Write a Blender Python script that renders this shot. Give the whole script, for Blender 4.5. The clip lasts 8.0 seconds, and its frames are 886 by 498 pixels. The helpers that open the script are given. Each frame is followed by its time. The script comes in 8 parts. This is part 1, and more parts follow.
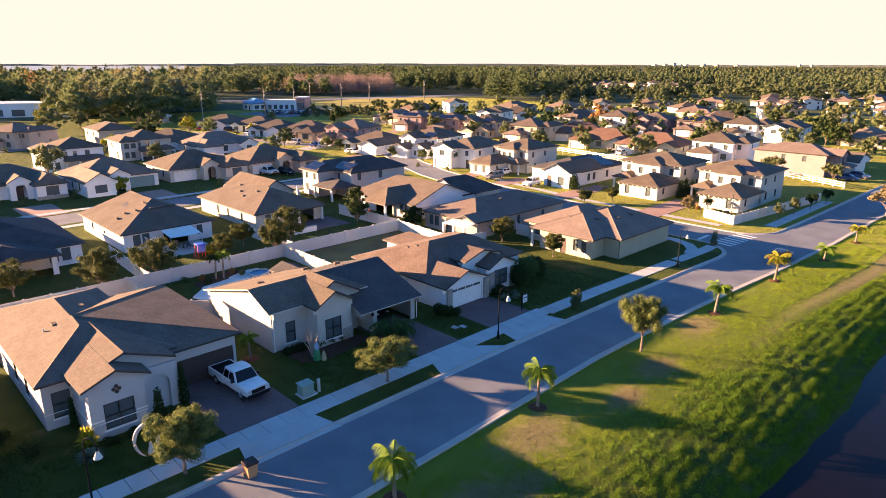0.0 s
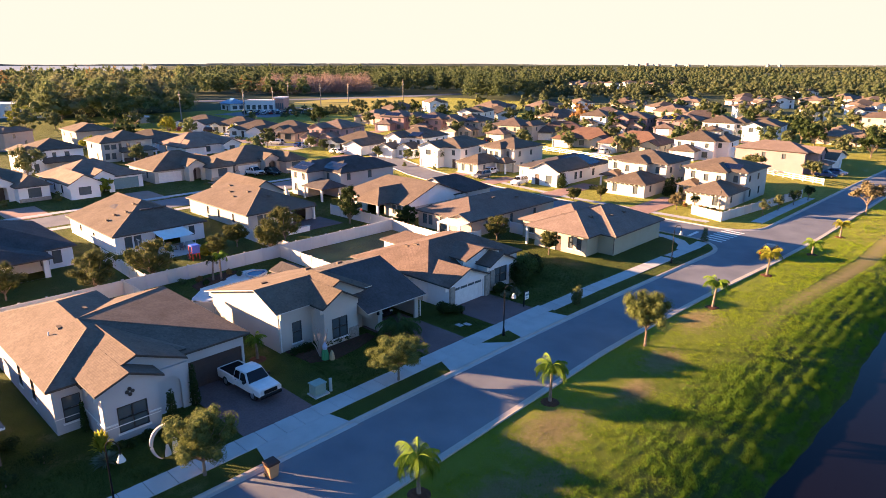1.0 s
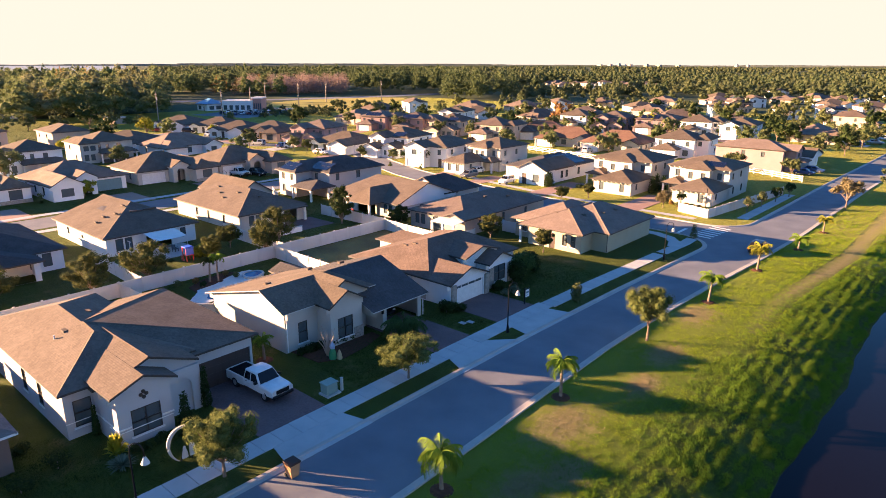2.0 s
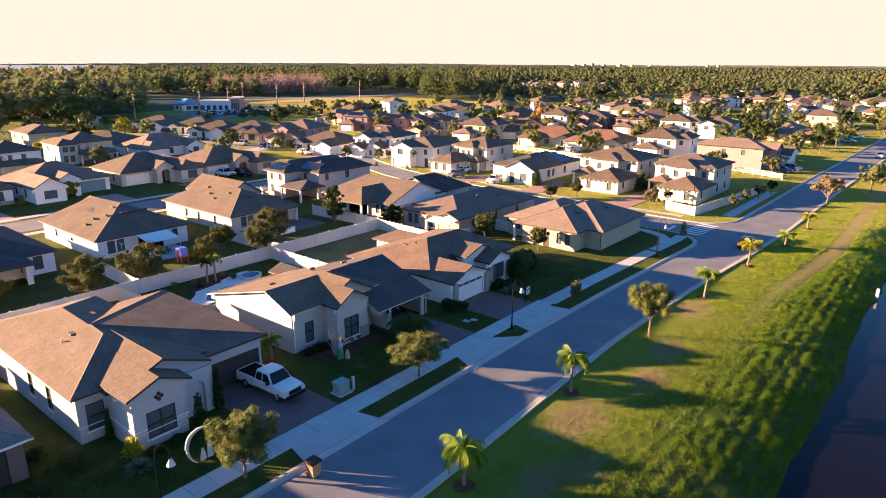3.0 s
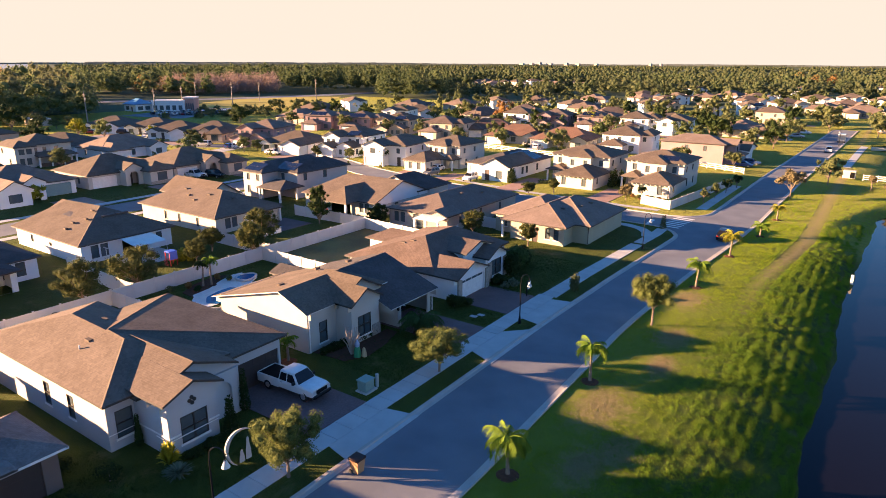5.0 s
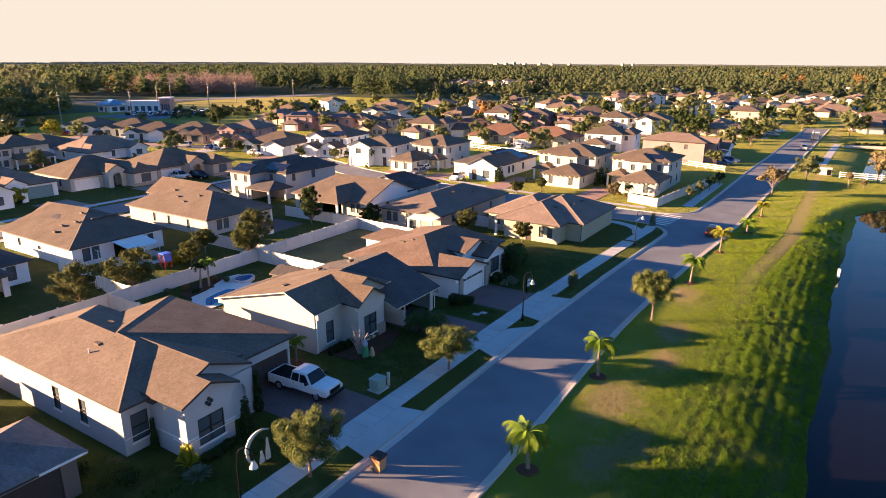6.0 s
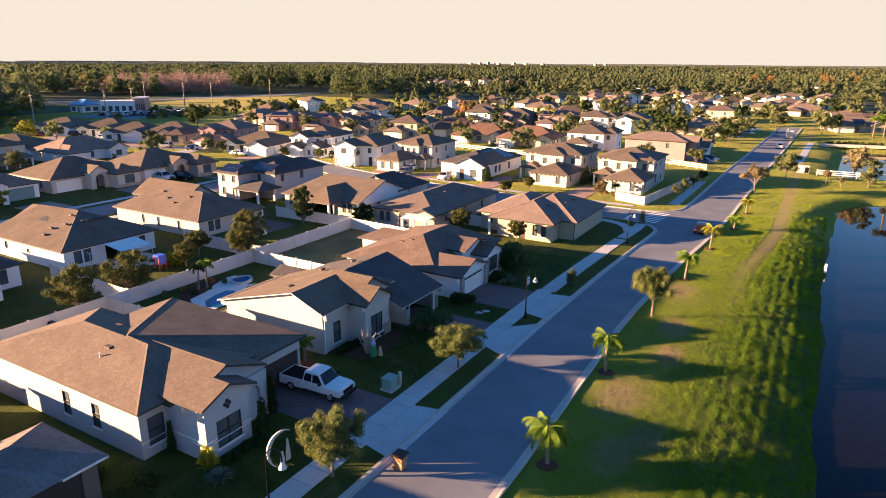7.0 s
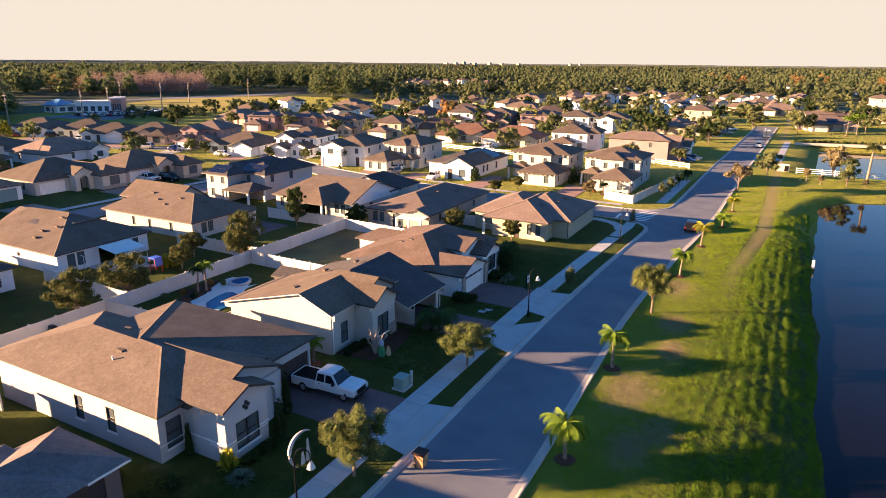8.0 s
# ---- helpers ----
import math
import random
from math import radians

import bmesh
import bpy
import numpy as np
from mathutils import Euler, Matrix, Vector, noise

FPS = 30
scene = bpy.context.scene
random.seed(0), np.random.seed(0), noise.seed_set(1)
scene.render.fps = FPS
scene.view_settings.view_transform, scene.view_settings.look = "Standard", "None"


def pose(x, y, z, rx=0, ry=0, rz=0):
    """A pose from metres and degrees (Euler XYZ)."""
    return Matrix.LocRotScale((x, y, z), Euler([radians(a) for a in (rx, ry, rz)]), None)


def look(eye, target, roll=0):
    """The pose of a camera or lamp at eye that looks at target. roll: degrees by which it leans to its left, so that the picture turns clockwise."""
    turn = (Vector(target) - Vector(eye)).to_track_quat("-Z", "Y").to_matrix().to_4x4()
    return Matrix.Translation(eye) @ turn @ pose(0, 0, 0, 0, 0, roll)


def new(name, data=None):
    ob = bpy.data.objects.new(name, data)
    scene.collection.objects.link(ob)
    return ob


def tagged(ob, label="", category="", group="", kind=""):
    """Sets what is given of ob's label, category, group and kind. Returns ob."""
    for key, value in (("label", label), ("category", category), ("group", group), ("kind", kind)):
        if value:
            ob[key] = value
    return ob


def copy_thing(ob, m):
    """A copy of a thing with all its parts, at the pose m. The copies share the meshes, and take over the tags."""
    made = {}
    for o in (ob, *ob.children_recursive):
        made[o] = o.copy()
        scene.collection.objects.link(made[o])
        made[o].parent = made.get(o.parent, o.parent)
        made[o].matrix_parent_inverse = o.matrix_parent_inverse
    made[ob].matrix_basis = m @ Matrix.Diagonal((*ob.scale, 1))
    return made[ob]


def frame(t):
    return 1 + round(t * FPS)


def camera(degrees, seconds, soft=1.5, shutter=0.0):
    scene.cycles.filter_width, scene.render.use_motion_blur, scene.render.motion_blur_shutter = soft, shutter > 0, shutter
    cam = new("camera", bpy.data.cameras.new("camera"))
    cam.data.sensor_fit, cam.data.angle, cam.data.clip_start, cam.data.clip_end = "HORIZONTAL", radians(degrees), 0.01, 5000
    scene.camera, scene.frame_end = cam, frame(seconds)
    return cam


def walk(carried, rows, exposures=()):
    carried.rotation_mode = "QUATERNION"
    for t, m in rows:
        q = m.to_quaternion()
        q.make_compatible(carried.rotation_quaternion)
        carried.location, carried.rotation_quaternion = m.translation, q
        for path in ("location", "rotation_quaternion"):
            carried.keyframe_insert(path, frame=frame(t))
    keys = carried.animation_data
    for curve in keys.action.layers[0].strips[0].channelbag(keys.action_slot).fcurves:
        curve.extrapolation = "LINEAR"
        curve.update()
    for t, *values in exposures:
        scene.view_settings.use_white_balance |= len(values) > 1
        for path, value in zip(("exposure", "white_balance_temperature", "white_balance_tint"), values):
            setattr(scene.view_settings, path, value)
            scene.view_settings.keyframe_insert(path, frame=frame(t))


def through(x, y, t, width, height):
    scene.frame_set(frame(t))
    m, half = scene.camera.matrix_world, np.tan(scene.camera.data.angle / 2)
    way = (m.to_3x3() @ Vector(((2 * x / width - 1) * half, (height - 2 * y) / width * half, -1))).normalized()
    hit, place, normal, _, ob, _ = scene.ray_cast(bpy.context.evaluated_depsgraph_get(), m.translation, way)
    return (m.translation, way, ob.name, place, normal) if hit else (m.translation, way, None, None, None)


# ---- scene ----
cam = camera(69.2, 8.0, 0.5)
PATH = [
    (0, (0.875, 0.742, 24.343), (-0.5, 2.082, 23.784), 0.1),
    (0.5, (0.067, -0.267, 24.283), (-1.283, 1.099, 23.725), 0.1),
    (1, (-0.783, -1.287, 24.247), (-2.107, 0.105, 23.688), 0.1),
    (1.5, (-1.61, -2.3, 24.205), (-2.906, -0.883, 23.646), 0.1),
    (3, (-4.187, -5.261, 24.191), (-5.399, -3.771, 23.632), 0.2),
    (3.5, (-5.095, -6.222, 24.193), (-6.278, -4.71, 23.633), 0.2),
    (4, (-6.039, -7.139, 24.156), (-7.193, -5.604, 23.597), 0.2),
    (4.5, (-6.985, -8.04, 24.149), (-8.109, -6.484, 23.589), 0.2),
    (6, (-9.928, -10.686, 24.119), (-10.959, -9.067, 23.558), 0.2),
    (6.5, (-10.968, -11.504, 24.117), (-11.967, -9.865, 23.556), 0.2),
    (7, (-12.053, -12.359, 24.157), (-13.019, -10.7, 23.595), 0.3),
    (7.5, (-13.027, -13.135, 24.177), (-13.962, -11.459, 23.615), 0.3),
    (8, (-14.074, -13.957, 24.242), (-14.978, -12.264, 23.68), 0.4),
]
walk(cam, [(t, look(eye, target, roll)) for t, eye, target, roll in PATH], [(0.0, 2.95, 6350, 24), (4.0, 2.82, 6350, 24), (8.0, 2.66, 6350, 24)])
# ---- light ----
SUN_AZ, SUN_EL = 211.0, 9.5          # degrees: where the sun stands, counted from +x towards +y, and its height
world = bpy.data.worlds.new("sky")
scene.world = world
world.use_nodes = True
wn = world.node_tree.nodes
sky = wn.new("ShaderNodeTexSky")
sky.sky_type = "NISHITA"
sky.sun_disc = False
sky.sun_elevation = radians(SUN_EL)
sky.sun_rotation = radians(90.0 - SUN_AZ)
sky.dust_density = 0.15
sky.ozone_density = 2.5
wn["Background"].inputs["Strength"].default_value = 0.040
# pale haze that thickens towards the horizon all round
wl = world.node_tree.links.new
coord, sepz = wn.new("ShaderNodeTexCoord"), wn.new("ShaderNodeSeparateXYZ")
inv, powr, haze = wn.new("ShaderNodeMath"), wn.new("ShaderNodeMath"), wn.new("ShaderNodeMix")
inv.operation, powr.operation = "SUBTRACT", "POWER"
inv.inputs[0].default_value, powr.inputs[1].default_value = 1.10, 26.0
powr.use_clamp = True
inv.use_clamp = True
haze.data_type = "RGBA"
haze.inputs[7].default_value = (3.55, 3.25, 2.45, 1)
wl(coord.outputs["Generated"], sepz.inputs[0])
wl(sepz.outputs["Z"], inv.inputs[1])
wl(inv.outputs[0], powr.inputs[0])
wl(powr.outputs[0], haze.inputs[0])
clear = wn.new("ShaderNodeMix")
clear.data_type, clear.blend_type = "RGBA", "MULTIPLY"
clear.inputs[0].default_value = 1.0
clear.inputs[7].default_value = (0.45, 0.86, 1.18, 1)     # clean winter air, the clear blue overhead
wl(sky.outputs["Color"], clear.inputs[6])
wl(clear.outputs[2], haze.inputs[6])
wl(haze.outputs[2], wn["Background"].inputs["Color"])
sun = new("sun", bpy.data.lights.new("sun", "SUN"))
sun.data.energy, sun.data.angle, sun.data.color = 5.0, radians(0.6), (1.0, 0.63, 0.31)
ce = math.cos(radians(SUN_EL))
sun.matrix_world = look((math.cos(radians(SUN_AZ)) * ce * 200, math.sin(radians(SUN_AZ)) * ce * 200, math.sin(radians(SUN_EL)) * 200), (0, 0, 0))


# ---- materials ----
def material(name, a, b, rough=0.8, scale=3.0, fine=40.0, bump=0.2, bump_scale=60.0, metal=0.0, vary=0.0, spec=0.4, palette=None, fine_mix=0.35, bump_depth=0.03):
    """Two colours mixed by coarse and fine noise in object metres, with a fine relief; vary: how much each object's brightness differs."""
    m = bpy.data.materials.new(name)
    m.use_nodes = True
    nt = m.node_tree
    N, L = nt.nodes.new, nt.links.new
    bsdf = nt.nodes["Principled BSDF"]
    geo = N("ShaderNodeNewGeometry")
    n1 = N("ShaderNodeTexNoise")
    n1.inputs["Scale"].default_value, n1.inputs["Detail"].default_value = scale, 5
    n2 = N("ShaderNodeTexNoise")
    n2.inputs["Scale"].default_value, n2.inputs["Detail"].default_value = fine, 3
    mix = N("ShaderNodeMix")
    mix.data_type = "FLOAT"
    mix.inputs[0].default_value = fine_mix
    ramp = N("ShaderNodeValToRGB")
    ramp.color_ramp.elements[0].position, ramp.color_ramp.elements[1].position = 0.32, 0.68
    ramp.color_ramp.elements[0].color, ramp.color_ramp.elements[1].color = (*a, 1), (*b, 1)
    for n in (n1, n2):
        L(geo.outputs["Position"], n.inputs["Vector"])
    L(n1.outputs["Fac"], mix.inputs[2])
    L(n2.outputs["Fac"], mix.inputs[3])
    L(mix.outputs[0], ramp.inputs["Fac"])
    colour = ramp.outputs["Color"]
    info = N("ShaderNodeObjectInfo")
    if palette:
        pal = N("ShaderNodeValToRGB")
        pal.color_ramp.interpolation = "CONSTANT"
        for i, c in enumerate(palette):
            e = pal.color_ramp.elements[i] if i < 2 else pal.color_ramp.elements.new(i / len(palette))
            e.position, e.color = i / len(palette), (*c, 1)
        L(info.outputs["Random"], pal.inputs["Fac"])
        mul = N("ShaderNodeMix")
        mul.data_type, mul.blend_type = "RGBA", "MULTIPLY"
        mul.inputs[0].default_value = 1.0
        L(colour, mul.inputs[6])
        L(pal.outputs["Color"], mul.inputs[7])
        colour = mul.outputs[2]
    if vary:
        rng = N("ShaderNodeMapRange")
        rng.inputs["To Min"].default_value, rng.inputs["To Max"].default_value = 1 - vary, 1 + vary
        hsv = N("ShaderNodeHueSaturation")
        L(info.outputs["Random"], rng.inputs["Value"])
        L(rng.outputs["Result"], hsv.inputs["Value"])
        L(colour, hsv.inputs["Color"])
        colour = hsv.outputs["Color"]
    L(colour, bsdf.inputs["Base Color"])
    bsdf.inputs["Roughness"].default_value, bsdf.inputs["Metallic"].default_value = rough, metal
    bsdf.inputs["Specular IOR Level"].default_value = spec
    if bump:
        nb = N("ShaderNodeTexNoise")
        nb.inputs["Scale"].default_value, nb.inputs["Detail"].default_value = bump_scale, 3
        bp = N("ShaderNodeBump")
        bp.inputs["Strength"].default_value, bp.inputs["Distance"].default_value = bump, bump_depth
        L(geo.outputs["Position"], nb.inputs["Vector"])
        L(nb.outputs["Fac"], bp.inputs["Height"])
        L(bp.outputs["Normal"], bsdf.inputs["Normal"])
    return m


def shingle_material(name, a, b, vary=0.12, relief=0.16):
    """Asphalt shingles: courses 0.14 m apart by height, tabs broken up by noise, and weathered patches."""
    m = material(name, a, b, rough=0.95, scale=0.5, fine=9.0, bump=0.0, vary=vary, spec=0.2)
    nt = m.node_tree
    N, L = nt.nodes.new, nt.links.new
    bsdf = nt.nodes["Principled BSDF"]
    geo = N("ShaderNodeNewGeometry")
    wave = N("ShaderNodeTexWave")
    wave.bands_direction = "Z"
    wave.inputs["Scale"].default_value, wave.inputs["Distortion"].default_value = 5.5, 2.6
    wave.inputs["Detail"].default_value, wave.inputs["Detail Scale"].default_value = 4.0, 3.0
    cells = N("ShaderNodeTexVoronoi")
    cells.inputs["Scale"].default_value = 5.5
    L(geo.outputs["Position"], wave.inputs["Vector"])
    L(geo.outputs["Position"], cells.inputs["Vector"])
    base = bsdf.inputs["Base Color"].links[0].from_socket
    v = N("ShaderNodeMapRange")
    v.inputs["To Min"].default_value, v.inputs["To Max"].default_value = 0.88, 1.12
    sep = N("ShaderNodeSeparateColor")
    L(cells.outputs["Color"], sep.inputs["Color"])
    L(sep.outputs[0], v.inputs["Value"])
    hs = N("ShaderNodeHueSaturation")
    L(v.outputs["Result"], hs.inputs["Value"])
    L(base, hs.inputs["Color"])
    L(hs.outputs["Color"], bsdf.inputs["Base Color"])
    bp = N("ShaderNodeBump")
    bp.inputs["Strength"].default_value, bp.inputs["Distance"].default_value = relief, 0.025
    L(wave.outputs["Fac"], bp.inputs["Height"])
    L(bp.outputs["Normal"], bsdf.inputs["Normal"])
    return m


def plain(name, c, rough=0.6, metal=0.0, spec=0.5):
    return material(name, tuple(v * 0.9 for v in c), tuple(min(1, v * 1.08) for v in c), rough, 2.5, 30, 0.05, 40, metal, 0, spec)


def leaf_material(name, a, b, through=0.35, patch=0.35):
    """Foliage: each leaf its own tint, with some light passing through."""
    m = bpy.data.materials.new(name)
    m.use_nodes = True
    nt = m.node_tree
    N, L = nt.nodes.new, nt.links.new
    out = nt.nodes["Material Output"]
    bsdf = nt.nodes["Principled BSDF"]
    geo = N("ShaderNodeNewGeometry")
    noise_n = N("ShaderNodeTexNoise")
    noise_n.inputs["Scale"].default_value = patch
    L(geo.outputs["Position"], noise_n.inputs["Vector"])
    mixf = N("ShaderNodeMix")
    mixf.data_type = "FLOAT"
    mixf.inputs[0].default_value = 0.5
    L(geo.outputs["Random Per Island"], mixf.inputs[2])
    L(noise_n.outputs["Fac"], mixf.inputs[3])
    ramp = N("ShaderNodeValToRGB")
    ramp.color_ramp.elements[0].position, ramp.color_ramp.elements[1].position = 0.2, 0.8
    ramp.color_ramp.elements[0].color, ramp.color_ramp.elements[1].color = (*a, 1), (*b, 1)
    L(mixf.outputs[0], ramp.inputs["Fac"])
    L(ramp.outputs["Color"], bsdf.inputs["Base Color"])
    bsdf.inputs["Roughness"].default_value = 0.75
    bsdf.inputs["Specular IOR Level"].default_value = 0.12
    tr = N("ShaderNodeBsdfTranslucent")
    L(ramp.outputs["Color"], tr.inputs["Color"])
    mx = N("ShaderNodeMixShader")
    mx.inputs[0].default_value = through
    L(bsdf.outputs[0], mx.inputs[1])
    L(tr.outputs[0], mx.inputs[2])
    L(mx.outputs[0], out.inputs["Surface"])
    return m


def grass_material():
    """Lawn with blades, mown stripes of dry and worn patches."""
    m = material("lawn", (0.019, 0.036, 0.005), (0.064, 0.095, 0.010), 0.9, 0.5, 14.0, 1.0, 16.0, spec=0.15, fine_mix=0.5, bump_depth=0.25)
    nt = m.node_tree
    N, L = nt.nodes.new, nt.links.new
    bsdf = nt.nodes["Principled BSDF"]
    geo = N("ShaderNodeNewGeometry")
    big = N("ShaderNodeTexNoise")
    big.inputs["Scale"].default_value, big.inputs["Detail"].default_value, big.inputs["Roughness"].default_value = 0.30, 7, 0.7
    L(geo.outputs["Position"], big.inputs["Vector"])
    rmp = N("ShaderNodeValToRGB")
    rmp.color_ramp.elements[0].position, rmp.color_ramp.elements[1].position = 0.56, 0.70
    rmp.color_ramp.elements[0].color, rmp.color_ramp.elements[1].color = (0, 0, 0, 1), (0.5, 0.5, 0.5, 1)
    L(big.outputs["Fac"], rmp.inputs["Fac"])
    mix = N("ShaderNodeMix")
    mix.data_type = "RGBA"
    base = bsdf.inputs["Base Color"].links[0].from_socket
    L(rmp.outputs["Color"], mix.inputs[0])
    L(base, mix.inputs[6])
    mix.inputs[7].default_value = (0.20, 0.165, 0.075, 1)
    # blades catch a low light that would only graze the soil
    bsdf.inputs["Sheen Weight"].default_value, bsdf.inputs["Sheen Roughness"].default_value = 0.18, 0.5
    bsdf.inputs["Sheen Tint"].default_value = (0.50, 0.50, 0.12, 1)
    # straw-coloured spots on the strip beside the street, and a yellower mown band along it
    wob = N("ShaderNodeTexNoise")
    wob.inputs["Scale"].default_value, wob.inputs["Detail"].default_value = 1.3, 5
    L(geo.outputs["Position"], wob.inputs["Vector"])
    most = None
    for x, y, s in DRY_SPOTS:
        off, sca, ln = N("ShaderNodeVectorMath"), N("ShaderNodeVectorMath"), N("ShaderNodeVectorMath")
        off.operation, sca.operation, ln.operation = "SUBTRACT", "MULTIPLY", "LENGTH"
        off.inputs[1].default_value, sca.inputs[1].default_value = (x, y, 0), (1 / s, 0.55 / s, 0)
        L(geo.outputs["Position"], off.inputs[0])
        L(off.outputs[0], sca.inputs[0])
        L(sca.outputs[0], ln.inputs[0])
        add = N("ShaderNodeMath")
        add.operation = "MULTIPLY_ADD"
        L(wob.outputs["Fac"], add.inputs[0])
        add.inputs[1].default_value = 2.6
        L(ln.outputs["Value"], add.inputs[2])
        if most is None:
            most = add.outputs[0]
        else:
            low = N("ShaderNodeMath")
            low.operation = "MINIMUM"
            L(most, low.inputs[0])
            L(add.outputs[0], low.inputs[1])
            most = low.outputs[0]
    near = N("ShaderNodeMapRange")
    near.inputs["From Min"].default_value, near.inputs["From Max"].default_value = 1.5, 2.9
    near.inputs["To Min"].default_value, near.inputs["To Max"].default_value = 0.85, 0.0
    L(most, near.inputs["Value"])
    sep = N("ShaderNodeSeparateXYZ")
    L(geo.outputs["Position"], sep.inputs[0])
    band = N("ShaderNodeValToRGB")
    for i, (p, v) in enumerate(((0.0, 0), (0.06, 0.75), (0.45, 0.5), (1.0, 0.0))):
        e = band.color_ramp.elements[i] if i < 2 else band.color_ramp.elements.new(p)
        e.position, e.color = p, (v, v, v, 1)
    to = N("ShaderNodeMapRange")
    to.inputs["From Min"].default_value, to.inputs["From Max"].default_value = -26.5, -14.0
    L(sep.outputs["X"], to.inputs["Value"])
    L(to.outputs["Result"], band.inputs["Fac"])
    mix2, mix3 = N("ShaderNodeMix"), N("ShaderNodeMix")
    mix2.data_type = mix3.data_type = "RGBA"
    L(band.outputs["Color"], mix2.inputs[0])
    L(mix.outputs[2], mix2.inputs[6])
    mix2.inputs[7].default_value = (0.215, 0.275, 0.030, 1)
    L(near.outputs["Result"], mix3.inputs[0])
    L(mix2.outputs[2], mix3.inputs[6])
    mix3.inputs[7].default_value = (0.27, 0.215, 0.11, 1)
    # the unwatered lawns north of the side street and round the far pond are yellower, with low sunlight also put into
    # their colour
    far_y, patchy, either, mix4 = N("ShaderNodeMapRange"), N("ShaderNodeMapRange"), N("ShaderNodeMath"), N("ShaderNodeMix")
    far_y.inputs["From Min"].default_value, far_y.inputs["From Max"].default_value, far_y.inputs["To Max"].default_value = 84.0, 97.0, 0.9
    patchy.inputs["From Min"].default_value, patchy.inputs["From Max"].default_value = 0.25, 0.6
    patchy.inputs["To Min"].default_value = 0.5
    L(sep.outputs["Y"], far_y.inputs["Value"])
    L(wob.outputs["Fac"], patchy.inputs["Value"])
    either.operation = "MULTIPLY"
    L(far_y.outputs["Result"], either.inputs[0])
    L(patchy.outputs["Result"], either.inputs[1])
    mix4.data_type = "RGBA"
    L(either.outputs[0], mix4.inputs[0])
    L(mix3.outputs[2], mix4.inputs[6])
    mix4.inputs[7].default_value = (0.29, 0.29, 0.05, 1)
    # worn track of mower wheels, two bare lines along the bank
    bend, gap, worn, fade, thin, mix5 = N("ShaderNodeMath"), N("ShaderNodeMath"), N("ShaderNodeMath"), N("ShaderNodeMapRange"), N("ShaderNodeMapRange"), N("ShaderNodeMix")
    sway = N("ShaderNodeMapRange")
    sway.interpolation_type = "SMOOTHSTEP"
    for key, v in (("From Min", 68.0), ("From Max", 92.0), ("To Min", 17.7), ("To Max", 15.6)):
        sway.inputs[key].default_value = v
    L(sep.outputs["Y"], sway.inputs["Value"])
    bend.operation, gap.operation, worn.operation = "ADD", "ABSOLUTE", "MULTIPLY"
    L(sep.outputs["X"], bend.inputs[0])
    L(sway.outputs["Result"], bend.inputs[1])
    L(bend.outputs[0], gap.inputs[0])
    ragged = N("ShaderNodeMath")
    ragged.operation = "MULTIPLY_ADD"
    L(wob.outputs["Fac"], ragged.inputs[0])
    ragged.inputs[1].default_value = 1.9
    L(gap.outputs[0], ragged.inputs[2])
    for key, v in (("From Min", 0.65), ("From Max", 2.35), ("To Min", 0.8), ("To Max", 0.0)):
        thin.inputs[key].default_value = v
    L(ragged.outputs[0], thin.inputs["Value"])
    for key, v in (("From Min", 52.0), ("From Max", 72.0)):
        fade.inputs[key].default_value = v
    L(sep.outputs["Y"], fade.inputs["Value"])
    L(thin.outputs["Result"], worn.inputs[0])
    L(fade.outputs["Result"], worn.inputs[1])
    mix5.data_type = "RGBA"
    L(worn.outputs[0], mix5.inputs[0])
    L(mix4.outputs[2], mix5.inputs[6])
    mix5.inputs[7].default_value = (0.31, 0.235, 0.13, 1)
    L(mix5.outputs[2], bsdf.inputs["Base Color"])
    return m


DRY_SPOTS = [(-22.3, 32.0, 1.7), (-23.0, 58.5, 1.6), (-20.5, 24.3, 1.1), (-19.2, 27.0, 1.1), (-21.5, 47.5, 1.3), (-20.6, 41.0, 1.0)]
LAWN = grass_material()
FAR_LAND = material("distant_woodland", (0.05, 0.07, 0.034), (0.09, 0.105, 0.052), 0.95, 0.012, 0.06, 0.6, 0.08, spec=0.1)
# paler than the nearer woodland: the haze of distance is painted into this colour
HAZED_WOODS = material("hazed_far_woods", (0.11, 0.125, 0.10), (0.16, 0.17, 0.13), 0.95, 0.012, 0.06, 0.3, 0.08, spec=0.0)
ASPHALT = material("asphalt", (0.130, 0.140, 0.160), (0.20, 0.210, 0.226), 0.9, 0.25, 25, 0.25, 90, spec=0.3, fine_mix=0.3)
CONCRETE = material("concrete", (0.38, 0.385, 0.375), (0.48, 0.48, 0.465), 0.85, 0.7, 20, 0.1, 60, vary=0.06, spec=0.3)
KERB = material("kerb_concrete", (0.36, 0.33, 0.295), (0.47, 0.435, 0.39), 0.9, 0.7, 20, 0.1, 60, spec=0.3)
# brick paving twice: shade painted into the first colour, sunlight into the second
PAVER = material("paver", (0.13, 0.078, 0.073), (0.21, 0.13, 0.12), 0.85, 0.6, 7.0, 0.3, 9, spec=0.3, fine_mix=0.6)
PAVER_SUNLIT = material("sunlit_paver", (0.27, 0.165, 0.13), (0.38, 0.25, 0.20), 0.85, 0.6, 7.0, 0.3, 9, spec=0.3, fine_mix=0.6)
SOIL = material("mulch", (0.06, 0.03, 0.02), (0.14, 0.065, 0.04), 0.95, 6, 40, 0.6, 30, spec=0.1)
WHITE = plain("white_paint", (0.78, 0.76, 0.72), 0.5)
VINYL = material("vinyl", (0.53, 0.51, 0.48), (0.61, 0.585, 0.55), 0.45, 0.8, 12, 0.05, 20, vary=0.05)
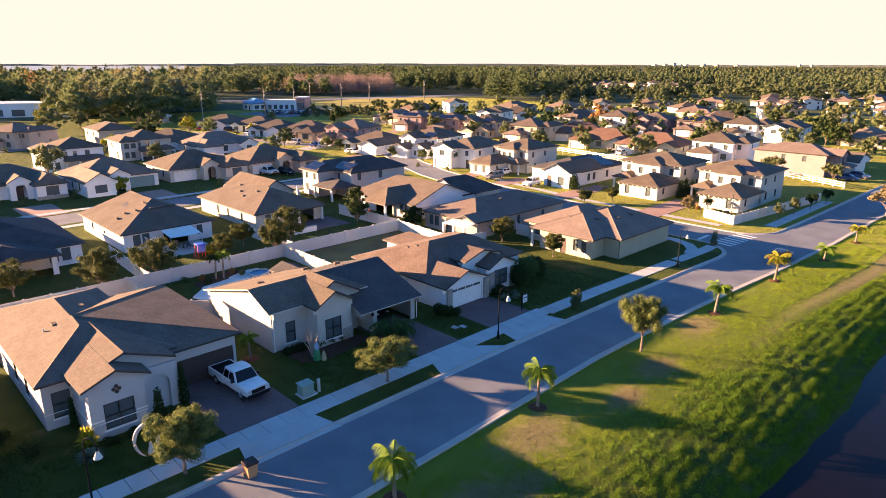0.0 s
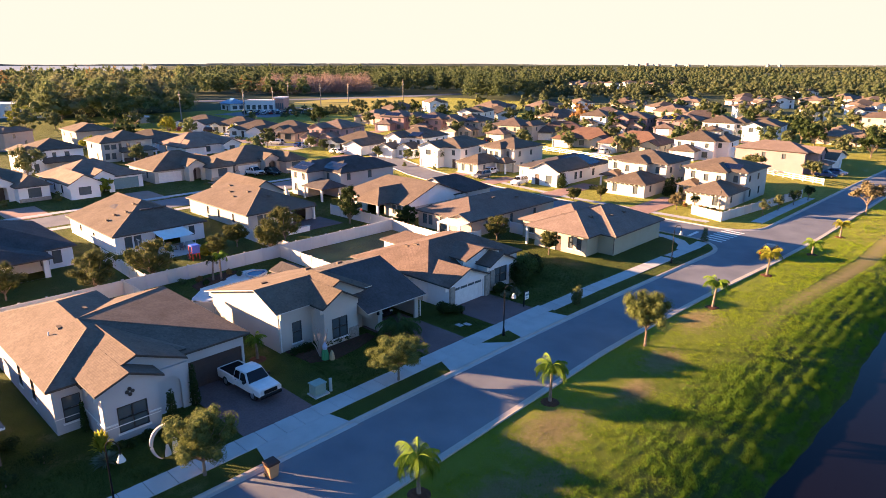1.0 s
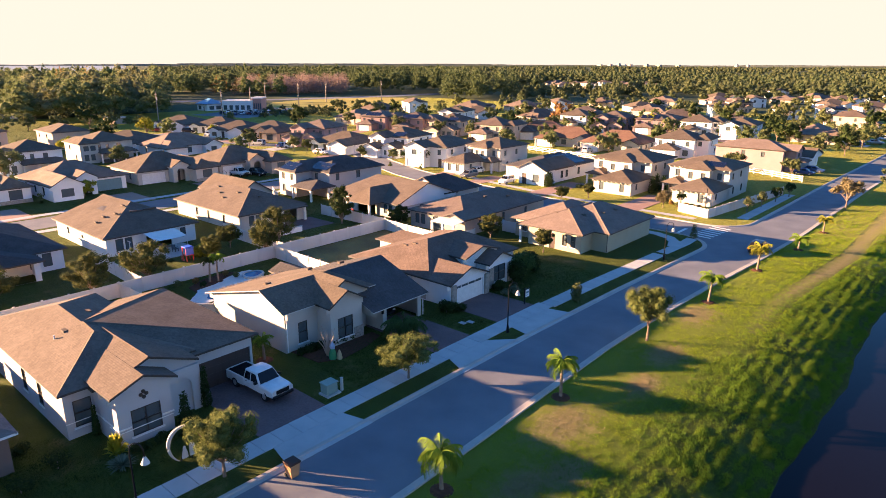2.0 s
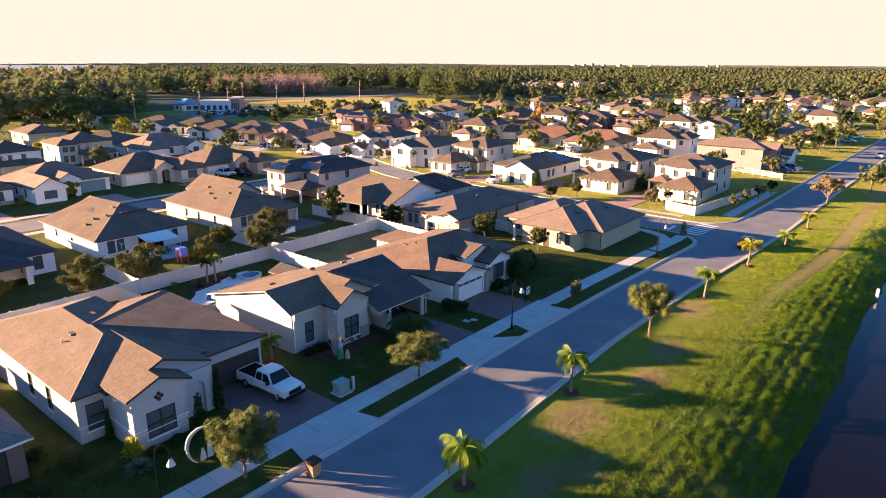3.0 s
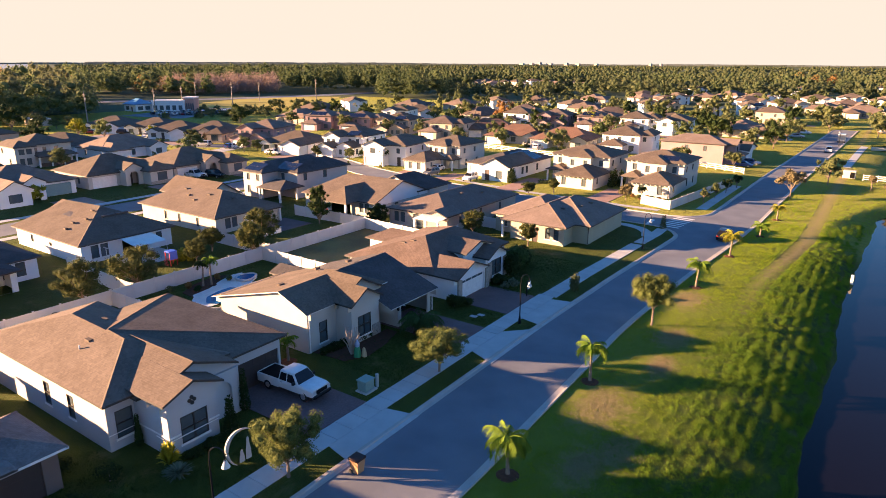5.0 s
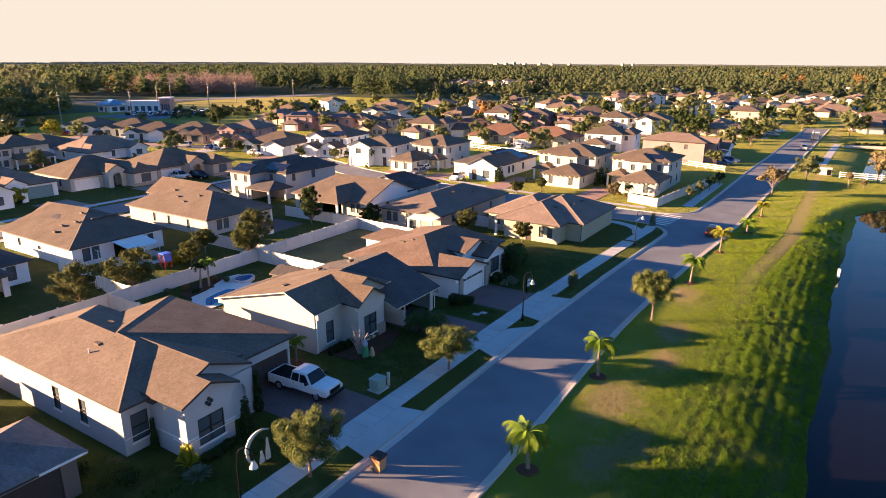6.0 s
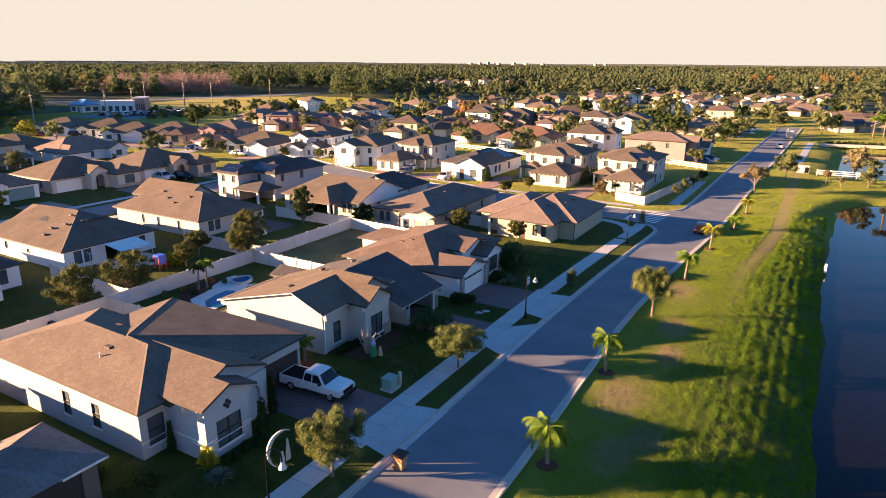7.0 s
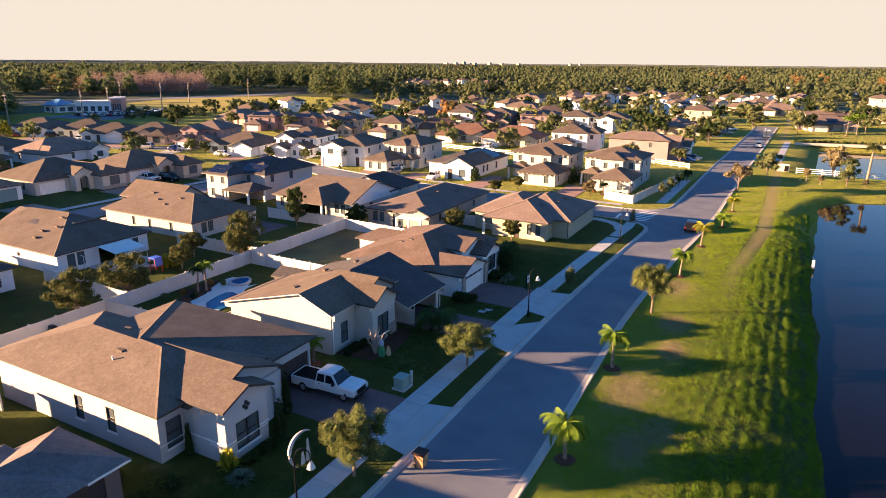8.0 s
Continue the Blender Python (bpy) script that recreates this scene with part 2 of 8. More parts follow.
DARKTRIM = plain("dark_trim", (0.05, 0.04, 0.035), 0.6)
BRONZE = plain("bronze_frame", (0.035, 0.03, 0.028), 0.4)
BLACK = plain("black_metal", (0.015, 0.015, 0.016), 0.35, 0.6)
STUCCO_W = material("white_stucco", (0.73, 0.73, 0.72), (0.80, 0.795, 0.785), 0.9, 0.5, 25, 0.25, 120, spec=0.2)
STUCCO_A = material("pale_grey_stucco", (0.44, 0.43, 0.42), (0.50, 0.49, 0.48), 0.9, 0.5, 25, 0.25, 120, spec=0.2)
STUCCO_C = material("cream_stucco", (0.46, 0.43, 0.375), (0.53, 0.50, 0.44), 0.9, 0.5, 25, 0.25, 120, spec=0.2)
STUCCO_G = material("green_stucco", (0.34, 0.34, 0.245), (0.40, 0.40, 0.295), 0.9, 0.5, 25, 0.25, 120, spec=0.2)
STUCCO_K = material("rose_grey_stucco", (0.46, 0.405, 0.375), (0.53, 0.47, 0.44), 0.9, 0.5, 25, 0.25, 120, spec=0.2)
# the green stucco again, with the sun on it put into the colour
STUCCO_G_LIT = material("lit_green_stucco", (0.42, 0.365, 0.27), (0.49, 0.43, 0.325), 0.9, 0.5, 25, 0.25, 120, spec=0.2)
STUCCO_T = material("tan_stucco", (0.41, 0.34, 0.275), (0.48, 0.405, 0.335), 0.9, 0.5, 25, 0.25, 120, spec=0.2)
STUCCO_B = material("brown_stucco", (0.15, 0.105, 0.085), (0.20, 0.145, 0.12), 0.9, 0.5, 25, 0.25, 120, spec=0.2)
STUCCO_P = material("pink_stucco", (0.27, 0.195, 0.20), (0.32, 0.235, 0.24), 0.9, 0.5, 25, 0.25, 120, spec=0.2)
SHINGLE = shingle_material("brown_shingle", (0.112, 0.086, 0.067), (0.163, 0.127, 0.101))
# dark grey of several roofs, with east-slope shade also put into it
SHINGLE_G = shingle_material("grey_shingle", (0.054, 0.048, 0.048), (0.095, 0.086, 0.084), relief=0.5)
SHINGLE_N = shingle_material("worn_slate_shingle", (0.150, 0.125, 0.115), (0.270, 0.225, 0.205), relief=0.9)
SHINGLE_L = shingle_material("light_brown_shingle", (0.150, 0.113, 0.093), (0.210, 0.161, 0.133))
SHINGLE_M = shingle_material("grey_brown_shingle", (0.097, 0.075, 0.056), (0.150, 0.117, 0.090))
SHINGLE_R = shingle_material("red_brown_shingle", (0.135, 0.075, 0.055), (0.195, 0.115, 0.08))
SHINGLE_FAR = shingle_material("weathered_shingle", (0.125, 0.091, 0.073), (0.195, 0.146, 0.117), 0.3)
SHINGLE_B = shingle_material("dark_red_brown_shingle", (0.100, 0.072, 0.058), (0.158, 0.114, 0.093), relief=0.4)
STONE = material("ledge_stone", (0.22, 0.19, 0.16), (0.42, 0.37, 0.31), 0.85, 4, 9, 0.6, 12, spec=0.3)
GARAGE_DARK = plain("dark_brown_door", (0.06, 0.04, 0.035), 0.5)
GARAGE_BLUE = plain("blue_door", (0.12, 0.24, 0.27), 0.5)
BARK = material("bark", (0.16, 0.12, 0.09), (0.28, 0.22, 0.17), 0.95, 3, 30, 0.6, 25, spec=0.1)
OAK_LEAF = leaf_material("oak_leaf", (0.075, 0.095, 0.036), (0.155, 0.172, 0.068))
GARDEN_LEAF = leaf_material("garden_tree_leaf", (0.04, 0.055, 0.016), (0.13, 0.135, 0.04), 0.4)
VERGE_LEAF = leaf_material("verge_oak_leaf", (0.062, 0.088, 0.025), (0.185, 0.212, 0.062), 0.4)
YELLOW_LEAF = leaf_material("yellow_green_leaf", (0.16, 0.17, 0.02), (0.34, 0.33, 0.03))
PALM_LEAF = leaf_material("palm_frond", (0.08, 0.16, 0.016), (0.21, 0.31, 0.033))
DARK_LEAF = leaf_material("dark_leaf", (0.018, 0.035, 0.01), (0.05, 0.075, 0.02))
WOOD_LEAF = leaf_material("woodland_leaf", (0.080, 0.116, 0.046), (0.215, 0.242, 0.095), 0.5, 0.07)
FAR_LEAF = leaf_material("far_canopy_leaf", (0.090, 0.118, 0.056), (0.165, 0.186, 0.088), 0.6, 0.05)
RUST_LEAF = leaf_material("autumn_leaf", (0.20, 0.105, 0.035), (0.34, 0.19, 0.06), 0.25)
BARE_LEAF = leaf_material("bare_twig", (0.24, 0.17, 0.145), (0.38, 0.28, 0.23), 0.25)
SOLAR = plain("solar_panel", (0.012, 0.014, 0.03), 0.12, 0.3, 0.6)


def glass_material():
    m = plain("window_glass", (0.10, 0.125, 0.135), 0.05, 0, 0.7)
    b = m.node_tree.nodes["Principled BSDF"]
    b.inputs["Transmission Weight"].default_value = 0.1
    return m


GLASS = glass_material()


def water_material(name, c):
    m = bpy.data.materials.new(name)
    m.use_nodes = True
    nt = m.node_tree
    b = nt.nodes["Principled BSDF"]
    b.inputs["Base Color"].default_value = (*c, 1)
    b.inputs["Roughness"].default_value = 0.03
    b.inputs["IOR"].default_value = 1.33
    b.inputs["Specular IOR Level"].default_value = 0.2
    geo = nt.nodes.new("ShaderNodeNewGeometry")
    n = nt.nodes.new("ShaderNodeTexNoise")
    n.inputs["Scale"].default_value, n.inputs["Detail"].default_value = 1.6, 4
    bp = nt.nodes.new("ShaderNodeBump")
    bp.inputs["Strength"].default_value, bp.inputs["Distance"].default_value = 0.035, 0.05
    nt.links.new(geo.outputs["Position"], n.inputs["Vector"])
    nt.links.new(n.outputs["Fac"], bp.inputs["Height"])
    nt.links.new(bp.outputs["Normal"], b.inputs["Normal"])
    return m


WATER = water_material("pond_water", (0.006, 0.005, 0.008))
POOL = water_material("pool_water", (0.015, 0.11, 0.24))


# ---- building helpers ----
def mesh_object(name, verts, faces, mat, parent=None, label="", smooth=False):
    me = bpy.data.meshes.new(name)
    if parent is not None:
        o = parent
        off = Vector((0, 0, 0))
        while o is not None:
            off += o.location
            o = o.parent
        verts = [(v[0] - off.x, v[1] - off.y, v[2] - off.z) for v in verts]
    me.from_pydata([tuple(v) for v in verts], [], faces)
    me.update()
    if smooth:
        me.polygons.foreach_set("use_smooth", [True] * len(me.polygons))
    me.materials.append(mat)
    ob = new(name, me)
    ob.parent = parent
    if label:
        ob["label"] = label
    return ob


def part(name, bm, mat, parent, label="", smooth=False):
    """Links a bmesh in world metres as one mesh under a thing or part."""
    bm.verts.index_update()
    vs = [v.co.copy() for v in bm.verts]
    fs = [[v.index for v in f.verts] for f in bm.faces]
    bm.free()
    return mesh_object(name, vs, fs, mat, parent, label, smooth)


def thing(name, x, y, z, label, category, group="", kind=""):
    ob = new(name)
    ob.empty_display_size = 0.3
    ob.location = (x, y, z)
    return tagged(ob, label, category, group, kind)


def box(bm, x0, x1, y0, y1, z0, z1, bevel=0.0, m=None):
    r = bmesh.ops.create_cube(bm, size=1)
    for v in r["verts"]:
        v.co = Vector((x0 + (v.co.x + 0.5) * (x1 - x0), y0 + (v.co.y + 0.5) * (y1 - y0), z0 + (v.co.z + 0.5) * (z1 - z0)))
        if m is not None:
            v.co = m @ v.co
    if bevel:
        es = list({e for v in r["verts"] for e in v.link_edges})
        bmesh.ops.bevel(bm, geom=es, offset=bevel, segments=1, affect="EDGES", profile=0.5)
    return bm


def boxes(*args, **kw):
    bm = bmesh.new()
    for a in args:
        box(bm, *a, **kw)
    return bm


def tube(bm, pts, radii, sides=8):
    """A tapered tube along points, closed at both ends."""
    rings = []
    n = len(pts)
    for i, p in enumerate(pts):
        p = Vector(p)
        a, b = Vector(pts[max(0, i - 1)]), Vector(pts[min(n - 1, i + 1)])
        q = (b - a).to_track_quat("Z", "Y")
        rings.append([bm.verts.new(p + q @ Vector((math.cos(k * math.tau / sides) * radii[i], math.sin(k * math.tau / sides) * radii[i], 0))) for k in range(sides)])
    for r0, r1 in zip(rings, rings[1:]):
        for k in range(sides):
            bm.faces.new((r0[k], r0[(k + 1) % sides], r1[(k + 1) % sides], r1[k]))
    bm.faces.new(rings[0][::-1])
    bm.faces.new(rings[-1])
    return bm


FACES = {"E": (1, 0), "W": (-1, 0), "N": (0, 1), "S": (0, -1)}


def wall_frame(side, x0, x1, y0, y1):
    """Start of a wall's outer face as seen from outside (left end), its direction and outward normal."""
    if side == "E":
        return Vector((x1, y0, 0)), Vector((0, 1, 0)), Vector((1, 0, 0)), y1 - y0
    if side == "W":
        return Vector((x0, y1, 0)), Vector((0, -1, 0)), Vector((-1, 0, 0)), y1 - y0
    if side == "N":
        return Vector((x1, y1, 0)), Vector((-1, 0, 0)), Vector((0, 1, 0)), x1 - x0
    return Vector((x0, y0, 0)), Vector((1, 0, 0)), Vector((0, -1, 0)), x1 - x0


def obox(bm, o, u, n, a0, a1, d0, d1, z0, z1):
    """A box along a wall: a along it, d out of it."""
    vs = [bm.verts.new(o + u * a + n * d + Vector((0, 0, z))) for z in (z0, z1) for d in (d0, d1) for a in (a0, a1)]
    for f in ((0, 1, 3, 2), (4, 6, 7, 5), (0, 4, 5, 1), (2, 3, 7, 6), (0, 2, 6, 4), (1, 5, 7, 3)):
        bm.faces.new([vs[i] for i in f])
    return bm


def ring(bm, o, u, n, a0, a1, z0, z1, w, d0, d1):
    """A connected rectangular frame of width w, from depth d0 to d1."""
    def loop(k, d):
        return [bm.verts.new(o + u * a + n * d + Vector((0, 0, z))) for a, z in ((a0 + k, z0 + k), (a1 - k, z0 + k), (a1 - k, z1 - k), (a0 + k, z1 - k))]
    A, B, C, D = loop(0, d1), loop(w, d1), loop(w, d0), loop(0, d0)
    for P, Q in ((A, B), (B, C), (C, D), (D, A)):
        for i in range(4):
            j = (i + 1) % 4
            bm.faces.new((P[i], P[j], Q[j], Q[i]))
    return bm


def window_part(parent, o, u, n, a, z, w, h, cols=2, frame_mat=None, near=True):
    fm = frame_mat or BRONZE
    win = part("window", ring(bmesh.new(), o, u, n, a, a + w, z, z + h, 0.06, -0.10, 0.015), fm, parent)
    if near:
        for c in range(cols):
            for k in (0, 1):
                bm = obox(bmesh.new(), o, u, n, a + w * c / cols + 0.05, a + w * (c + 1) / cols - 0.05, -0.085, -0.075, z + 0.05 + k * (h * 0.5), z + h * (0.5 + 0.5 * k) - 0.04)
                part("pane", bm, GLASS, win)
            if c:
                part("mullion", obox(bmesh.new(), o, u, n, a + w * c / cols - 0.04, a + w * c / cols + 0.04, -0.095, 0.012, z + 0.06, z + h - 0.06), fm, win)
        part("transom", obox(bmesh.new(), o, u, n, a + 0.06, a + w - 0.06, -0.09, 0.006, z + h * 0.5 - 0.03, z + h * 0.5 + 0.03), fm, win)
        part("sill", obox(bmesh.new(), o, u, n, a - 0.12, a + w + 0.12, 0.0, 0.07, z - 0.14, z - 0.003), WHITE, win)
    else:
        part("pane", obox(bmesh.new(), o, u, n, a + 0.03, a + w - 0.03, -0.085, -0.07, z + 0.04, z + h - 0.04), GLASS, win)
    return win


def garage_part(parent, o, u, n, a, z, w, h, mat, near=True):
    bm = bmesh.new()
    obox(bm, o, u, n, a, a + w, -0.16, -0.13, z, z + h)
    door = part("garage_door", bm, mat, parent)
    rows, cols = 4, (8 if near else 1)
    for r in range(rows):
        for c in range(cols):
            part("panel", obox(bmesh.new(), o, u, n, a + w * (c + 0.06) / cols, a + w * (c + 0.94) / cols, -0.13, -0.115, z + h * (r + 0.06) / rows, z + h * (r + 0.94) / rows), mat, door)
    return door


def walls(parent, x0, x1, y0, y1, z1, mat, opens=None, near=True, z0=-0.1, only="EWNS"):
    """Four walls with real openings. opens: side -> rows of (kind, along, sill, width, height[, material])."""
    for side in only:
        o, u, n, ln = wall_frame(side, x0, x1, y0, y1)
        ln = round(ln, 3)
        ops = [(p[0], round(p[1], 3), p[2], p[3], p[4], *p[5:]) for p in (opens or {}).get(side, [])]
        us = sorted({0.0, ln, *[p[1] for p in ops], *[round(p[1] + p[3], 3) for p in ops]})
        zs = sorted({z0, z1, *[p[2] for p in ops], *[p[2] + p[4] for p in ops]})
        bm = bmesh.new()
        grid = {}

        def gv(a, z, d=0.0):
            key = (round(a, 4), round(z, 4), d)
            if key not in grid:
                grid[key] = bm.verts.new(o + u * a + n * d + Vector((0, 0, z)))
            return grid[key]
        for a0, a1 in zip(us, us[1:]):
            for b0, b1 in zip(zs, zs[1:]):
                am, bmid = (a0 + a1) / 2, (b0 + b1) / 2
                if any(p[1] < am < p[1] + p[3] and p[2] < bmid < p[2] + p[4] for p in ops):
                    continue
                bm.faces.new((gv(a0, b0), gv(a1, b0), gv(a1, b1), gv(a0, b1)))
        for p in ops:
            a0, a1, b0, b1 = p[1], round(p[1] + p[3], 3), p[2], p[2] + p[4]
            loop = [(q, b0) for q in us if a0 <= q < a1] + [(a1, q) for q in zs if b0 <= q < b1] + [(q, b1) for q in us[::-1] if a0 < q <= a1] + [(a0, q) for q in zs[::-1] if b0 < q <= b1]
            for (pa, pz), (qa, qz) in zip(loop, loop[1:] + loop[:1]):
                bm.faces.new((gv(pa, pz), gv(qa, qz), gv(qa, qz, -0.2), gv(pa, pz, -0.2)))
        part("wall", bm, mat, parent)
        for p in ops:
            kind, a, z, w, h = p[:5]
            if kind == "win":
                window_part(parent, o, u, n, a, z, w, h, max(1, round(w / 0.9)), near=near)
            elif kind == "garage":
                garage_part(parent, o, u, n, a, z, w, h, p[5] if len(p) > 5 else WHITE, near)
            elif kind == "door":
                bm = bmesh.new()
                obox(bm, o, u, n, a, a + w, -0.14, -0.09, z, z + h)
                d = part("door", bm, p[5] if len(p) > 5 else GARAGE_DARK, parent)
                bm = bmesh.new()
                obox(bm, o, u, n, a + w - 0.14, a + w - 0.08, -0.09, -0.04, z + 0.95, z + 1.08)
                part("handle", bm, BLACK, d)
            elif kind == "porch":
                bm = bmesh.new()
                obox(bm, o, u, n, a - 0.1, a + w + 0.1, -2.4, -2.3, z, z + h + 0.2)
                part("porch_wall", bm, mat, parent)


def roof(parent, x0, x1, y0, y1, ze, r0, r1, zr, mat, wall_mat=None, oh=0.45, trim=None, thick=0.16):
    """A hip roof on an eaves rectangle; where the ridge (r0 to r1) reaches the rectangle's edge it ends in a gable. ze: eaves height, one or four (SW SE NE NW)."""
    z4 = ze if isinstance(ze, (tuple, list)) else (ze,) * 4
    T = [Vector((x0, y0, z4[0])), Vector((x1, y0, z4[1])), Vector((x1, y1, z4[2])), Vector((x0, y1, z4[3]))]
    alongx = abs(r1[0] - r0[0]) >= abs(r1[1] - r0[1])
    if alongx and r0[0] > r1[0] or not alongx and r0[1] > r1[1]:
        r0, r1 = r1, r0
    T += [Vector((r0[0], r0[1], zr)), Vector((r1[0], r1[1], zr))]
    gab = []
    if alongx:
        polys = [(0, 1, 5, 4), (2, 3, 4, 5)]
        ends = [((3, 0, 4), abs(r0[0] - x0) < 0.02, "W"), ((1, 2, 5), abs(r1[0] - x1) < 0.02, "E")]
    else:
        polys = [(1, 2, 5, 4), (3, 0, 4, 5)]
        ends = [((0, 1, 4), abs(r0[1] - y0) < 0.02, "S"), ((2, 3, 5), abs(r1[1] - y1) < 0.02, "N")]
    for f, isg, side in ends:
        (gab if isg else polys).append((f, side) if isg else f)
    if (T[4] - T[5]).length < 0.05:
        polys = [tuple(dict.fromkeys(4 if i == 5 else i for i in f)) for f in polys]
        polys = [f for f in polys if len(f) > 2]
    top = mesh_object("roof", T, polys, mat, parent)
    edges = {}
    for f in polys:
        for a, b in zip(f, f[1:] + f[:1]):
            edges[(a, b)] = True
    B = [v - Vector((0, 0, thick)) for v in T]
    fs = [(a, a + 6, b + 6, b) for a, b in edges if (b, a) not in edges]
    fs += [tuple(i + 6 for i in f[::-1]) for f in polys]
    mesh_object("fascia", T + B, fs, trim or DARKTRIM, parent)
    for f, side in gab:
        dx, dy = FACES[side]
        p = [T[i] - Vector((dx * (oh - 0.006), dy * (oh - 0.006), 0.12)) for i in f]
        q = [Vector((v.x, v.y, min(v.z, ze_ - 0.0))) for v, ze_ in zip(p, [v.z for v in p])]
        base = [Vector((v.x, v.y, v.z - 0.5)) for v in q[:2]]
        mesh_object("gable", [q[0], q[1], q[2], base[0], base[1]], [(3, 4, 1, 2, 0)], wall_mat or STUCCO_W, parent)
    return top


def ridge_cap(parent, pts, mat):
    bm = bmesh.new()
    for a, b in zip(pts, pts[1:]):
        a, b = Vector(a), Vector(b)
        d = (b - a).normalized()
        s = d.cross(Vector((0, 0, 1))).normalized() * 0.14
        up = Vector((0, 0, 0.035))
        v = [bm.verts.new(p) for p in (a - s - up, a + up, a + s - up, b - s - up, b + up, b + s - up)]
        bm.faces.new((v[0], v[1], v[4], v[3]))
        bm.faces.new((v[1], v[2], v[5], v[4]))
    part("ridge_cap", bm, mat, parent)


def roof_vent(parent, x, y, z, axis=(1, 0)):
    bm = bmesh.new()
    a = Vector((axis[0], axis[1], 0)) * 0.30
    b = Vector((-axis[1], axis[0], 0)) * 0.16
    c = Vector((x, y, z))
    lo = [c - a - b, c + a - b, c + a + b, c - a + b]
    vs = [bm.verts.new(p - Vector((0, 0, 0.12))) for p in lo] + [bm.verts.new(p + Vector((0, 0, 0.09))) for p in lo]
    for f in ((4, 5, 6, 7), (0, 1, 5, 4), (1, 2, 6, 5), (2, 3, 7, 6), (3, 0, 4, 7)):
        bm.faces.new([vs[i] for i in f])
    part("roof_vent", bm, SHINGLE, parent)


# ---- ground, water, roads ----
ROAD_Y = [-120, 40, 60, 80, 100, 125, 150, 200, 280]
ROAD_X = [-28.8, -28.8, -28.3, -27.4, -26.6, -26.2, -25.8, -24.3, -22.4]


def road_x(y):
    return float(np.interp(y, ROAD_Y, ROAD_X))


KERB_Y = [-120, 20, 34, 46, 53, 61, 71, 82, 100]
KERB_X = [-25.2, -25.2, -25.55, -25.85, -25.65, -25.3, -24.75, -23.85, -22.9]


def kerb_x(y):
    """The street's edge on the pond side."""
    return float(np.interp(y, KERB_Y, KERB_X)) if y < 100 else road_x(y) + 3.7


WATER_Z = -1.2


def pond_depth(x, y):
    """How far inside the near or the far pond a place lies, in metres (negative: outside)."""
    shore = 9.1 - 1.1 * min(max((y - 84) / 16, 0), 1) + 0.25 * math.sin(y * 0.21) + 0.10 * math.sin(y * 0.53 + 1.0) + 0.06 * math.sin(y * 1.37)
    north = 129 - 12 * (max(0.0, -x) / 8.4) ** 2 + 0.4 * min(max(x, 0), 20)
    near = min(x + shore, north - y, 160 - x, y + 140)
    far = min(x + 8.0 - 0.04 * (y - 150), y - 159.5, 212 + 0.35 * min(max(x, 0), 20) - y, 120 - x)
    return max(near, far)


def ground_z(x, y):
    d = pond_depth(x, y)
    if d <= -9:
        return 0.0
    if d > 0:
        return -1.22 - min(d * 0.35, 1.2)
    return -1.22 * ((d + 9) / 9) ** 2.2


def axis_lines(lo, hi, step, far):
    a = list(np.arange(lo, hi + 0.01, step))
    s, v = step, lo
    left = []
    while v > -far:
        s *= 1.35
        v -= s
        left.append(v)
    s, v = step, hi
    right = []
    while v < far:
        s *= 1.35
        v += s
        right.append(v)
    return left[::-1] + a + right


gx = axis_lines(-150, 70, 1.25, 4700)
gy = axis_lines(-60, 250, 1.25, 4700)
gverts = [(x, y, ground_z(x, y) if -60 < x < 160 and -145 < y < 260 else 0.0) for y in gy for x in gx]
W = len(gx)
gfaces = [(j * W + i, j * W + i + 1, (j + 1) * W + i + 1, (j + 1) * W + i) for j in range(len(gy) - 1) for i in range(W - 1)]
ground = mesh_object("ground", gverts, gfaces, LAWN, smooth=True)
tagged(ground, "mown green lawn with dry tan patches, sloping to a pond", "lawn", kind="structure")
ground.data.materials.append(FAR_LAND)
for p in ground.data.polygons:
    c = p.center
    if c.x < -330 or c.y > 330 or c.x > 200 or c.y < -200:
        p.material_index = 1
water = mesh_object("water", [(-14, -145, WATER_Z), (165, -145, WATER_Z), (165, 219, WATER_Z), (-14, 219, WATER_Z)], [(0, 1, 2, 3)], WATER)
tagged(water, "still dark blue pond water with reflections", "pond", kind="structure")


def strip(name, line, half, z, mat, label, category, kind="structure", parent=None):
    """A flat band of the given half width along a line of (x, y)."""
    vs, fs = [], []
    for i, (x, y) in enumerate(line):
        a, b = line[max(0, i - 1)], line[min(len(line) - 1, i + 1)]
        d = Vector((b[0] - a[0], b[1] - a[1])).normalized()
        vs += [(x + d.y * half, y - d.x * half, z), (x - d.y * half, y + d.x * half, z)]
    for i in range(len(line) - 1):
        fs.append((2 * i, 2 * i + 2, 2 * i + 3, 2 * i + 1))
    ob = mesh_object(name, vs, fs, mat, parent)
    if kind:
        tagged(ob, label, category, kind=kind)
    return ob


def curb(line, label, gutter=0.30, top=0.22):
    """A raised concrete kerb with a sloping face and a flat gutter along a line."""
    bm = bmesh.new()
    prof = [(-gutter, 0.022), (0.0, 0.03), (0.08, 0.12), (0.08 + top, 0.13), (0.1 + top, -0.05)]
    rows = []
    for i, (x, y) in enumerate(line):
        a, b = line[max(0, i - 1)], line[min(len(line) - 1, i + 1)]
        t = Vector((b[0] - a[0], b[1] - a[1])).normalized()
        rows.append([bm.verts.new((x + t.y * s, y - t.x * s, z)) for s, z in prof])
    for r0, r1 in zip(rows, rows[1:]):
        for k in range(len(prof) - 1):
            bm.faces.new((r0[k], r0[k + 1], r1[k + 1], r1[k]))
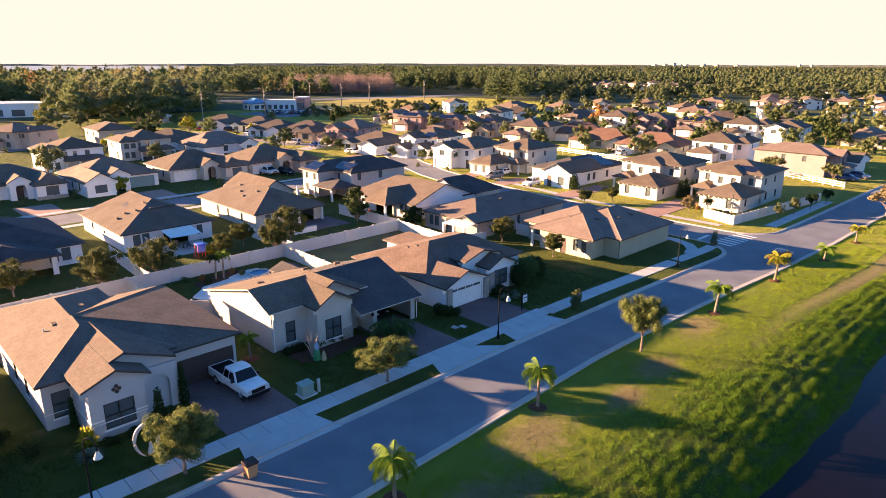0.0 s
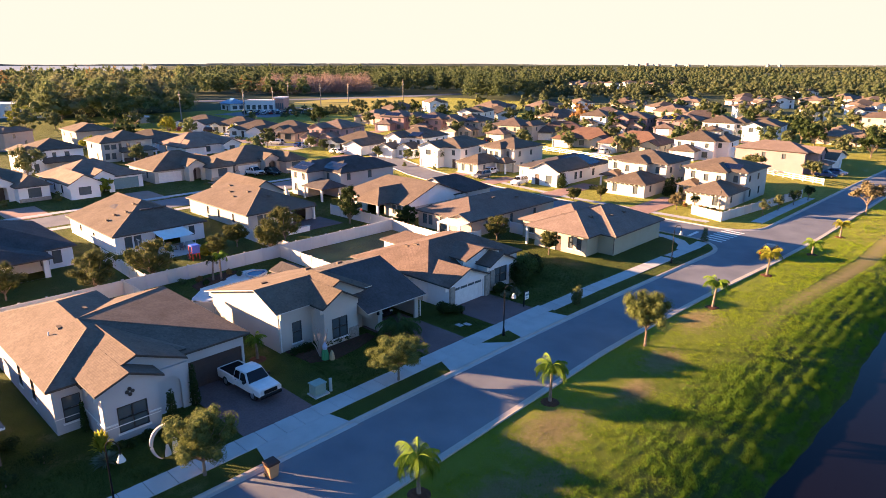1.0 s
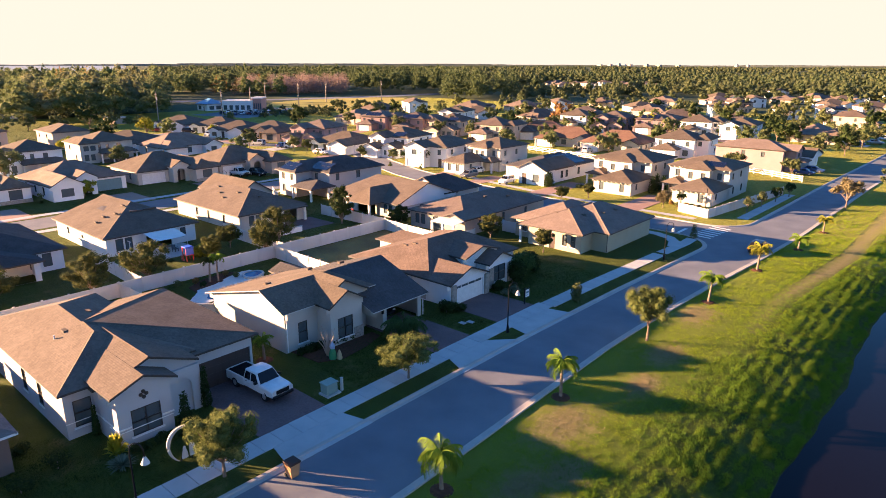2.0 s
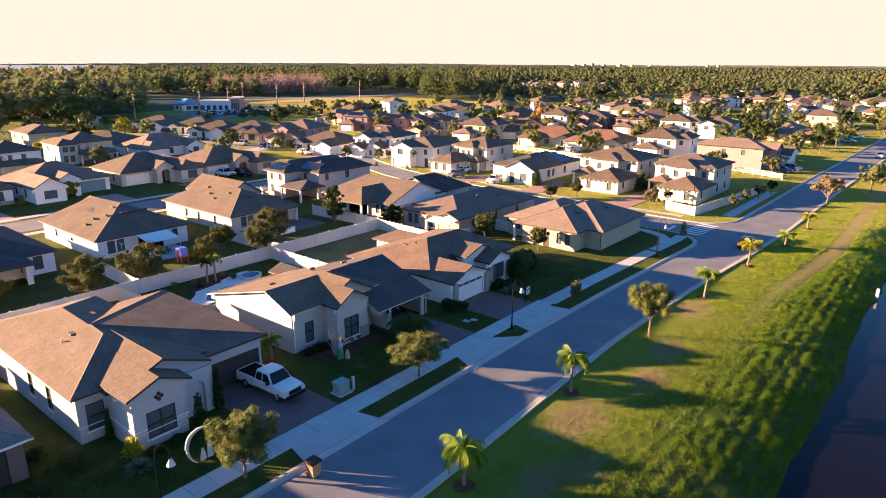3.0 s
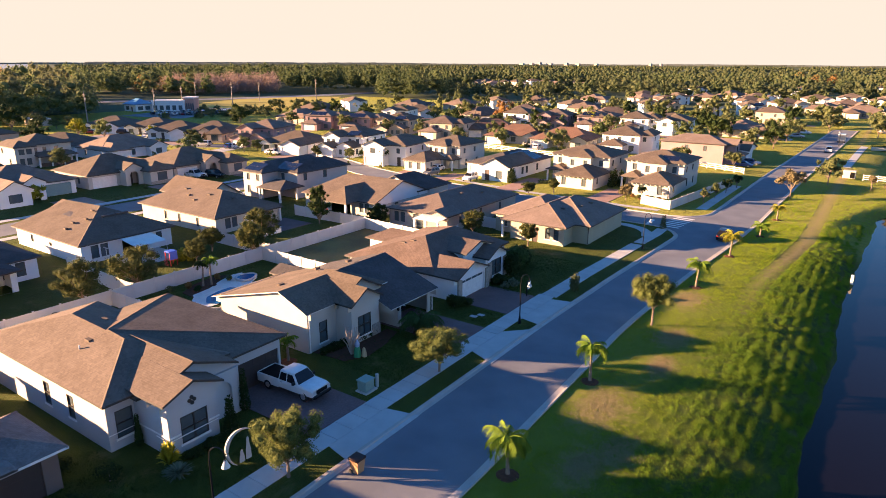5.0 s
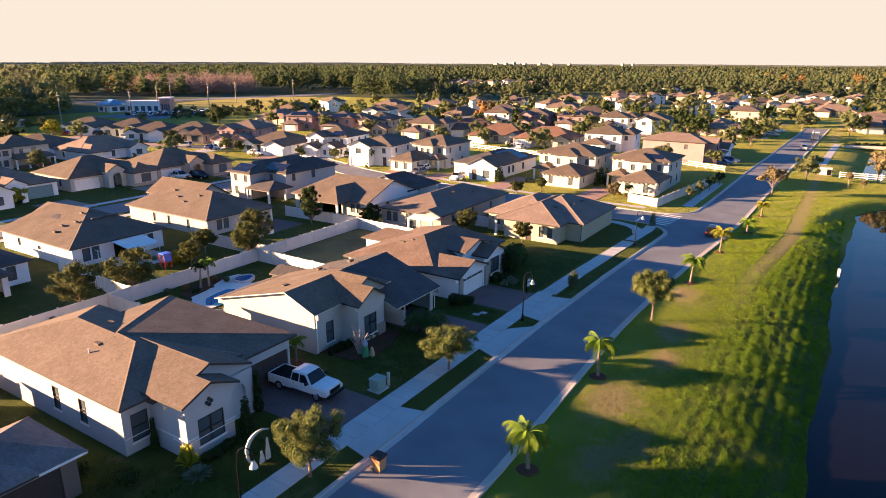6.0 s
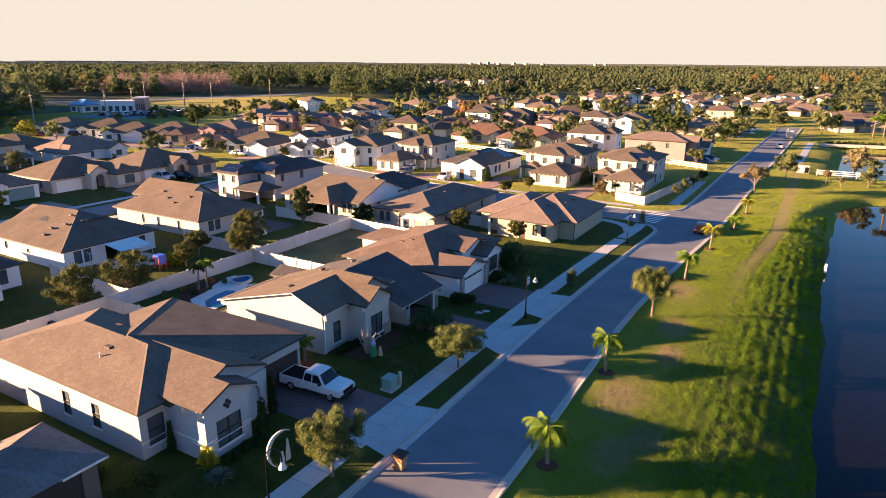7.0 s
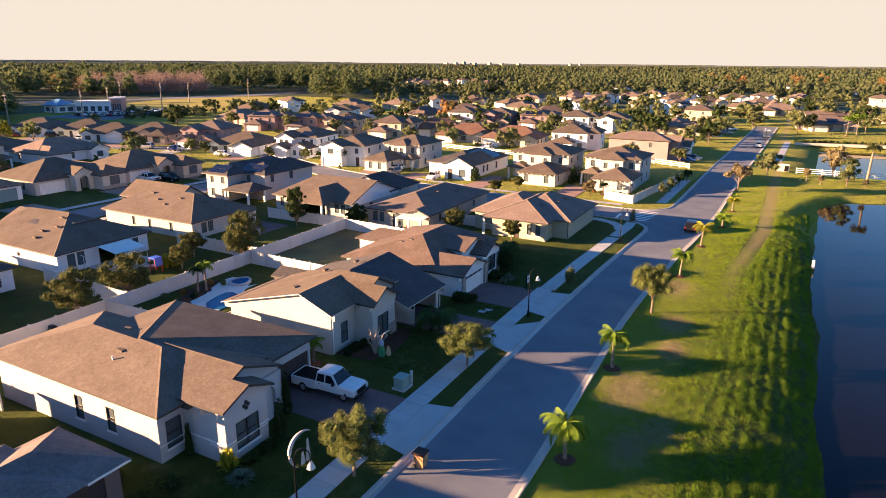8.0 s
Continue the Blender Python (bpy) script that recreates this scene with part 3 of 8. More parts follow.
    return tagged(part("kerb", bm, KERB, None), label, "kerb", kind="structure")


edges = [((road_x(y) - 3.85, y, 0.015), (kerb_x(y), y, 0.015)) for y in range(-110, 276, 5)]
road = mesh_object("road", [p for e in edges for p in e], [(2 * i, 2 * i + 1, 2 * i + 3, 2 * i + 2) for i in range(len(edges) - 1)], ASPHALT)
tagged(road, "worn grey asphalt residential street", "road", kind="structure")
side_pts = [(-24.8, 92.2), (-34, 92.3), (-45, 92.6), (-60, 93.2), (-75, 94.6), (-90, 97.0), (-105, 101.0), (-120, 107.0), (-135, 115), (-150, 125)]
side_road = strip("road", side_pts[1:], 3.85, 0.011, ASPHALT, "worn grey asphalt side street", "road")
strip("road", [(-113.5, -60), (-113.5, 20), (-113.5, 60), (-114.5, 90), (-116, 105)], 3.8, 0.007, ASPHALT, "grey asphalt street behind the houses", "road")
right_kerb = [(kerb_x(y), y) for y in range(-110, 276, 5)]
curb(right_kerb, "pale concrete kerb beside the lawn", 0.40, 0.12)


def corner_arc(cx_, cy_, r, a0, a1, n=7):
    return [(cx_ + r * math.cos(radians(a0 + (a1 - a0) * i / n)), cy_ + r * math.sin(radians(a0 + (a1 - a0) * i / n))) for i in range(n + 1)]


south_arc = corner_arc(road_x(82) - 3.85 - 6.0, 82.4, 6.0, 0, 90)
west_south = [(road_x(y) - 3.85, y) for y in np.arange(80, -111, -2.5)]
curb([(x, y - 3.85) for x, y in side_pts[::-1][:-2]] + south_arc[::-1] + west_south, "pale concrete kerb round the street corner")
north_arc = corner_arc(road_x(102) - 3.85 - 6.0, 102.2, 6.0, -90, 0)
curb([(road_x(y) - 3.85, y) for y in np.arange(270, 103, -2.5)] + north_arc[::-1] + [(x, y + 3.85) for x, y in side_pts[2:]], "pale concrete kerb round the street corner")
bm = bmesh.new()
vs_fill = [(-31.5, 83), *south_arc, (-38, 92.5), *north_arc, (-30.2, 102), (-27, 92.5)]
bm.faces.new([bm.verts.new((x, y, 0.013)) for x, y in vs_fill])
bmesh.ops.triangulate(bm, faces=bm.faces[:])
tagged(part("road", bm, ASPHALT, None), "grey asphalt junction of two streets", "road", kind="structure")

LINE_PAINT = plain("road_paint", (0.70, 0.69, 0.66), 0.7)
crossing = thing("crosswalk", -34.5, 93.5, 0.02, "white painted zebra crossing over the side street", "crosswalk", kind="structure")
for i in range(7):
    y = 88.9 + i * 1.15
    bm = bmesh.new()
    xs = -35.3 + 0.1 * i
    bm.faces.new([bm.verts.new(v) for v in ((xs, y, 0.021), (xs + 3.0, y - 0.4, 0.021), (xs + 3.0, y + 0.1, 0.021), (xs, y + 0.5, 0.021))])
    part("stripe", bm, LINE_PAINT, crossing)
bm = bmesh.new()
bm.faces.new([bm.verts.new(v) for v in ((-37.4, 88.8, 0.021), (-36.9, 88.8, 0.021), (-36.9, 92.2, 0.021), (-37.4, 92.2, 0.021))])
part("stop_line", bm, LINE_PAINT, crossing)

# pavement on the house side, slab by slab
pavement = thing("pavement", -35.8, 20, 0, "pale concrete pavement of square slabs", "pavement", kind="structure")
slab_verts = [(-0.87, -0.74, 0), (0.87, -0.74, 0), (0.87, 0.74, 0), (-0.87, 0.74, 0), (-0.85, -0.72, 0.05), (0.85, -0.72, 0.05), (0.85, 0.72, 0.05), (-0.85, 0.72, 0.05)]
slab_faces = [(4, 5, 6, 7), (0, 1, 5, 4), (1, 2, 6, 5), (2, 3, 7, 6), (3, 0, 4, 7)]
slab_mesh = bpy.data.meshes.new("slab")
slab_mesh.from_pydata(slab_verts, [], slab_faces)
slab_mesh.materials.append(CONCRETE)


def slab(x, y, turn=0.0):
    o = new("slab", slab_mesh)
    o.parent = pavement
    o.location = (x + 35.8, y - 20, random.uniform(-0.006, 0.006))
    o.rotation_euler.z = turn
    o.scale.y = 1 / math.cos(turn)


for i in range(74):
    y = -34 + i * 1.5
    slab(road_x(y) - 6.95 if y > 50 else -35.75, y, -math.atan((road_x(y + 0.7) - road_x(y - 0.7)) / 1.4) if y > 50 else 0)
for i in range(18):
    slab(road_x(105 + i * 1.5) - 6.3, 105 + i * 1.5, -math.atan((road_x(105.7 + i * 1.5) - road_x(104.3 + i * 1.5)) / 1.4))
strip("curved_walk", [(road_x(77) - 6.95, 76.9), (-34.3, 80.0), (-34.1, 83.5), (-34.2, 86.9)], 0.8, 0.043, CONCRETE, "", "", "", pavement)
strip("curved_walk", [(-34.6, 81.0), (-35.4, 83.4), (-36.9, 85.2), (-39.2, 86.2), (-42.5, 86.4)], 0.8, 0.047, CONCRETE, "", "", "", pavement)


def flat(name, pts, z, mat, label, category):
    bm = bmesh.new()
    f = bm.faces.new([bm.verts.new((x, y, z)) for x, y in pts])
    if f.calc_area() and f.normal.z < 0:
        f.normal_flip()
    e = bmesh.ops.extrude_face_region(bm, geom=[f])
    bmesh.ops.translate(bm, verts=[v for v in e["geom"] if isinstance(v, bmesh.types.BMVert)], vec=(0, 0, -0.0))
    for v in e["geom"]:
        if isinstance(v, bmesh.types.BMVert):
            v.co.z = z
    for v in f.verts:
        v.co.z = -0.02
    return tagged(part(name, bm, mat, None), label, category, kind="structure")


def driveway(y0, y1, xh, label, south=0.7, north=0.7):
    flat("driveway", [(-36.65, y0), (-36.65, y1), (xh, y1), (xh, y0)], 0.04, PAVER, label, "driveway")
    flat("apron", [(-34.87, y0 - 0.1), (-32.3, y0 - south), (-32.3, y1 + north), (-34.87, y1 + 0.1)], 0.045, CONCRETE, "pale concrete driveway apron at the kerb", "apron")


driveway(17.0, 22.6, -46.0, "mauve brick-paved driveway with tyre stains")
driveway(34.5, 39.4, -45.5, "mauve brick-paved driveway of the second house", 1.2, 2.8)
driveway(43.6, 49.8, -44.5, "mauve brick-paved driveway of the third house")
driveway(-6.5, -1.0, -45, "mauve brick-paved driveway")


# ---- houses on the near street ----
def first_house():
    h = thing("house", -52, 15, 0, "single-storey white stucco house with brown shingle hip and gable roofs", "house", "houses along the street")
    S = SHINGLE
    walls(h, -62.9, -45.75, 8.4, 16.9, 3.72, STUCCO_A, {
        "S": [("win", 8.9, 0.95, 0.8, 1.7), ("win", 12.2, 0.95, 0.8, 1.7)],
        "E": [("win", 0.55, 0.75, 1.15, 1.9)]})
    walls(h, -60.2, -45.2, 12.0, 22.1, 3.4, STUCCO_A, {"E": [("garage", 5.0, 0.0, 4.9, 2.35, GARAGE_DARK)]}, only="EWN")
    walls(h, -50.0, -43.45, 10.3, 16.1, 3.9, STUCCO_A, {}, only="ESN")
    walls(h, -49.5, -42.0, 10.25, 13.85, 4.0, STUCCO_A, {"E": [("win", 0.85, 0.62, 1.95, 1.85)]}, only="ESN")
    roof(h, -63.4, -45.05, 7.95, 17.4, 3.68, (-57.4, 12.5), (-49.6, 12.25), 5.5, S)
    roof(h, -60.7, -44.7, 9.9, 22.5, 3.45, (-52.1, 12.35), (-52.1, 12.45), 5.52, S)
    roof(h, -50.6, -43.0, 9.82, 16.55, 3.95, (-50.6, 13.1), (-43.0, 13.1), 5.3, S, STUCCO_A)
    roof(h, -49.0, -41.55, 9.8, 14.25, 3.98, (-49.0, 12.03), (-41.55, 12.03), 4.88, S, STUCCO_A)
    ridge_cap(h, [(-52.1, 12.4, 5.53), (-49.6, 12.25, 5.51), (-45.05, 7.95, 3.685)], S)
    ridge_cap(h, [(-50.4, 13.1, 5.31), (-43.0, 13.1, 5.31)], S)
    ridge_cap(h, [(-52.1, 12.4, 5.53), (-44.7, 22.5, 3.46)], S)
    ridge_cap(h, [(-52.1, 12.4, 5.53), (-60.7, 22.5, 3.46)], S)
    for x, y, z in ((-52.5, 11.2, 5.05), (-55.6, 14.0, 4.95)):
        roof_vent(h, x, y, z)
    part("vent_pipe", tube(bmesh.new(), [(-52.3, 10.4, 4.5), (-52.3, 10.4, 5.0)], [0.06, 0.06], 8), WHITE, h)
    part("string_course", boxes((-42.02, -41.97, 10.22, 13.88, 1.12, 1.17)), WHITE, h, "thin pale moulding round the wall")
    part("string_course", boxes((-43.42, -42.0, 10.2, 10.26, 1.12, 1.17)), WHITE, h, "thin pale moulding round the wall")
    part("string_course", boxes((-45.76, -45.72, 8.38, 10.3, 1.12, 1.17)), WHITE, h, "thin pale moulding round the wall")
    # arched entry between the wing and the garage
    bm = bmesh.new()
    pts = [(14.0, 0), (14.35, 0), (14.35, 2.0)] + [(15.15 - 0.8 * math.cos(radians(a)), 2.0 + 0.8 * math.sin(radians(a))) for a in range(0, 181, 20)] + [(15.95, 0), (16.6, 0), (16.6, 3.5), (14.0, 3.5)]
    front = [bm.verts.new((-43.2, y, z)) for y, z in pts]
    back = [bm.verts.new((-43.5, y, z)) for y, z in pts]
    bm.faces.new(front)
    bm.faces.new(back[::-1])
    for i in range(len(pts)):
        j = (i + 1) % len(pts)
        bm.faces.new((front[i], back[i], back[j], front[j]))
    part("entry_arch", bm, STUCCO_A, h, "arched entry in white stucco")
    part("door", boxes((-45.2, -45.1, 14.6, 15.6, 0, 2.1)), GARAGE_DARK, h)
    # stucco band and round gable vents
    part("band", boxes((-42.0, -41.94, 10.2, 11.04, 1.32, 1.42), (-42.0, -41.94, 13.1, 13.9, 1.32, 1.42), (-49.0, -42.0, 10.2, 10.25, 1.32, 1.42)), WHITE, h)
    bm = bmesh.new()
    for dy, dz in ((-0.18, 0), (0.18, 0), (0, 0.2), (0, -0.2)):
        bmesh.ops.create_cone(bm, cap_ends=True, segments=12, radius1=0.13, radius2=0.13, depth=0.08, matrix=Matrix.Translation((-41.97, 12.05 + dy, 3.35 + dz)) @ Matrix.Rotation(radians(90), 4, "Y"))
    part("gable_vent", bm, BRONZE, h, "four round dark gable vents")
    return h


def second_house():
    h = thing("house", -50, 33, 0, "single-storey cream stucco house with grey-brown shingle roofs and open garage", "house", "houses along the street")
    # darker shingle for the garage roof: its slope's shade is in the colour
    S = SHINGLE_G
    M = STUCCO_C
    walls(h, -57.6, -46.0, 25.85, 35.0, 3.0, M, {}, only="WNS")
    walls(h, -57.6, -46.0, 25.85, 35.0, 3.72, M, {"E": [("win", 1.35, 0.55, 0.95, 1.9)]}, only="E")
    bm = bmesh.new()
    prof = [(-57.6, 2.7), (-46.0, 2.7), (-46.0, 3.65), (-49.0, 4.98), (-57.6, 2.85)]
    bm.faces.new([bm.verts.new((x, 25.84, z)) for x, z in prof])
    part("gable", bm, M, h)
    roof(h, -58.4, -45.6, 25.45, 36.0, (2.75, 3.78, 3.78, 2.75), (-49.0, 25.45), (-49.0, 33.0), 5.18, SHINGLE_M, M, trim=VINYL, thick=0.09)
    walls(h, -50.0, -45.5, 29.34, 34.6, 3.85, M, {}, only="ESN")
    walls(h, -49.5, -44.1, 29.26, 32.9, 3.85, M, {"E": [("win", 0.8, 0.55, 1.7, 1.9)]}, only="ESN")
    roof(h, -49.6, -45.1, 28.85, 34.9, 3.85, (-49.6, 31.88), (-45.1, 31.88), 5.45, SHINGLE_M, M)
    roof(h, -48.8, -43.65, 28.85, 33.05, 3.85, (-48.8, 30.95), (-43.65, 30.95), 5.05, SHINGLE_M, M)
    walls(h, -57.0, -43.4, 34.8, 40.0, 2.6, M, {"E": [("open", 0.5, 0.0, 4.2, 2.2)]}, only="EWN")
    bm = bmesh.new()
    bm.faces.new([bm.verts.new(v) for v in ((-43.4, 34.8, -0.1), (-43.4, 34.8, 2.4), (-49.4, 34.8, 4.6), (-49.4, 34.8, -0.1))])
    part("wall", bm, M, h)
    part("garage_back", boxes((-49.6, -49.5, 34.8, 40.0, 0, 2.6)), STUCCO_T, h)
    roof(h, -57.4, -42.7, 33.0, 40.4, 2.5, (-49.5, 33.0), (-49.5, 40.4), 5.0, S, M, trim=VINYL, thick=0.09)
    part("downspout", tube(bmesh.new(), [(-45.85, 25.95, 0.1), (-45.85, 25.95, 3.55)], [0.05, 0.05], 6), WHITE, h)
    part("downspout", tube(bmesh.new(), [(-43.3, 40.15, 0.1), (-43.3, 40.15, 2.45)], [0.05, 0.05], 6), WHITE, h)
    part("stone_base", boxes((-44.1, -44.03, 31.9, 32.92, 0, 1.1), (-44.8, -44.0, 32.9, 32.97, 0, 1.1)), STONE, h)
    for y in (34.5, 40.05):
        part("wall_lamp", boxes((-43.4, -43.2, y + 0.15, y + 0.3, 1.75, 2.1)), BLACK, h)
    roof(h, -59.6, -55.5, 33.4, 36.6, 2.75, (-59.6, 35.0), (-55.5, 35.0), 3.4, SHINGLE_G, M)
    for x, y, z in ((-51.5, 28.0, 4.6), (-52.5, 33.5, 4.5), (-50.6, 36.0, 5.0)):
        roof_vent(h, x, y, z, (0, 1))
    return h


def third_house():
    h = thing("house", -50, 51, 0, "single-storey pale blue-white house with red-brown shingle roof and stone trim", "house", "houses along the street")
    S, M = SHINGLE_B, STUCCO_W
    walls(h, -57.3, -45.5, 43.4, 58.6, 2.65, M, {"W": [("win", 4.0, 0.6, 1.6, 1.5)]})
    roof(h, -57.8, -45.0, 42.95, 59.0, 2.62, (-49.8, 47.9), (-49.6, 53.4), 5.15, S)
    walls(h, -46.2, -42.5, 43.45, 49.1, 2.7, M, {"E": [("garage", 0.45, 0.0, 4.9, 2.2, WHITE)]}, only="ESN")
    roof(h, -48.5, -42.1, 43.0, 49.5, 2.58, (-48.5, 46.3), (-42.1, 46.3), 3.85, S, WHITE)
    walls(h, -46, -43.1, 50.6, 54.5, 2.9, M, {"E": [("win", 0.8, 0.6, 2.2, 1.8)]}, only="ESN")
    roof(h, -47.8, -42.7, 50.2, 54.9, 2.95, (-47.8, 52.6), (-42.7, 52.6), 4.0, S, WHITE)
    roof(h, -49.9, -44.4, 48.2, 54.3, 3.75, (-49.9, 51.2), (-44.4, 51.2), 4.62, S, WHITE)
    walls(h, -48.0, -44.9, 48.7, 53.8, 3.8, M, {"E": [("win", 1.6, 3.05, 1.8, 0.5)]}, only="ESN")
    for y in (43.5, 49.0, 50.65, 54.1):
        part("stone_pier", boxes((-42.5 if y < 50 else -43.15, -42.3 if y < 50 else -42.95, y, y + 0.7, 0, 2.3)), STONE, h)
    walls(h, -60.8, -57.3, 50.9, 55.1, 2.5, M, {}, only="SWN")
    roof(h, -61.3, -53.5, 50.5, 55.5, 2.55, (-59.0, 53.0), (-53.5, 53.0), 3.6, S)
    for x, y, z in ((-51.8, 46.4, 4.35), (-50.8, 46.9, 4.6)):
        roof_vent(h, x, y, z)
    bm = bmesh.new()
    for i in range(12):
        y = 44.15 + (i + i // 3 * 0.35) * 0.34
        box(bm, -42.58, -42.52, y, y + 0.26, 1.78, 2.02)
    part("door_windows", bm, GLASS, h)
    return h


def fourth_house():
    h = thing("house", -47, 76, 0, "single-storey olive-green stucco house with brown hip roof on a corner lot", "house", "houses along the street")
    S, M = SHINGLE_L, STUCCO_G
    # sun-side walls take a warmer copy of the stucco, sunlight painted in
    walls(h, -50.5, -42.3, 69.3, 83.0, 2.7, STUCCO_G_LIT, {"S": [("win", 5.4, 0.7, 0.7, 1.5), ("win", 6.7, 0.7, 0.7, 1.5), ("door", 3.4, 0, 0.9, 2.1)]}, only="SWN")
    walls(h, -50.5, -42.3, 69.3, 72.3, 2.7, M, {}, only="E")
    walls(h, -54.4, -50.0, 71.8, 83.6, 2.7, STUCCO_G_LIT, {"S": [("win", 1.2, 0.9, 0.7, 1.2), ("win", 2.6, 0.9, 0.7, 1.2)]})
    walls(h, -48.0, -40.0, 72.2, 85.2, 2.7, M, {}, only="ESN")
    roof(h, -51.0, -39.5, 71.7, 85.7, 2.7, (-45.4, 77.6), (-45.4, 79.9), 5.05, S)
    roof(h, -52.2, -41.8, 68.8, 80.0, 2.72, (-46.9, 73.7), (-46.9, 80.0), 4.72, S)
    roof(h, -55.0, -44.0, 71.3, 84.2, 2.7, (-49.6, 76.6), (-49.6, 79.0), 4.92, S)
    ridge_cap(h, [(-45.4, 77.6, 5.06), (-45.4, 79.9, 5.06), (-39.5, 85.7, 2.71)], S)
    ridge_cap(h, [(-45.4, 77.6, 5.06), (-39.5, 71.7, 2.71)], S)
    ridge_cap(h, [(-46.9, 77.0, 4.73), (-46.9, 73.7, 4.73), (-41.8, 68.8, 2.73)], S)
    ridge_cap(h, [(-46.9, 73.7, 4.73), (-52.2, 68.8, 2.73)], S)
    part("downspout", tube(bmesh.new(), [(-40.0, 72.12, 0.1), (-40.0, 72.12, 2.6)], [0.05, 0.05], 6), DARKTRIM, h)
    part("porch_post", boxes((-51.9, -51.6, 69.1, 69.4, 0, 2.6)), WHITE, h)
    for x, y, z in ((-48.2, 72.6, 4.2), (-43.2, 76.6, 4.25), (-43.0, 79.8, 4.2), (-45.0, 74.4, 4.05)):
        roof_vent(h, x, y, z)
    return h


def neighbour_house():
    h = thing("house", -50, -3, 0, "single-storey house with grey-brown shingle roof beside the white house", "house", "houses along the street")
    walls(h, -50.3, -44.6, -11, 4.9, 2.7, STUCCO_B, {"E": [("garage", 10.4, 0.0, 4.6, 2.3, GARAGE_DARK)]})
    # rear wing out of view, added to shade the side yard
    walls(h, -64.0, -56.4, -11, 4.3, 2.7, STUCCO_B, {})
    walls(h, -56.3, -50.4, -11, 1.9, 2.7, STUCCO_B, {})
    roof(h, -50.78, -44.12, -8.0, 5.37, 2.75, (-47.4, -4.0), (-47.4, 2.0), 4.08, SHINGLE_N, trim=WHITE)
    roof(h, -51.2, -43.62, -11.5, 2.52, 3.08, (-47.4, -7.4), (-47.4, -1.3), 4.5, SHINGLE_N)
    # roof of the added unseen wing, set to throw shade on the next wall
    roof(h, -64.5, -55.9, -11.6, 4.8, 2.78, (-60.2, -6.0), (-60.2, 0.3), 4.2, SHINGLE_N)
    roof(h, -60.0, -50.4, -11.5, 2.4, 2.74, (-60.0, -4.6), (-53.8, -4.6), 4.8, SHINGLE_N)
    ridge_cap(h, [(-47.4, -1.2, 4.09), (-47.4, 2.0, 4.09), (-44.12, 5.37, 2.76)], SHINGLE_N)
    ridge_cap(h, [(-47.4, 2.0, 4.09), (-50.78, 5.37, 2.76)], SHINGLE_N)
    ridge_cap(h, [(-47.4, -1.3, 4.51), (-43.62, 2.52, 3.09)], SHINGLE_N)
    return h


first_house()
second_house()
third_house()
fourth_house()
neighbour_house()


# ---- houses of the second row ----
def patio_posts(h, pts, z):
    for x, y in pts:
        part("patio_post", boxes((x - 0.16, x + 0.16, y - 0.16, y + 0.16, 0, z)), WHITE, h)


def hip_house(x0, x1, y0, y1, ze, label, wall_mat, roof_mat, ridge=None, pitch=0.40, opens=None, near=False, extra=None):
    """A house whose hip roof's eaves stand on the given rectangle."""
    h = thing("house", (x0 + x1) / 2, (y0 + y1) / 2, 0, label, "house", "houses behind")
    oh = 0.45
    walls(h, x0 + oh, x1 - oh, y0 + oh, y1 - oh, ze, wall_mat, opens, near)
    w, d = x1 - x0, y1 - y0
    m = min(w, d) / 2
    zr = ze + m * pitch
    if ridge is None:
        ridge = ((x0 + m, (y0 + y1) / 2), (x1 - m, (y0 + y1) / 2)) if w >= d else (((x0 + x1) / 2, y0 + m), ((x0 + x1) / 2, y1 - m))
    roof(h, x0, x1, y0, y1, ze, ridge[0], ridge[1], zr, roof_mat, wall_mat)
    return h


hz = hip_house(-104, -86.0, 5, 22.8, 2.55, "white single-storey house with grey shingle roof and covered patio", STUCCO_W, SHINGLE_G, pitch=0.36,
               opens={"E": [("win", 13.2, 0.6, 1.0, 1.6), ("win", 14.6, 0.6, 1.0, 1.6)]})
walls(hz, -86.5, -83.2, 9, 18.8, 2.4, STUCCO_W, {"E": [("open", 3.0, 0.0, 6.2, 2.1)]}, False, only="ENS")
roof(hz, -90.0, -82.7, 8.6, 19.3, 2.4, (-90.0, 14), (-86.0, 14), 3.8, SHINGLE_G, STUCCO_W)
ha = hip_house(-104.2, -86.3, 27.0, 40.0, 2.55, "white single-storey house with brown shingle hip roof and patio awning", STUCCO_W, SHINGLE,
               ridge=((-102.0, 33.7), (-94.4, 34.4)), pitch=0.41,
               opens={"E": [("win", 1.2, 0.55, 0.95, 1.6), ("win", 2.4, 0.55, 0.95, 1.6), ("win", 9.9, 0.8, 0.8, 1.3), ("open", 5.2, 0.0, 3.4, 2.1)], "S": [("win", 9.0, 1.2, 0.7, 0.5), ("win", 4.0, 1.0, 0.7, 1.0)]})
roof(ha, -109.2, -97.0, 33.4, 39.4, 2.56, (-109.2, 36.4), (-97.0, 36.4), 4.05, SHINGLE, STUCCO_W)
walls(ha, -108.7, -104.0, 33.9, 39.1, 2.5, STUCCO_W, {"W": [("garage", 0.3, 0, 4.6, 2.1)]}, False, only="SWN")
ridge_cap(ha, [(-102.0, 33.7, 5.22), (-94.4, 34.4, 5.22), (-86.3, 27.0, 2.56)], SHINGLE)
ridge_cap(ha, [(-94.4, 34.4, 5.22), (-86.3, 40.0, 2.56)], SHINGLE)
for y, z in ((33.8, 4.38), (35.7, 4.40)):
    part("ridge_vent", boxes((-91.85, -91.45, y - 0.85, y + 0.85, z - 0.12, z + 0.12), bevel=0.03), DARKTRIM, ha, "long low dark metal roof vent")
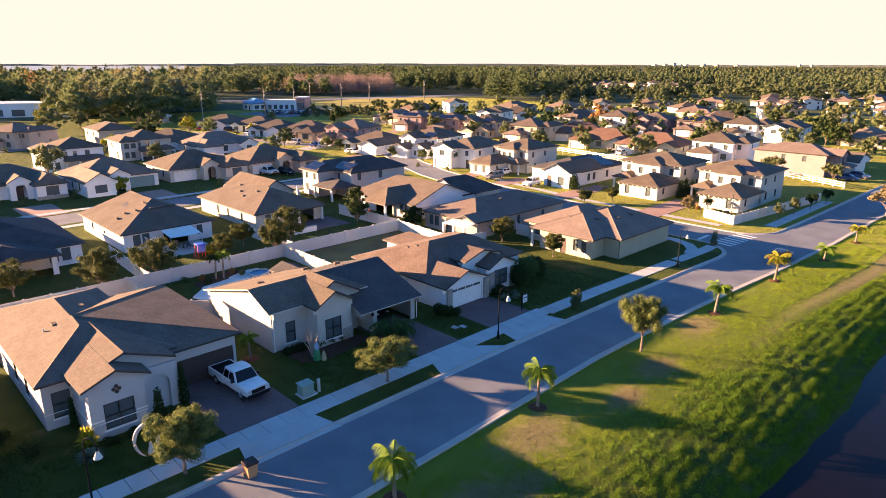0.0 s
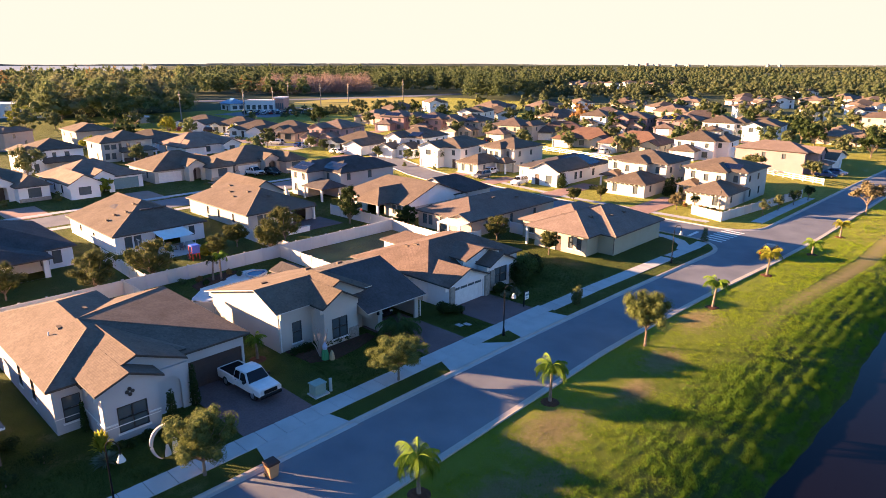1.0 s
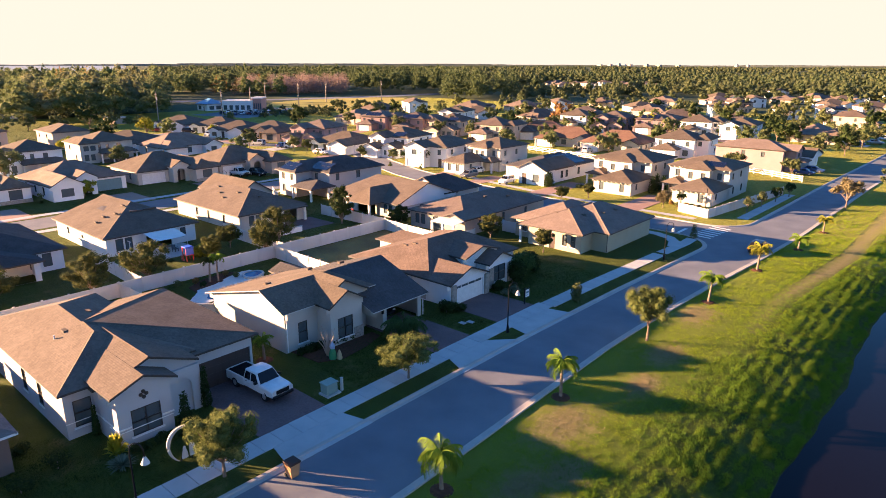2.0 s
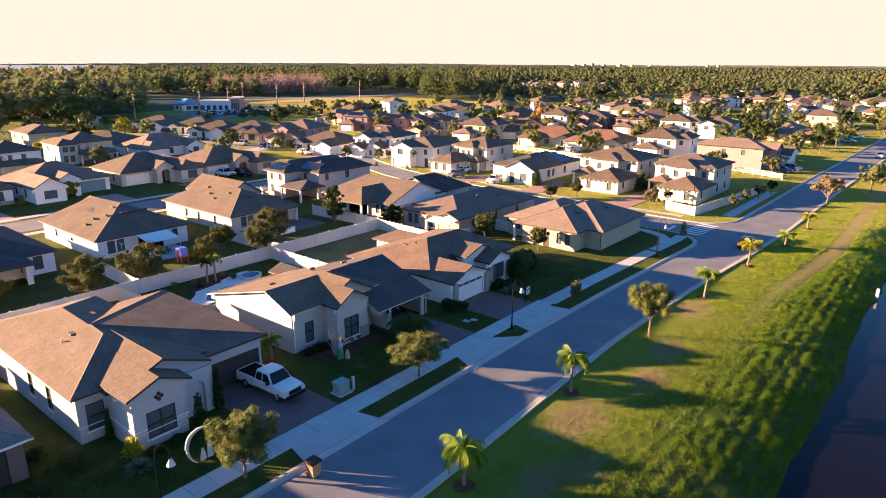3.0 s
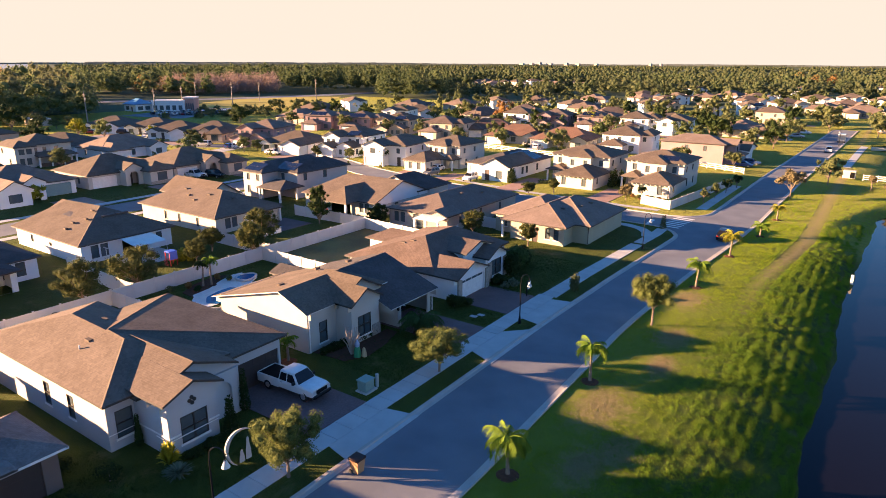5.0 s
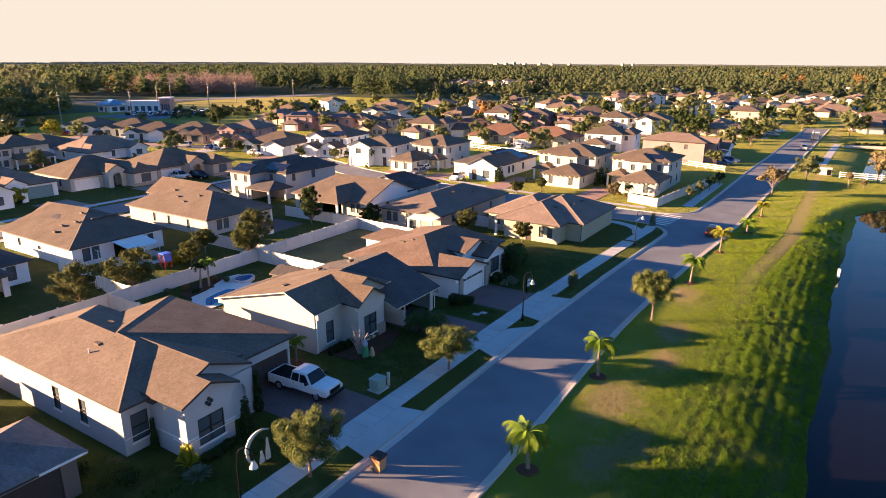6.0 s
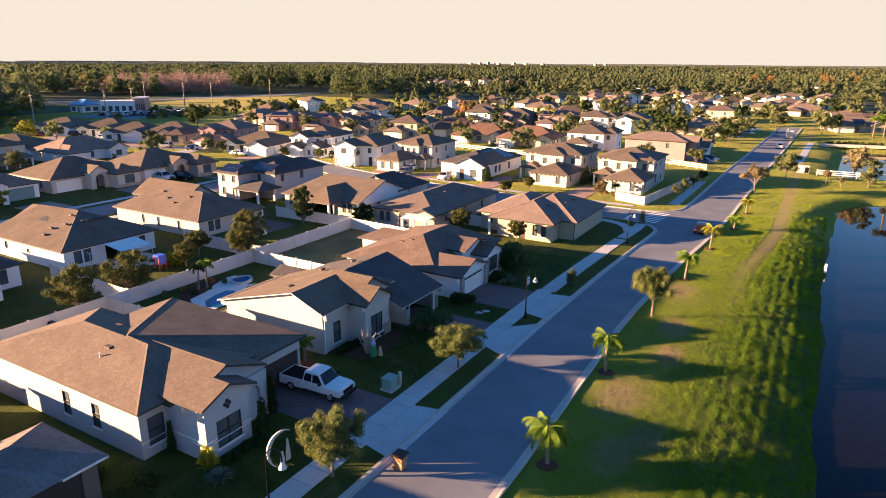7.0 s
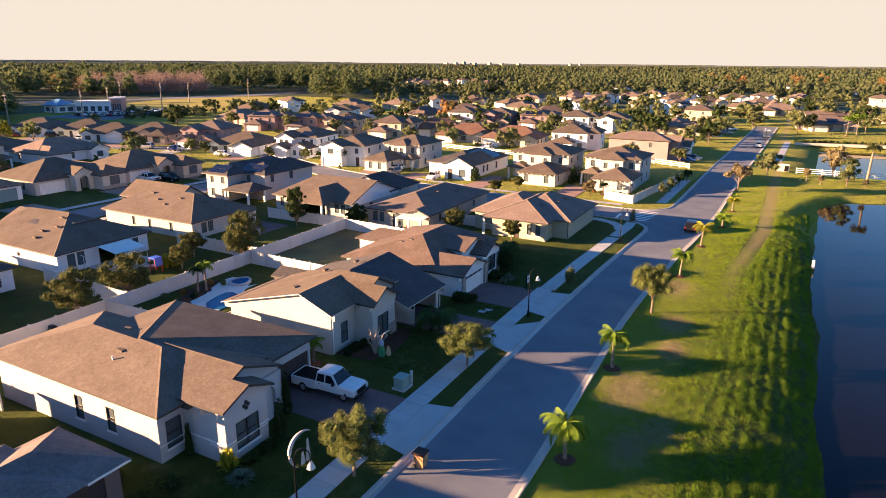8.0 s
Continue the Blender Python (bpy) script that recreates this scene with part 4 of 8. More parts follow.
for x, y, z in ((-93.8, 33.0, 4.98), (-92.3, 31.3, 4.35), (-93.6, 30.2, 3.9), (-93.1, 28.95, 3.42)):
    roof_vent(ha, x, y, z)
hb = hip_house(-104.6, -85.1, 45.4, 57.8, 2.5, "cream single-storey house with brown shingle hip roof", STUCCO_C, SHINGLE,
               ridge=((-101.0, 52.0), (-91.4, 51.8)), pitch=0.40,
               opens={"E": [("win", 1.6, 0.6, 0.9, 1.5), ("win", 2.8, 0.6, 0.9, 1.5), ("open", 6.6, 0.0, 3.6, 2.1)], "S": [("win", 6.0, 0.7, 0.6, 1.3), ("win", 9.5, 0.7, 0.6, 1.3), ("win", 14.0, 0.7, 0.6, 1.3)]})
roof(hb, -111.0, -98.0, 53.2, 60.4, 2.5, (-111.0, 56.8), (-98.0, 56.8), 4.7, SHINGLE, STUCCO_C)
walls(hb, -110.5, -104.2, 53.7, 59.9, 2.5, STUCCO_C, {"W": [("garage", 0.6, 0, 4.8, 2.1)]}, False, only="SWN")
ridge_cap(hb, [(-101.0, 52.0, 4.99), (-91.4, 51.8, 4.99), (-85.1, 45.4, 2.51)], SHINGLE)
ridge_cap(hb, [(-91.4, 51.8, 4.99), (-85.1, 57.8, 2.51)], SHINGLE)
for x, y, z in ((-96.4, 49.2, 4.1), (-94.0, 48.4, 3.75), (-92.6, 50.2, 4.45), (-99.0, 50.6, 4.6), (-89.0, 51.6, 4.1)):
    roof_vent(hb, x, y, z)
roof(hb, -88.5, -84.5, 52.5, 57.6, 2.3, (-88.5, 55.2), (-87.0, 55.2), 3.2, SHINGLE, STUCCO_C)
patio_posts(hb, [(-85.0, 53.0), (-85.0, 57.2)], 2.2)


def solar(parent, pts):
    """A panel lying on a roof slope: corner, edge along, edge up, columns, rows."""
    c, a, b, nc, nr = pts
    c, a, b = Vector(c), Vector(a), Vector(b)
    up = a.cross(b).normalized() * 0.08
    if up.z < 0:
        up = -up
    for i in range(nc):
        for j in range(nr):
            p = c + a * (i / nc) + b * (j / nr) + up
            q = [p, p + a * (0.94 / nc), p + a * (0.94 / nc) + b * (0.95 / nr), p + b * (0.95 / nr)]
            mesh_object("solar_panel", q + [v - up * 0.5 for v in q], [(0, 1, 2, 3), (0, 4, 5, 1), (1, 5, 6, 2), (2, 6, 7, 3), (3, 7, 4, 0)], SOLAR, parent)


hc = thing("house", -100, 76, 0, "two-storey pale house with dark roof, solar panels and a pergola", "house", "houses behind")
two = {"S": [("win", 1.0, 0.7, 0.8, 1.4), ("win", 1.0, 3.1, 0.8, 1.2), ("win", 3.6, 3.1, 0.8, 1.2), ("win", 3.6, 0.7, 0.8, 1.4)]}
walls(hc, -105.6, -100.4, 66.9, 82.0, 4.75, STUCCO_K, two, False)
walls(hc, -101.0, -95.2, 70.6, 83.6, 4.7, STUCCO_K, {"S": [("win", 1.6, 3.1, 0.8, 1.2)], "E": [("win", 1.5, 3.1, 0.8, 1.3), ("win", 6.5, 3.0, 0.9, 1.4)]}, False)
roof(hc, -106.2, -99.8, 66.3, 84.0, 4.75, (-103.0, 70.0), (-103.0, 81.0), 6.3, SHINGLE_G)
roof(hc, -102.0, -94.7, 70.2, 84.2, 4.7, (-98.3, 74.0), (-98.3, 81.0), 6.35, SHINGLE_G)
roof(hc, -100.6, -94.4, 65.6, 71.5, 2.3, (-99.0, 69.0), (-96.5, 69.0), 3.5, SHINGLE_G)
patio_posts(hc, [(-100.2, 66.0), (-94.9, 66.0), (-94.9, 70)], 2.2)
solar(hc, ((-105.2, 66.9, 4.95), (4.2, 0, 0), (0, 2.4, 1.0), 4, 2))
solar(hc, ((-101.2, 70.8, 4.95), (5.0, 0, 0), (0, 2.5, 1.0), 4, 2))

hg = thing("house", -82, 75, 0, "cream single-storey house with grey-brown roof and covered patio", "house", "houses behind")
walls(hg, -89.5, -73.8, 67.0, 80.6, 2.5, STUCCO_C, {"E": [("win", 5.0, 1.2, 0.9, 0.5)], "S": [("win", 12.4, 0.6, 0.8, 1.5), ("win", 13.6, 0.6, 0.8, 1.5), ("win", 1.0, 0.6, 0.8, 1.5), ("open", 6.0, 0.0, 4.4, 2.1)]}, False)
roof(hg, -90.0, -73.3, 66.5, 81.1, 2.5, (-85.6, 73.8), (-73.3, 73.8), 5.2, SHINGLE, STUCCO_W)
roof(hg, -83.4, -77.0, 63.8, 72.5, 2.5, (-80.2, 67.0), (-80.2, 72.5), 4.5, SHINGLE)
patio_posts(hg, [(-82.9, 64.3), (-77.6, 64.3)], 2.4)
roof(hg, -84, -73.6, 78.0, 88.5, 2.6, (-78.8, 78.0), (-78.8, 84.0), 4.9, SHINGLE_G)
walls(hg, -83.6, -74.0, 80.7, 88.0, 2.6, STUCCO_C, None, False)
for x, y, z in ((-85.0, 71.5, 4.1), (-77.0, 72.6, 4.45), (-76.2, 71.0, 3.95), (-86.5, 73.5, 4.65)):
    roof_vent(hg, x, y, z)
hi = hip_house(-70.4, -58.7, 65.5, 87.0, 2.55, "tan single-storey house with brown roof and gabled rear porch", STUCCO_T, SHINGLE_L, pitch=0.34,
               opens={"S": [("win", 1.0, 0.6, 0.8, 1.5), ("win", 2.2, 0.6, 0.8, 1.5), ("win", 4.6, 0.0, 1.8, 2.1)], "E": [("win", 3.2, 0.9, 0.6, 1.1), ("win", 5.4, 0.9, 0.6, 1.1), ("win", 9.0, 0.6, 0.6, 1.5), ("win", 15.0, 0.9, 0.6, 1.1)]})
roof(hi, -62.9, -58.6, 65.0, 69.5, 2.62, (-60.8, 65.0), (-60.8, 69.5), 3.45, SHINGLE_L, STUCCO_T)
sheet = boxes((-63.0, -58.6, 62.8, 65.3, 2.3, 2.36))
for v in sheet.verts:
    v.co.z += (v.co.y - 62.8) * 0.09
part("porch_canopy", sheet, WHITE, hi, "white sheet-metal porch canopy")
patio_posts(hi, [(-62.8, 63.0), (-60.8, 63.0), (-58.8, 63.0)], 2.3)
for x, y, z in ((-62.6, 75.0, 4.15), (-61.5, 79.5, 3.75)):
    roof_vent(hi, x, y, z, (0, 1))


# ---- two-storey houses over the side street ----
def corbels(h, x0, x1, y, z, n):
    for i in range(n):
        x = x0 + (x1 - x0) * i / (n - 1)
        part("corbel", boxes((x - 0.1, x + 0.1, y, y + 0.35, z - 0.42, z - 0.17)), STUCCO_C, h)


def north_house(x0, x1, y0, label, wm, rm, garage=True, flip=False):
    """Single-storey front with a two-storey body behind, facing the side street."""
    w = x1 - x0
    h = thing("house", (x0 + x1) / 2, y0 + 9, 0, label, "house", "two-storey houses over the side street")
    xa, xb = (x0, x0 + w * 0.62) if not flip else (x1 - w * 0.62, x1)
    walls(h, xa, xb, y0, y0 + 9, 2.55, wm, {"S": [("win", 1.2, 0.6, 0.9, 1.5), ("win", (xb - xa) - 2.3, 0.6, 0.9, 1.5)], "E": [("win", 2, 0.9, 0.7, 1.2)]}, False)
    roof(h, xa - 0.5, xb + 0.5, y0 - 0.5, y0 + 9.6, 2.6, ((xa + xb) / 2, y0 + 3.6), ((xa + xb) / 2, y0 + 6.0), 4.2, rm)
    walls(h, x0, x1, y0 + 8.5, y0 + 19.5, 5.45, wm, {"S": [("win", 1.2, 3.5, 0.8, 1.2), ("win", w * 0.5, 3.5, 0.8, 1.2), ("win", w - 2.2, 3.5, 0.8, 1.2), ("garage", w * (0.68 if not flip else 0.04), 0.0, 2.6, 2.1)],
                                                       "E": [("win", 1.6, 3.5, 0.8, 1.2), ("win", 6.0, 3.5, 0.8, 1.2), ("win", 2.4, 0.7, 0.8, 1.4), ("win", 7.0, 0.7, 0.8, 1.4)]}, False)
    roof(h, x0 - 0.5, x1 + 0.5, y0 + 8.0, y0 + 20.0, 5.5, ((x0 + x1) / 2 - 0.4, y0 + 14.0), ((x0 + x1) / 2 + 0.4, y0 + 14.0), 7.2, rm)
    # shallow upper bay over the front and a low entry roof beside it
    xc, xd = (x0 + w * 0.30, x0 + w * 0.72) if flip else (x0 + w * 0.28, x0 + w * 0.70)
    walls(h, xc, xd, y0 + 7.2, y0 + 9, 5.3, wm, {"S": [("win", 0.8, 3.4, 0.8, 1.2), ("win", xd - xc - 1.6, 3.4, 0.8, 1.2)]}, False, only="ESW")
    roof(h, xc - 0.45, xd + 0.45, y0 + 6.7, y0 + 13, 5.4, ((xc + xd) / 2, y0 + 9.4), ((xc + xd) / 2, y0 + 13), 6.5, rm)
    xe, xf = (x0 - 0.2, xa - 0.3) if flip else (xb + 0.3, x1 + 0.2)
    roof(h, xe, xf, y0 + 5.2, y0 + 9.0, 2.5, ((xe + xf) / 2, y0 + 6.6), ((xe + xf) / 2, y0 + 9.0), 3.5, rm)
    patio_posts(h, [(xe + 0.4, y0 + 5.6), (xf - 0.4, y0 + 5.6)], 2.4)
    corbels(h, x0, x1, y0 + 8.1, 5.5, 12)
    corbels(h, xa, xb, y0 - 0.4, 2.6, 9)
    return h


hf = north_house(-51.0, -39.8, 109.6, "two-storey cream stucco house with hip roofs and solar panels", STUCCO_C, SHINGLE_M, flip=True)
solar(hf, ((-44.6, 118.6, 5.73), (3.4, 0, 0), (0, 2.2, 0.64), 4, 2))
hk = north_house(-67.0, -54.5, 109.2, "two-storey cream stucco house with corbelled eaves", STUCCO_C, SHINGLE_M, flip=True)
hj = hip_house(-84.5, -72.3, 109.8, 129, 2.9, "white single-storey house with solar-panelled dark roof", STUCCO_W, SHINGLE_G, pitch=0.33, opens={"E": [("win", 4, 0.7, 0.9, 1.5), ("win", 6, 0.7, 0.9, 1.5), ("win", 11, 0.7, 0.9, 1.5)], "S": [("garage", 0.6, 0, 4.6, 2.2)]})
walls(hj, -78.4, -72.2, 107.0, 111.0, 3.2, STUCCO_W, {"S": [("win", 3.4, 0.6, 1.5, 1.6), ("door", 0.8, 0, 1.1, 2.2)], "E": [("win", 1.6, 0.6, 0.8, 1.5)]}, False, only="ESW")
roof(hj, -78.9, -71.7, 106.5, 119.0, 3.2, (-75.3, 106.5), (-75.3, 119.0), 4.95, SHINGLE_M, STUCCO_W)
solar(hj, ((-73.0, 116.6, 3.13), (0, 8.4, 0), (-4.4, 0, 1.45), 6, 3))
hd = north_house(-99.2, -89.6, 107.0, "two-storey cream house with corbelled eaves and open carport", STUCCO_C, SHINGLE_M)


pk = thing("house", -46, 164, 0, "long two-storey pink-beige stucco house with brown hip roof", "house", "two-storey houses over the side street")
walls(pk, -56.4, -41.2, 158.8, 168, 5.0, STUCCO_P, {"S": [("win", 6.0, 3.1, 0.8, 1.2), ("win", 10.4, 3.1, 0.8, 1.2)], "E": [("win", 1.2, 3.1, 0.9, 1.3), ("win", 5.6, 3.1, 0.9, 1.3), ("win", 1.2, 0.7, 0.9, 1.5), ("door", 4.4, 0, 1.0, 2.1)]}, False)
roof(pk, -57.0, -40.6, 158.2, 168.6, 5.0, (-51.6, 163.4), (-46.0, 163.4), 6.7, SHINGLE_L)
walls(pk, -43.0, -38.9, 160.6, 165.4, 4.9, STUCCO_P, {"E": [("win", 1.5, 3.1, 1.4, 1.3), ("win", 1.5, 0.7, 1.4, 1.5)]}, False, only="ESN")
roof(pk, -45.0, -38.4, 160.1, 165.9, 4.9, (-45.0, 163), (-38.4, 163), 6.1, SHINGLE_L, STUCCO_P)
roof(pk, -39.0, -36.6, 160.2, 165.8, (2.9, 2.5, 2.5, 2.9), (-39.0, 163), (-38.0, 163), 3.1, SHINGLE_L)
walls(pk, -47.0, -37.6, 168.2, 176.5, 2.7, STUCCO_W, {"E": [("garage", 1.6, 0, 4.8, 2.1)]}, False)
roof(pk, -47.5, -37.0, 168.5, 180.0, 2.7, (-47.5, 172.6), (-37.0, 172.6), 4.6, SHINGLE_M, STUCCO_W)
solar(pk, ((-45.0, 169.4, 3.12), (5.2, 0, 0), (0, 2.4, 1.12), 4, 2))


# ---- houses farther off ----
def far_house(kind, wall_mat, roof_mat, label):
    """Prototypes at the origin, front towards -y."""
    h = thing("house", 0, 0, 0, label, "house", "houses of the estate")
    if kind == 0:      # single storey, gabled wing and garage
        walls(h, -7.5, 7.5, -4, 10, 2.6, wall_mat, {"S": [("win", 1.0, 0.6, 1.6, 1.5), ("door", 4.4, 0, 1.0, 2.1)], "E": [("win", 3, 0.8, 0.8, 1.3), ("win", 8, 0.8, 0.8, 1.3)], "W": [("win", 4, 0.8, 0.8, 1.3), ("win", 9, 0.8, 0.8, 1.3)]}, False)
        walls(h, 1.5, 7.3, -8, -3, 2.6, wall_mat, {"S": [("garage", 0.5, 0, 4.8, 2.1)]}, False)
        roof(h, -8, 8, -4.5, 10.5, 2.6, (-1, 3), (1, 3), 5.3, roof_mat)
        roof(h, 1.0, 7.8, -8.5, 4, 2.6, (4.4, -8.5), (4.4, 4), 4.1, roof_mat, wall_mat)
        roof(h, -7.6, -3.2, -5.4, 3, 2.6, (-5.4, -5.4), (-5.4, 3), 3.6, roof_mat, wall_mat)
    elif kind == 1:    # two storeys, hip, with a covered terrace behind and a garage wing
        walls(h, -6, 4.2, -5, 6, 5.0, wall_mat, {"S": [("win", 1, 3.1, 0.9, 1.2), ("win", 4.4, 3.1, 0.9, 1.2), ("win", 8.0, 3.1, 0.9, 1.2), ("win", 7.4, 0.6, 1.4, 1.5)], "W": [("win", 2, 3.1, 0.8, 1.2), ("win", 7, 3.1, 0.8, 1.2), ("win", 4, 0.7, 0.8, 1.4)], "N": [("win", 6.2, 3.1, 1.0, 1.2), ("win", 1.4, 3.1, 1.0, 1.2), ("win", 3.6, 3.1, 0.8, 1.2)], "E": [("win", 2, 3.1, 0.8, 1.2)]}, False)
        walls(h, 3.0, 7.2, -2.5, 7.4, 4.9, wall_mat, {"N": [("win", 0.8, 3.1, 1.2, 1.2), ("win", 2.4, 3.1, 1.2, 1.2), ("win", 0.8, 0.7, 1.0, 1.5), ("win", 2.3, 0.7, 1.0, 1.5)], "E": [("win", 3, 3.1, 0.8, 1.2), ("win", 6.6, 0.7, 0.8, 1.4)], "S": [("win", 1.6, 3.1, 0.9, 1.2)]}, False)
        roof(h, -6.5, 4.7, -5.5, 6.5, 5.0, (-0.9, 0.2), (-0.9, 0.8), 7.1, roof_mat)
        roof(h, 2.5, 7.7, -3.0, 7.9, 4.9, (5.1, 0.0), (5.1, 5.0), 6.2, roof_mat)
        walls(h, -5.8, 0.6, -9, -4, 2.5, wall_mat, {"S": [("garage", 0.7, 0, 4.7, 2.1)]}, False)
        roof(h, -6.3, 1.1, -9.5, -3, 2.5, (-2.6, -6.4), (-2.6, -3), 3.9, roof_mat)
        roof(h, -5.9, 3.2, 5.6, 9.4, (2.95, 2.95, 2.45, 2.45), (-4.4, 6.4), (1.7, 6.4), 3.3, roof_mat)
        patio_posts(h, [(-5.5, 9.0), (-2.6, 9.0), (0.2, 9.0), (2.9, 9.0)], 2.4)
        part("terrace_screen", boxes((-5.4, 2.8, 8.96, 9.0, 0.0, 0.9)), BRONZE, h)
    elif kind == 6:    # two storeys, gabled front wing, low entry gables
        walls(h, -5.5, 5.5, -3, 9, 5.0, wall_mat, {"S": [("win", 6.6, 3.1, 0.9, 1.2), ("win", 9.0, 3.1, 0.9, 1.2)], "E": [("win", 2, 3.1, 0.9, 1.2), ("win", 6, 3.1, 0.9, 1.2), ("win", 9.4, 3.1, 0.8, 1.2), ("win", 4, 0.7, 0.9, 1.4), ("win", 8, 0.7, 0.9, 1.4)], "W": [("win", 2, 3.1, 0.8, 1.2), ("win", 7, 3.1, 0.8, 1.2)]}, False)
        walls(h, -5.2, -0.6, -5.2, -2, 4.9, wall_mat, {"S": [("win", 1.0, 3.1, 1.0, 1.3), ("win", 2.6, 3.1, 1.0, 1.3)]}, False, only="ESW")
        roof(h, -6.0, 6.0, -3.5, 9.5, 5.0, (-0.2, 2.6), (0.2, 3.4), 7.2, roof_mat)
        roof(h, -5.7, -0.1, -5.7, 3, 4.9, (-2.9, -5.7), (-2.9, 3), 6.3, roof_mat, wall_mat)
        walls(h, 0.2, 5.2, -7.6, -2.6, 2.6, wall_mat, {"S": [("win", 0.9, 0.7, 0.8, 1.5), ("win", 2.6, 0.7, 1.4, 1.5)], "E": [("win", 1.6, 0.7, 1.0, 1.4)]}, False)
        roof(h, -0.3, 5.7, -8.1, -2.4, 2.6, (2.7, -8.1), (2.7, -2.4), 4.0, roof_mat, wall_mat)
        walls(h, -5.0, 0.0, -9.4, -4.6, 2.5, wall_mat, {"S": [("garage", 0.4, 0, 4.2, 2.1)]}, False)
        roof(h, -5.5, 0.5, -9.9, -4.4, 2.5, (-2.5, -9.9), (-2.5, -4.4), 3.8, roof_mat, wall_mat)
    elif kind == 2:    # two storeys, gable front
        walls(h, -5, 5, -5, 8, 4.9, wall_mat, {"S": [("win", 1, 3.0, 0.9, 1.2), ("win", 7.5, 3.0, 0.9, 1.2), ("door", 7.6, 0, 1.0, 2.1)], "E": [("win", 2, 3, 0.8, 1.2), ("win", 8, 3, 0.8, 1.2)], "W": [("win", 2, 3, 0.8, 1.2), ("win", 8, 3, 0.8, 1.2)]}, False)
        roof(h, -5.5, 5.5, -5.5, 8.5, 4.9, (0, -1), (0, 4), 6.8, roof_mat)
        walls(h, -5.2, 0.2, -7.5, -4, 4.9, wall_mat, {"S": [("win", 1.9, 3.0, 1.4, 1.2), ("garage", 0.4, 0, 4.4, 2.1)]}, False)
        roof(h, -5.7, 0.7, -8, 1, 4.9, (-2.5, -8), (-2.5, 1), 6.2, roof_mat, wall_mat)
    elif kind in (4, 5):   # wing, arched entry and set-back garage; 5 is the mirror of 4
        gm, dark = (GARAGE_BLUE, False) if kind == 4 else (WHITE, True)

        def mx(a, b):
            return (a, b) if kind == 4 else (-b, -a)

        def al(x0, x1, a, w):
            return a if kind == 4 else (x1 - x0) - a - w
        walls(h, *mx(-7.5, 7.5), -2, 11, 2.7, wall_mat, {"S": [("garage", al(-7.5, 7.5, 9.3, 4.9), 0, 4.9, 2.15, gm)], "E": [("win", 3, 0.8, 0.8, 1.3), ("win", 8, 0.8, 0.8, 1.3)], "W": [("win", 4, 0.8, 0.8, 1.3), ("win", 9, 0.8, 0.8, 1.3)]}, False)
        walls(h, *mx(-7.4, -2.4), -7, 0, 2.8, wall_mat, {"S": [("win", al(-7.4, -2.4, 1.4, 2.1), 0.7, 2.1, 1.7)], "W" if kind == 4 else "E": [("win", 2, 0.7, 0.8, 1.5)], "E" if kind == 4 else "W": [("win", 2, 0.7, 0.8, 1.5)]}, False)
        roof(h, *mx(-8, 8), -2.5, 11.5, 2.7, (-1, 4.5), (1, 4.5), 5.7, roof_mat)
        roof(h, *mx(-7.9, -1.9), -7.5, 5, 2.8, (mx(-4.9, -4.9)[0], -7.5 if not dark else -4.9), (mx(-4.9, -4.9)[0], 5), 4.5, roof_mat, wall_mat)
        x0, x1 = mx(-2.4, 1.2)
        c = (x0 + x1) / 2
        pts = [(x0, 0), (c - 0.85, 0), (c - 0.85, 2.0)] + [(c - 0.85 * math.cos(radians(a)), 2.0 + 0.85 * math.sin(radians(a))) for a in range(15, 166, 25)] + [(c + 0.85, 2.0), (c + 0.85, 0), (x1, 0), (x1, 3.3), (c, 4.2), (x0, 3.3)]
        bm = bmesh.new()
        lo = [bm.verts.new((x, -4.2, z)) for x, z in pts]
        hi = [bm.verts.new((x, -3.9, z)) for x, z in pts]
        bm.faces.new(lo)
        bm.faces.new(hi[::-1])
        for i in range(len(pts)):
            k = (i + 1) % len(pts)
            bm.faces.new((lo[i], hi[i], hi[k], lo[k]))
        part("entry_arch", bm, wall_mat, h, "arched entry gable")
        part("door", boxes((c - 0.7, c + 0.7, -2.15, -2.05, 0, 2.3)), GARAGE_DARK, h)
        for sx in (x0, x1 - 0.15):
            part("side_wall", boxes((sx, sx + 0.15, -3.9, -2, 0, 3.2)), wall_mat, h)
        roof(h, x0 - 0.3, x1 + 0.3, -4.5, 3, 3.3, (c, -4.5), (c, 3), 4.5, roof_mat, wall_mat)
        if dark:
            a0, a1 = mx(-7.45, -2.35)
            part("stone_base", boxes((a0, a1, -7.08, -7.0, 0, 0.65)), STONE, h)
    else:              # broad single storey, hip roofs over a body and two wings
        walls(h, -8.5, 8.5, -5, 7, 2.6, wall_mat, {"S": [("win", 7.4, 0.6, 1.5, 1.5), ("win", 13, 0.6, 1.5, 1.5)], "E": [("win", 3, 0.8, 0.8, 1.3), ("win", 8, 0.8, 0.8, 1.3)], "N": [("win", 3, 0.6, 1.5, 1.5), ("win", 9, 0.2, 2.4, 1.9)], "W": [("win", 4, 0.8, 0.8, 1.3)]}, False)
        roof(h, -9, 9, -5.5, 7.5, 2.6, (-2.6, 1), (2.6, 1), 5.5, roof_mat)
        walls(h, -8.2, -2.6, -8.6, -4, 2.6, wall_mat, {"S": [("garage", 0.4, 0, 4.8, 2.1)]}, False, only="ESW")
        roof(h, -8.7, -2.1, -9.1, 1, 2.6, (-5.4, -5.6), (-5.4, 1), 4.2, roof_mat)
        walls(h, 3.4, 8.0, -7.2, -4, 2.6, wall_mat, {"S": [("win", 1.5, 0.6, 1.6, 1.6)]}, False, only="ESW")
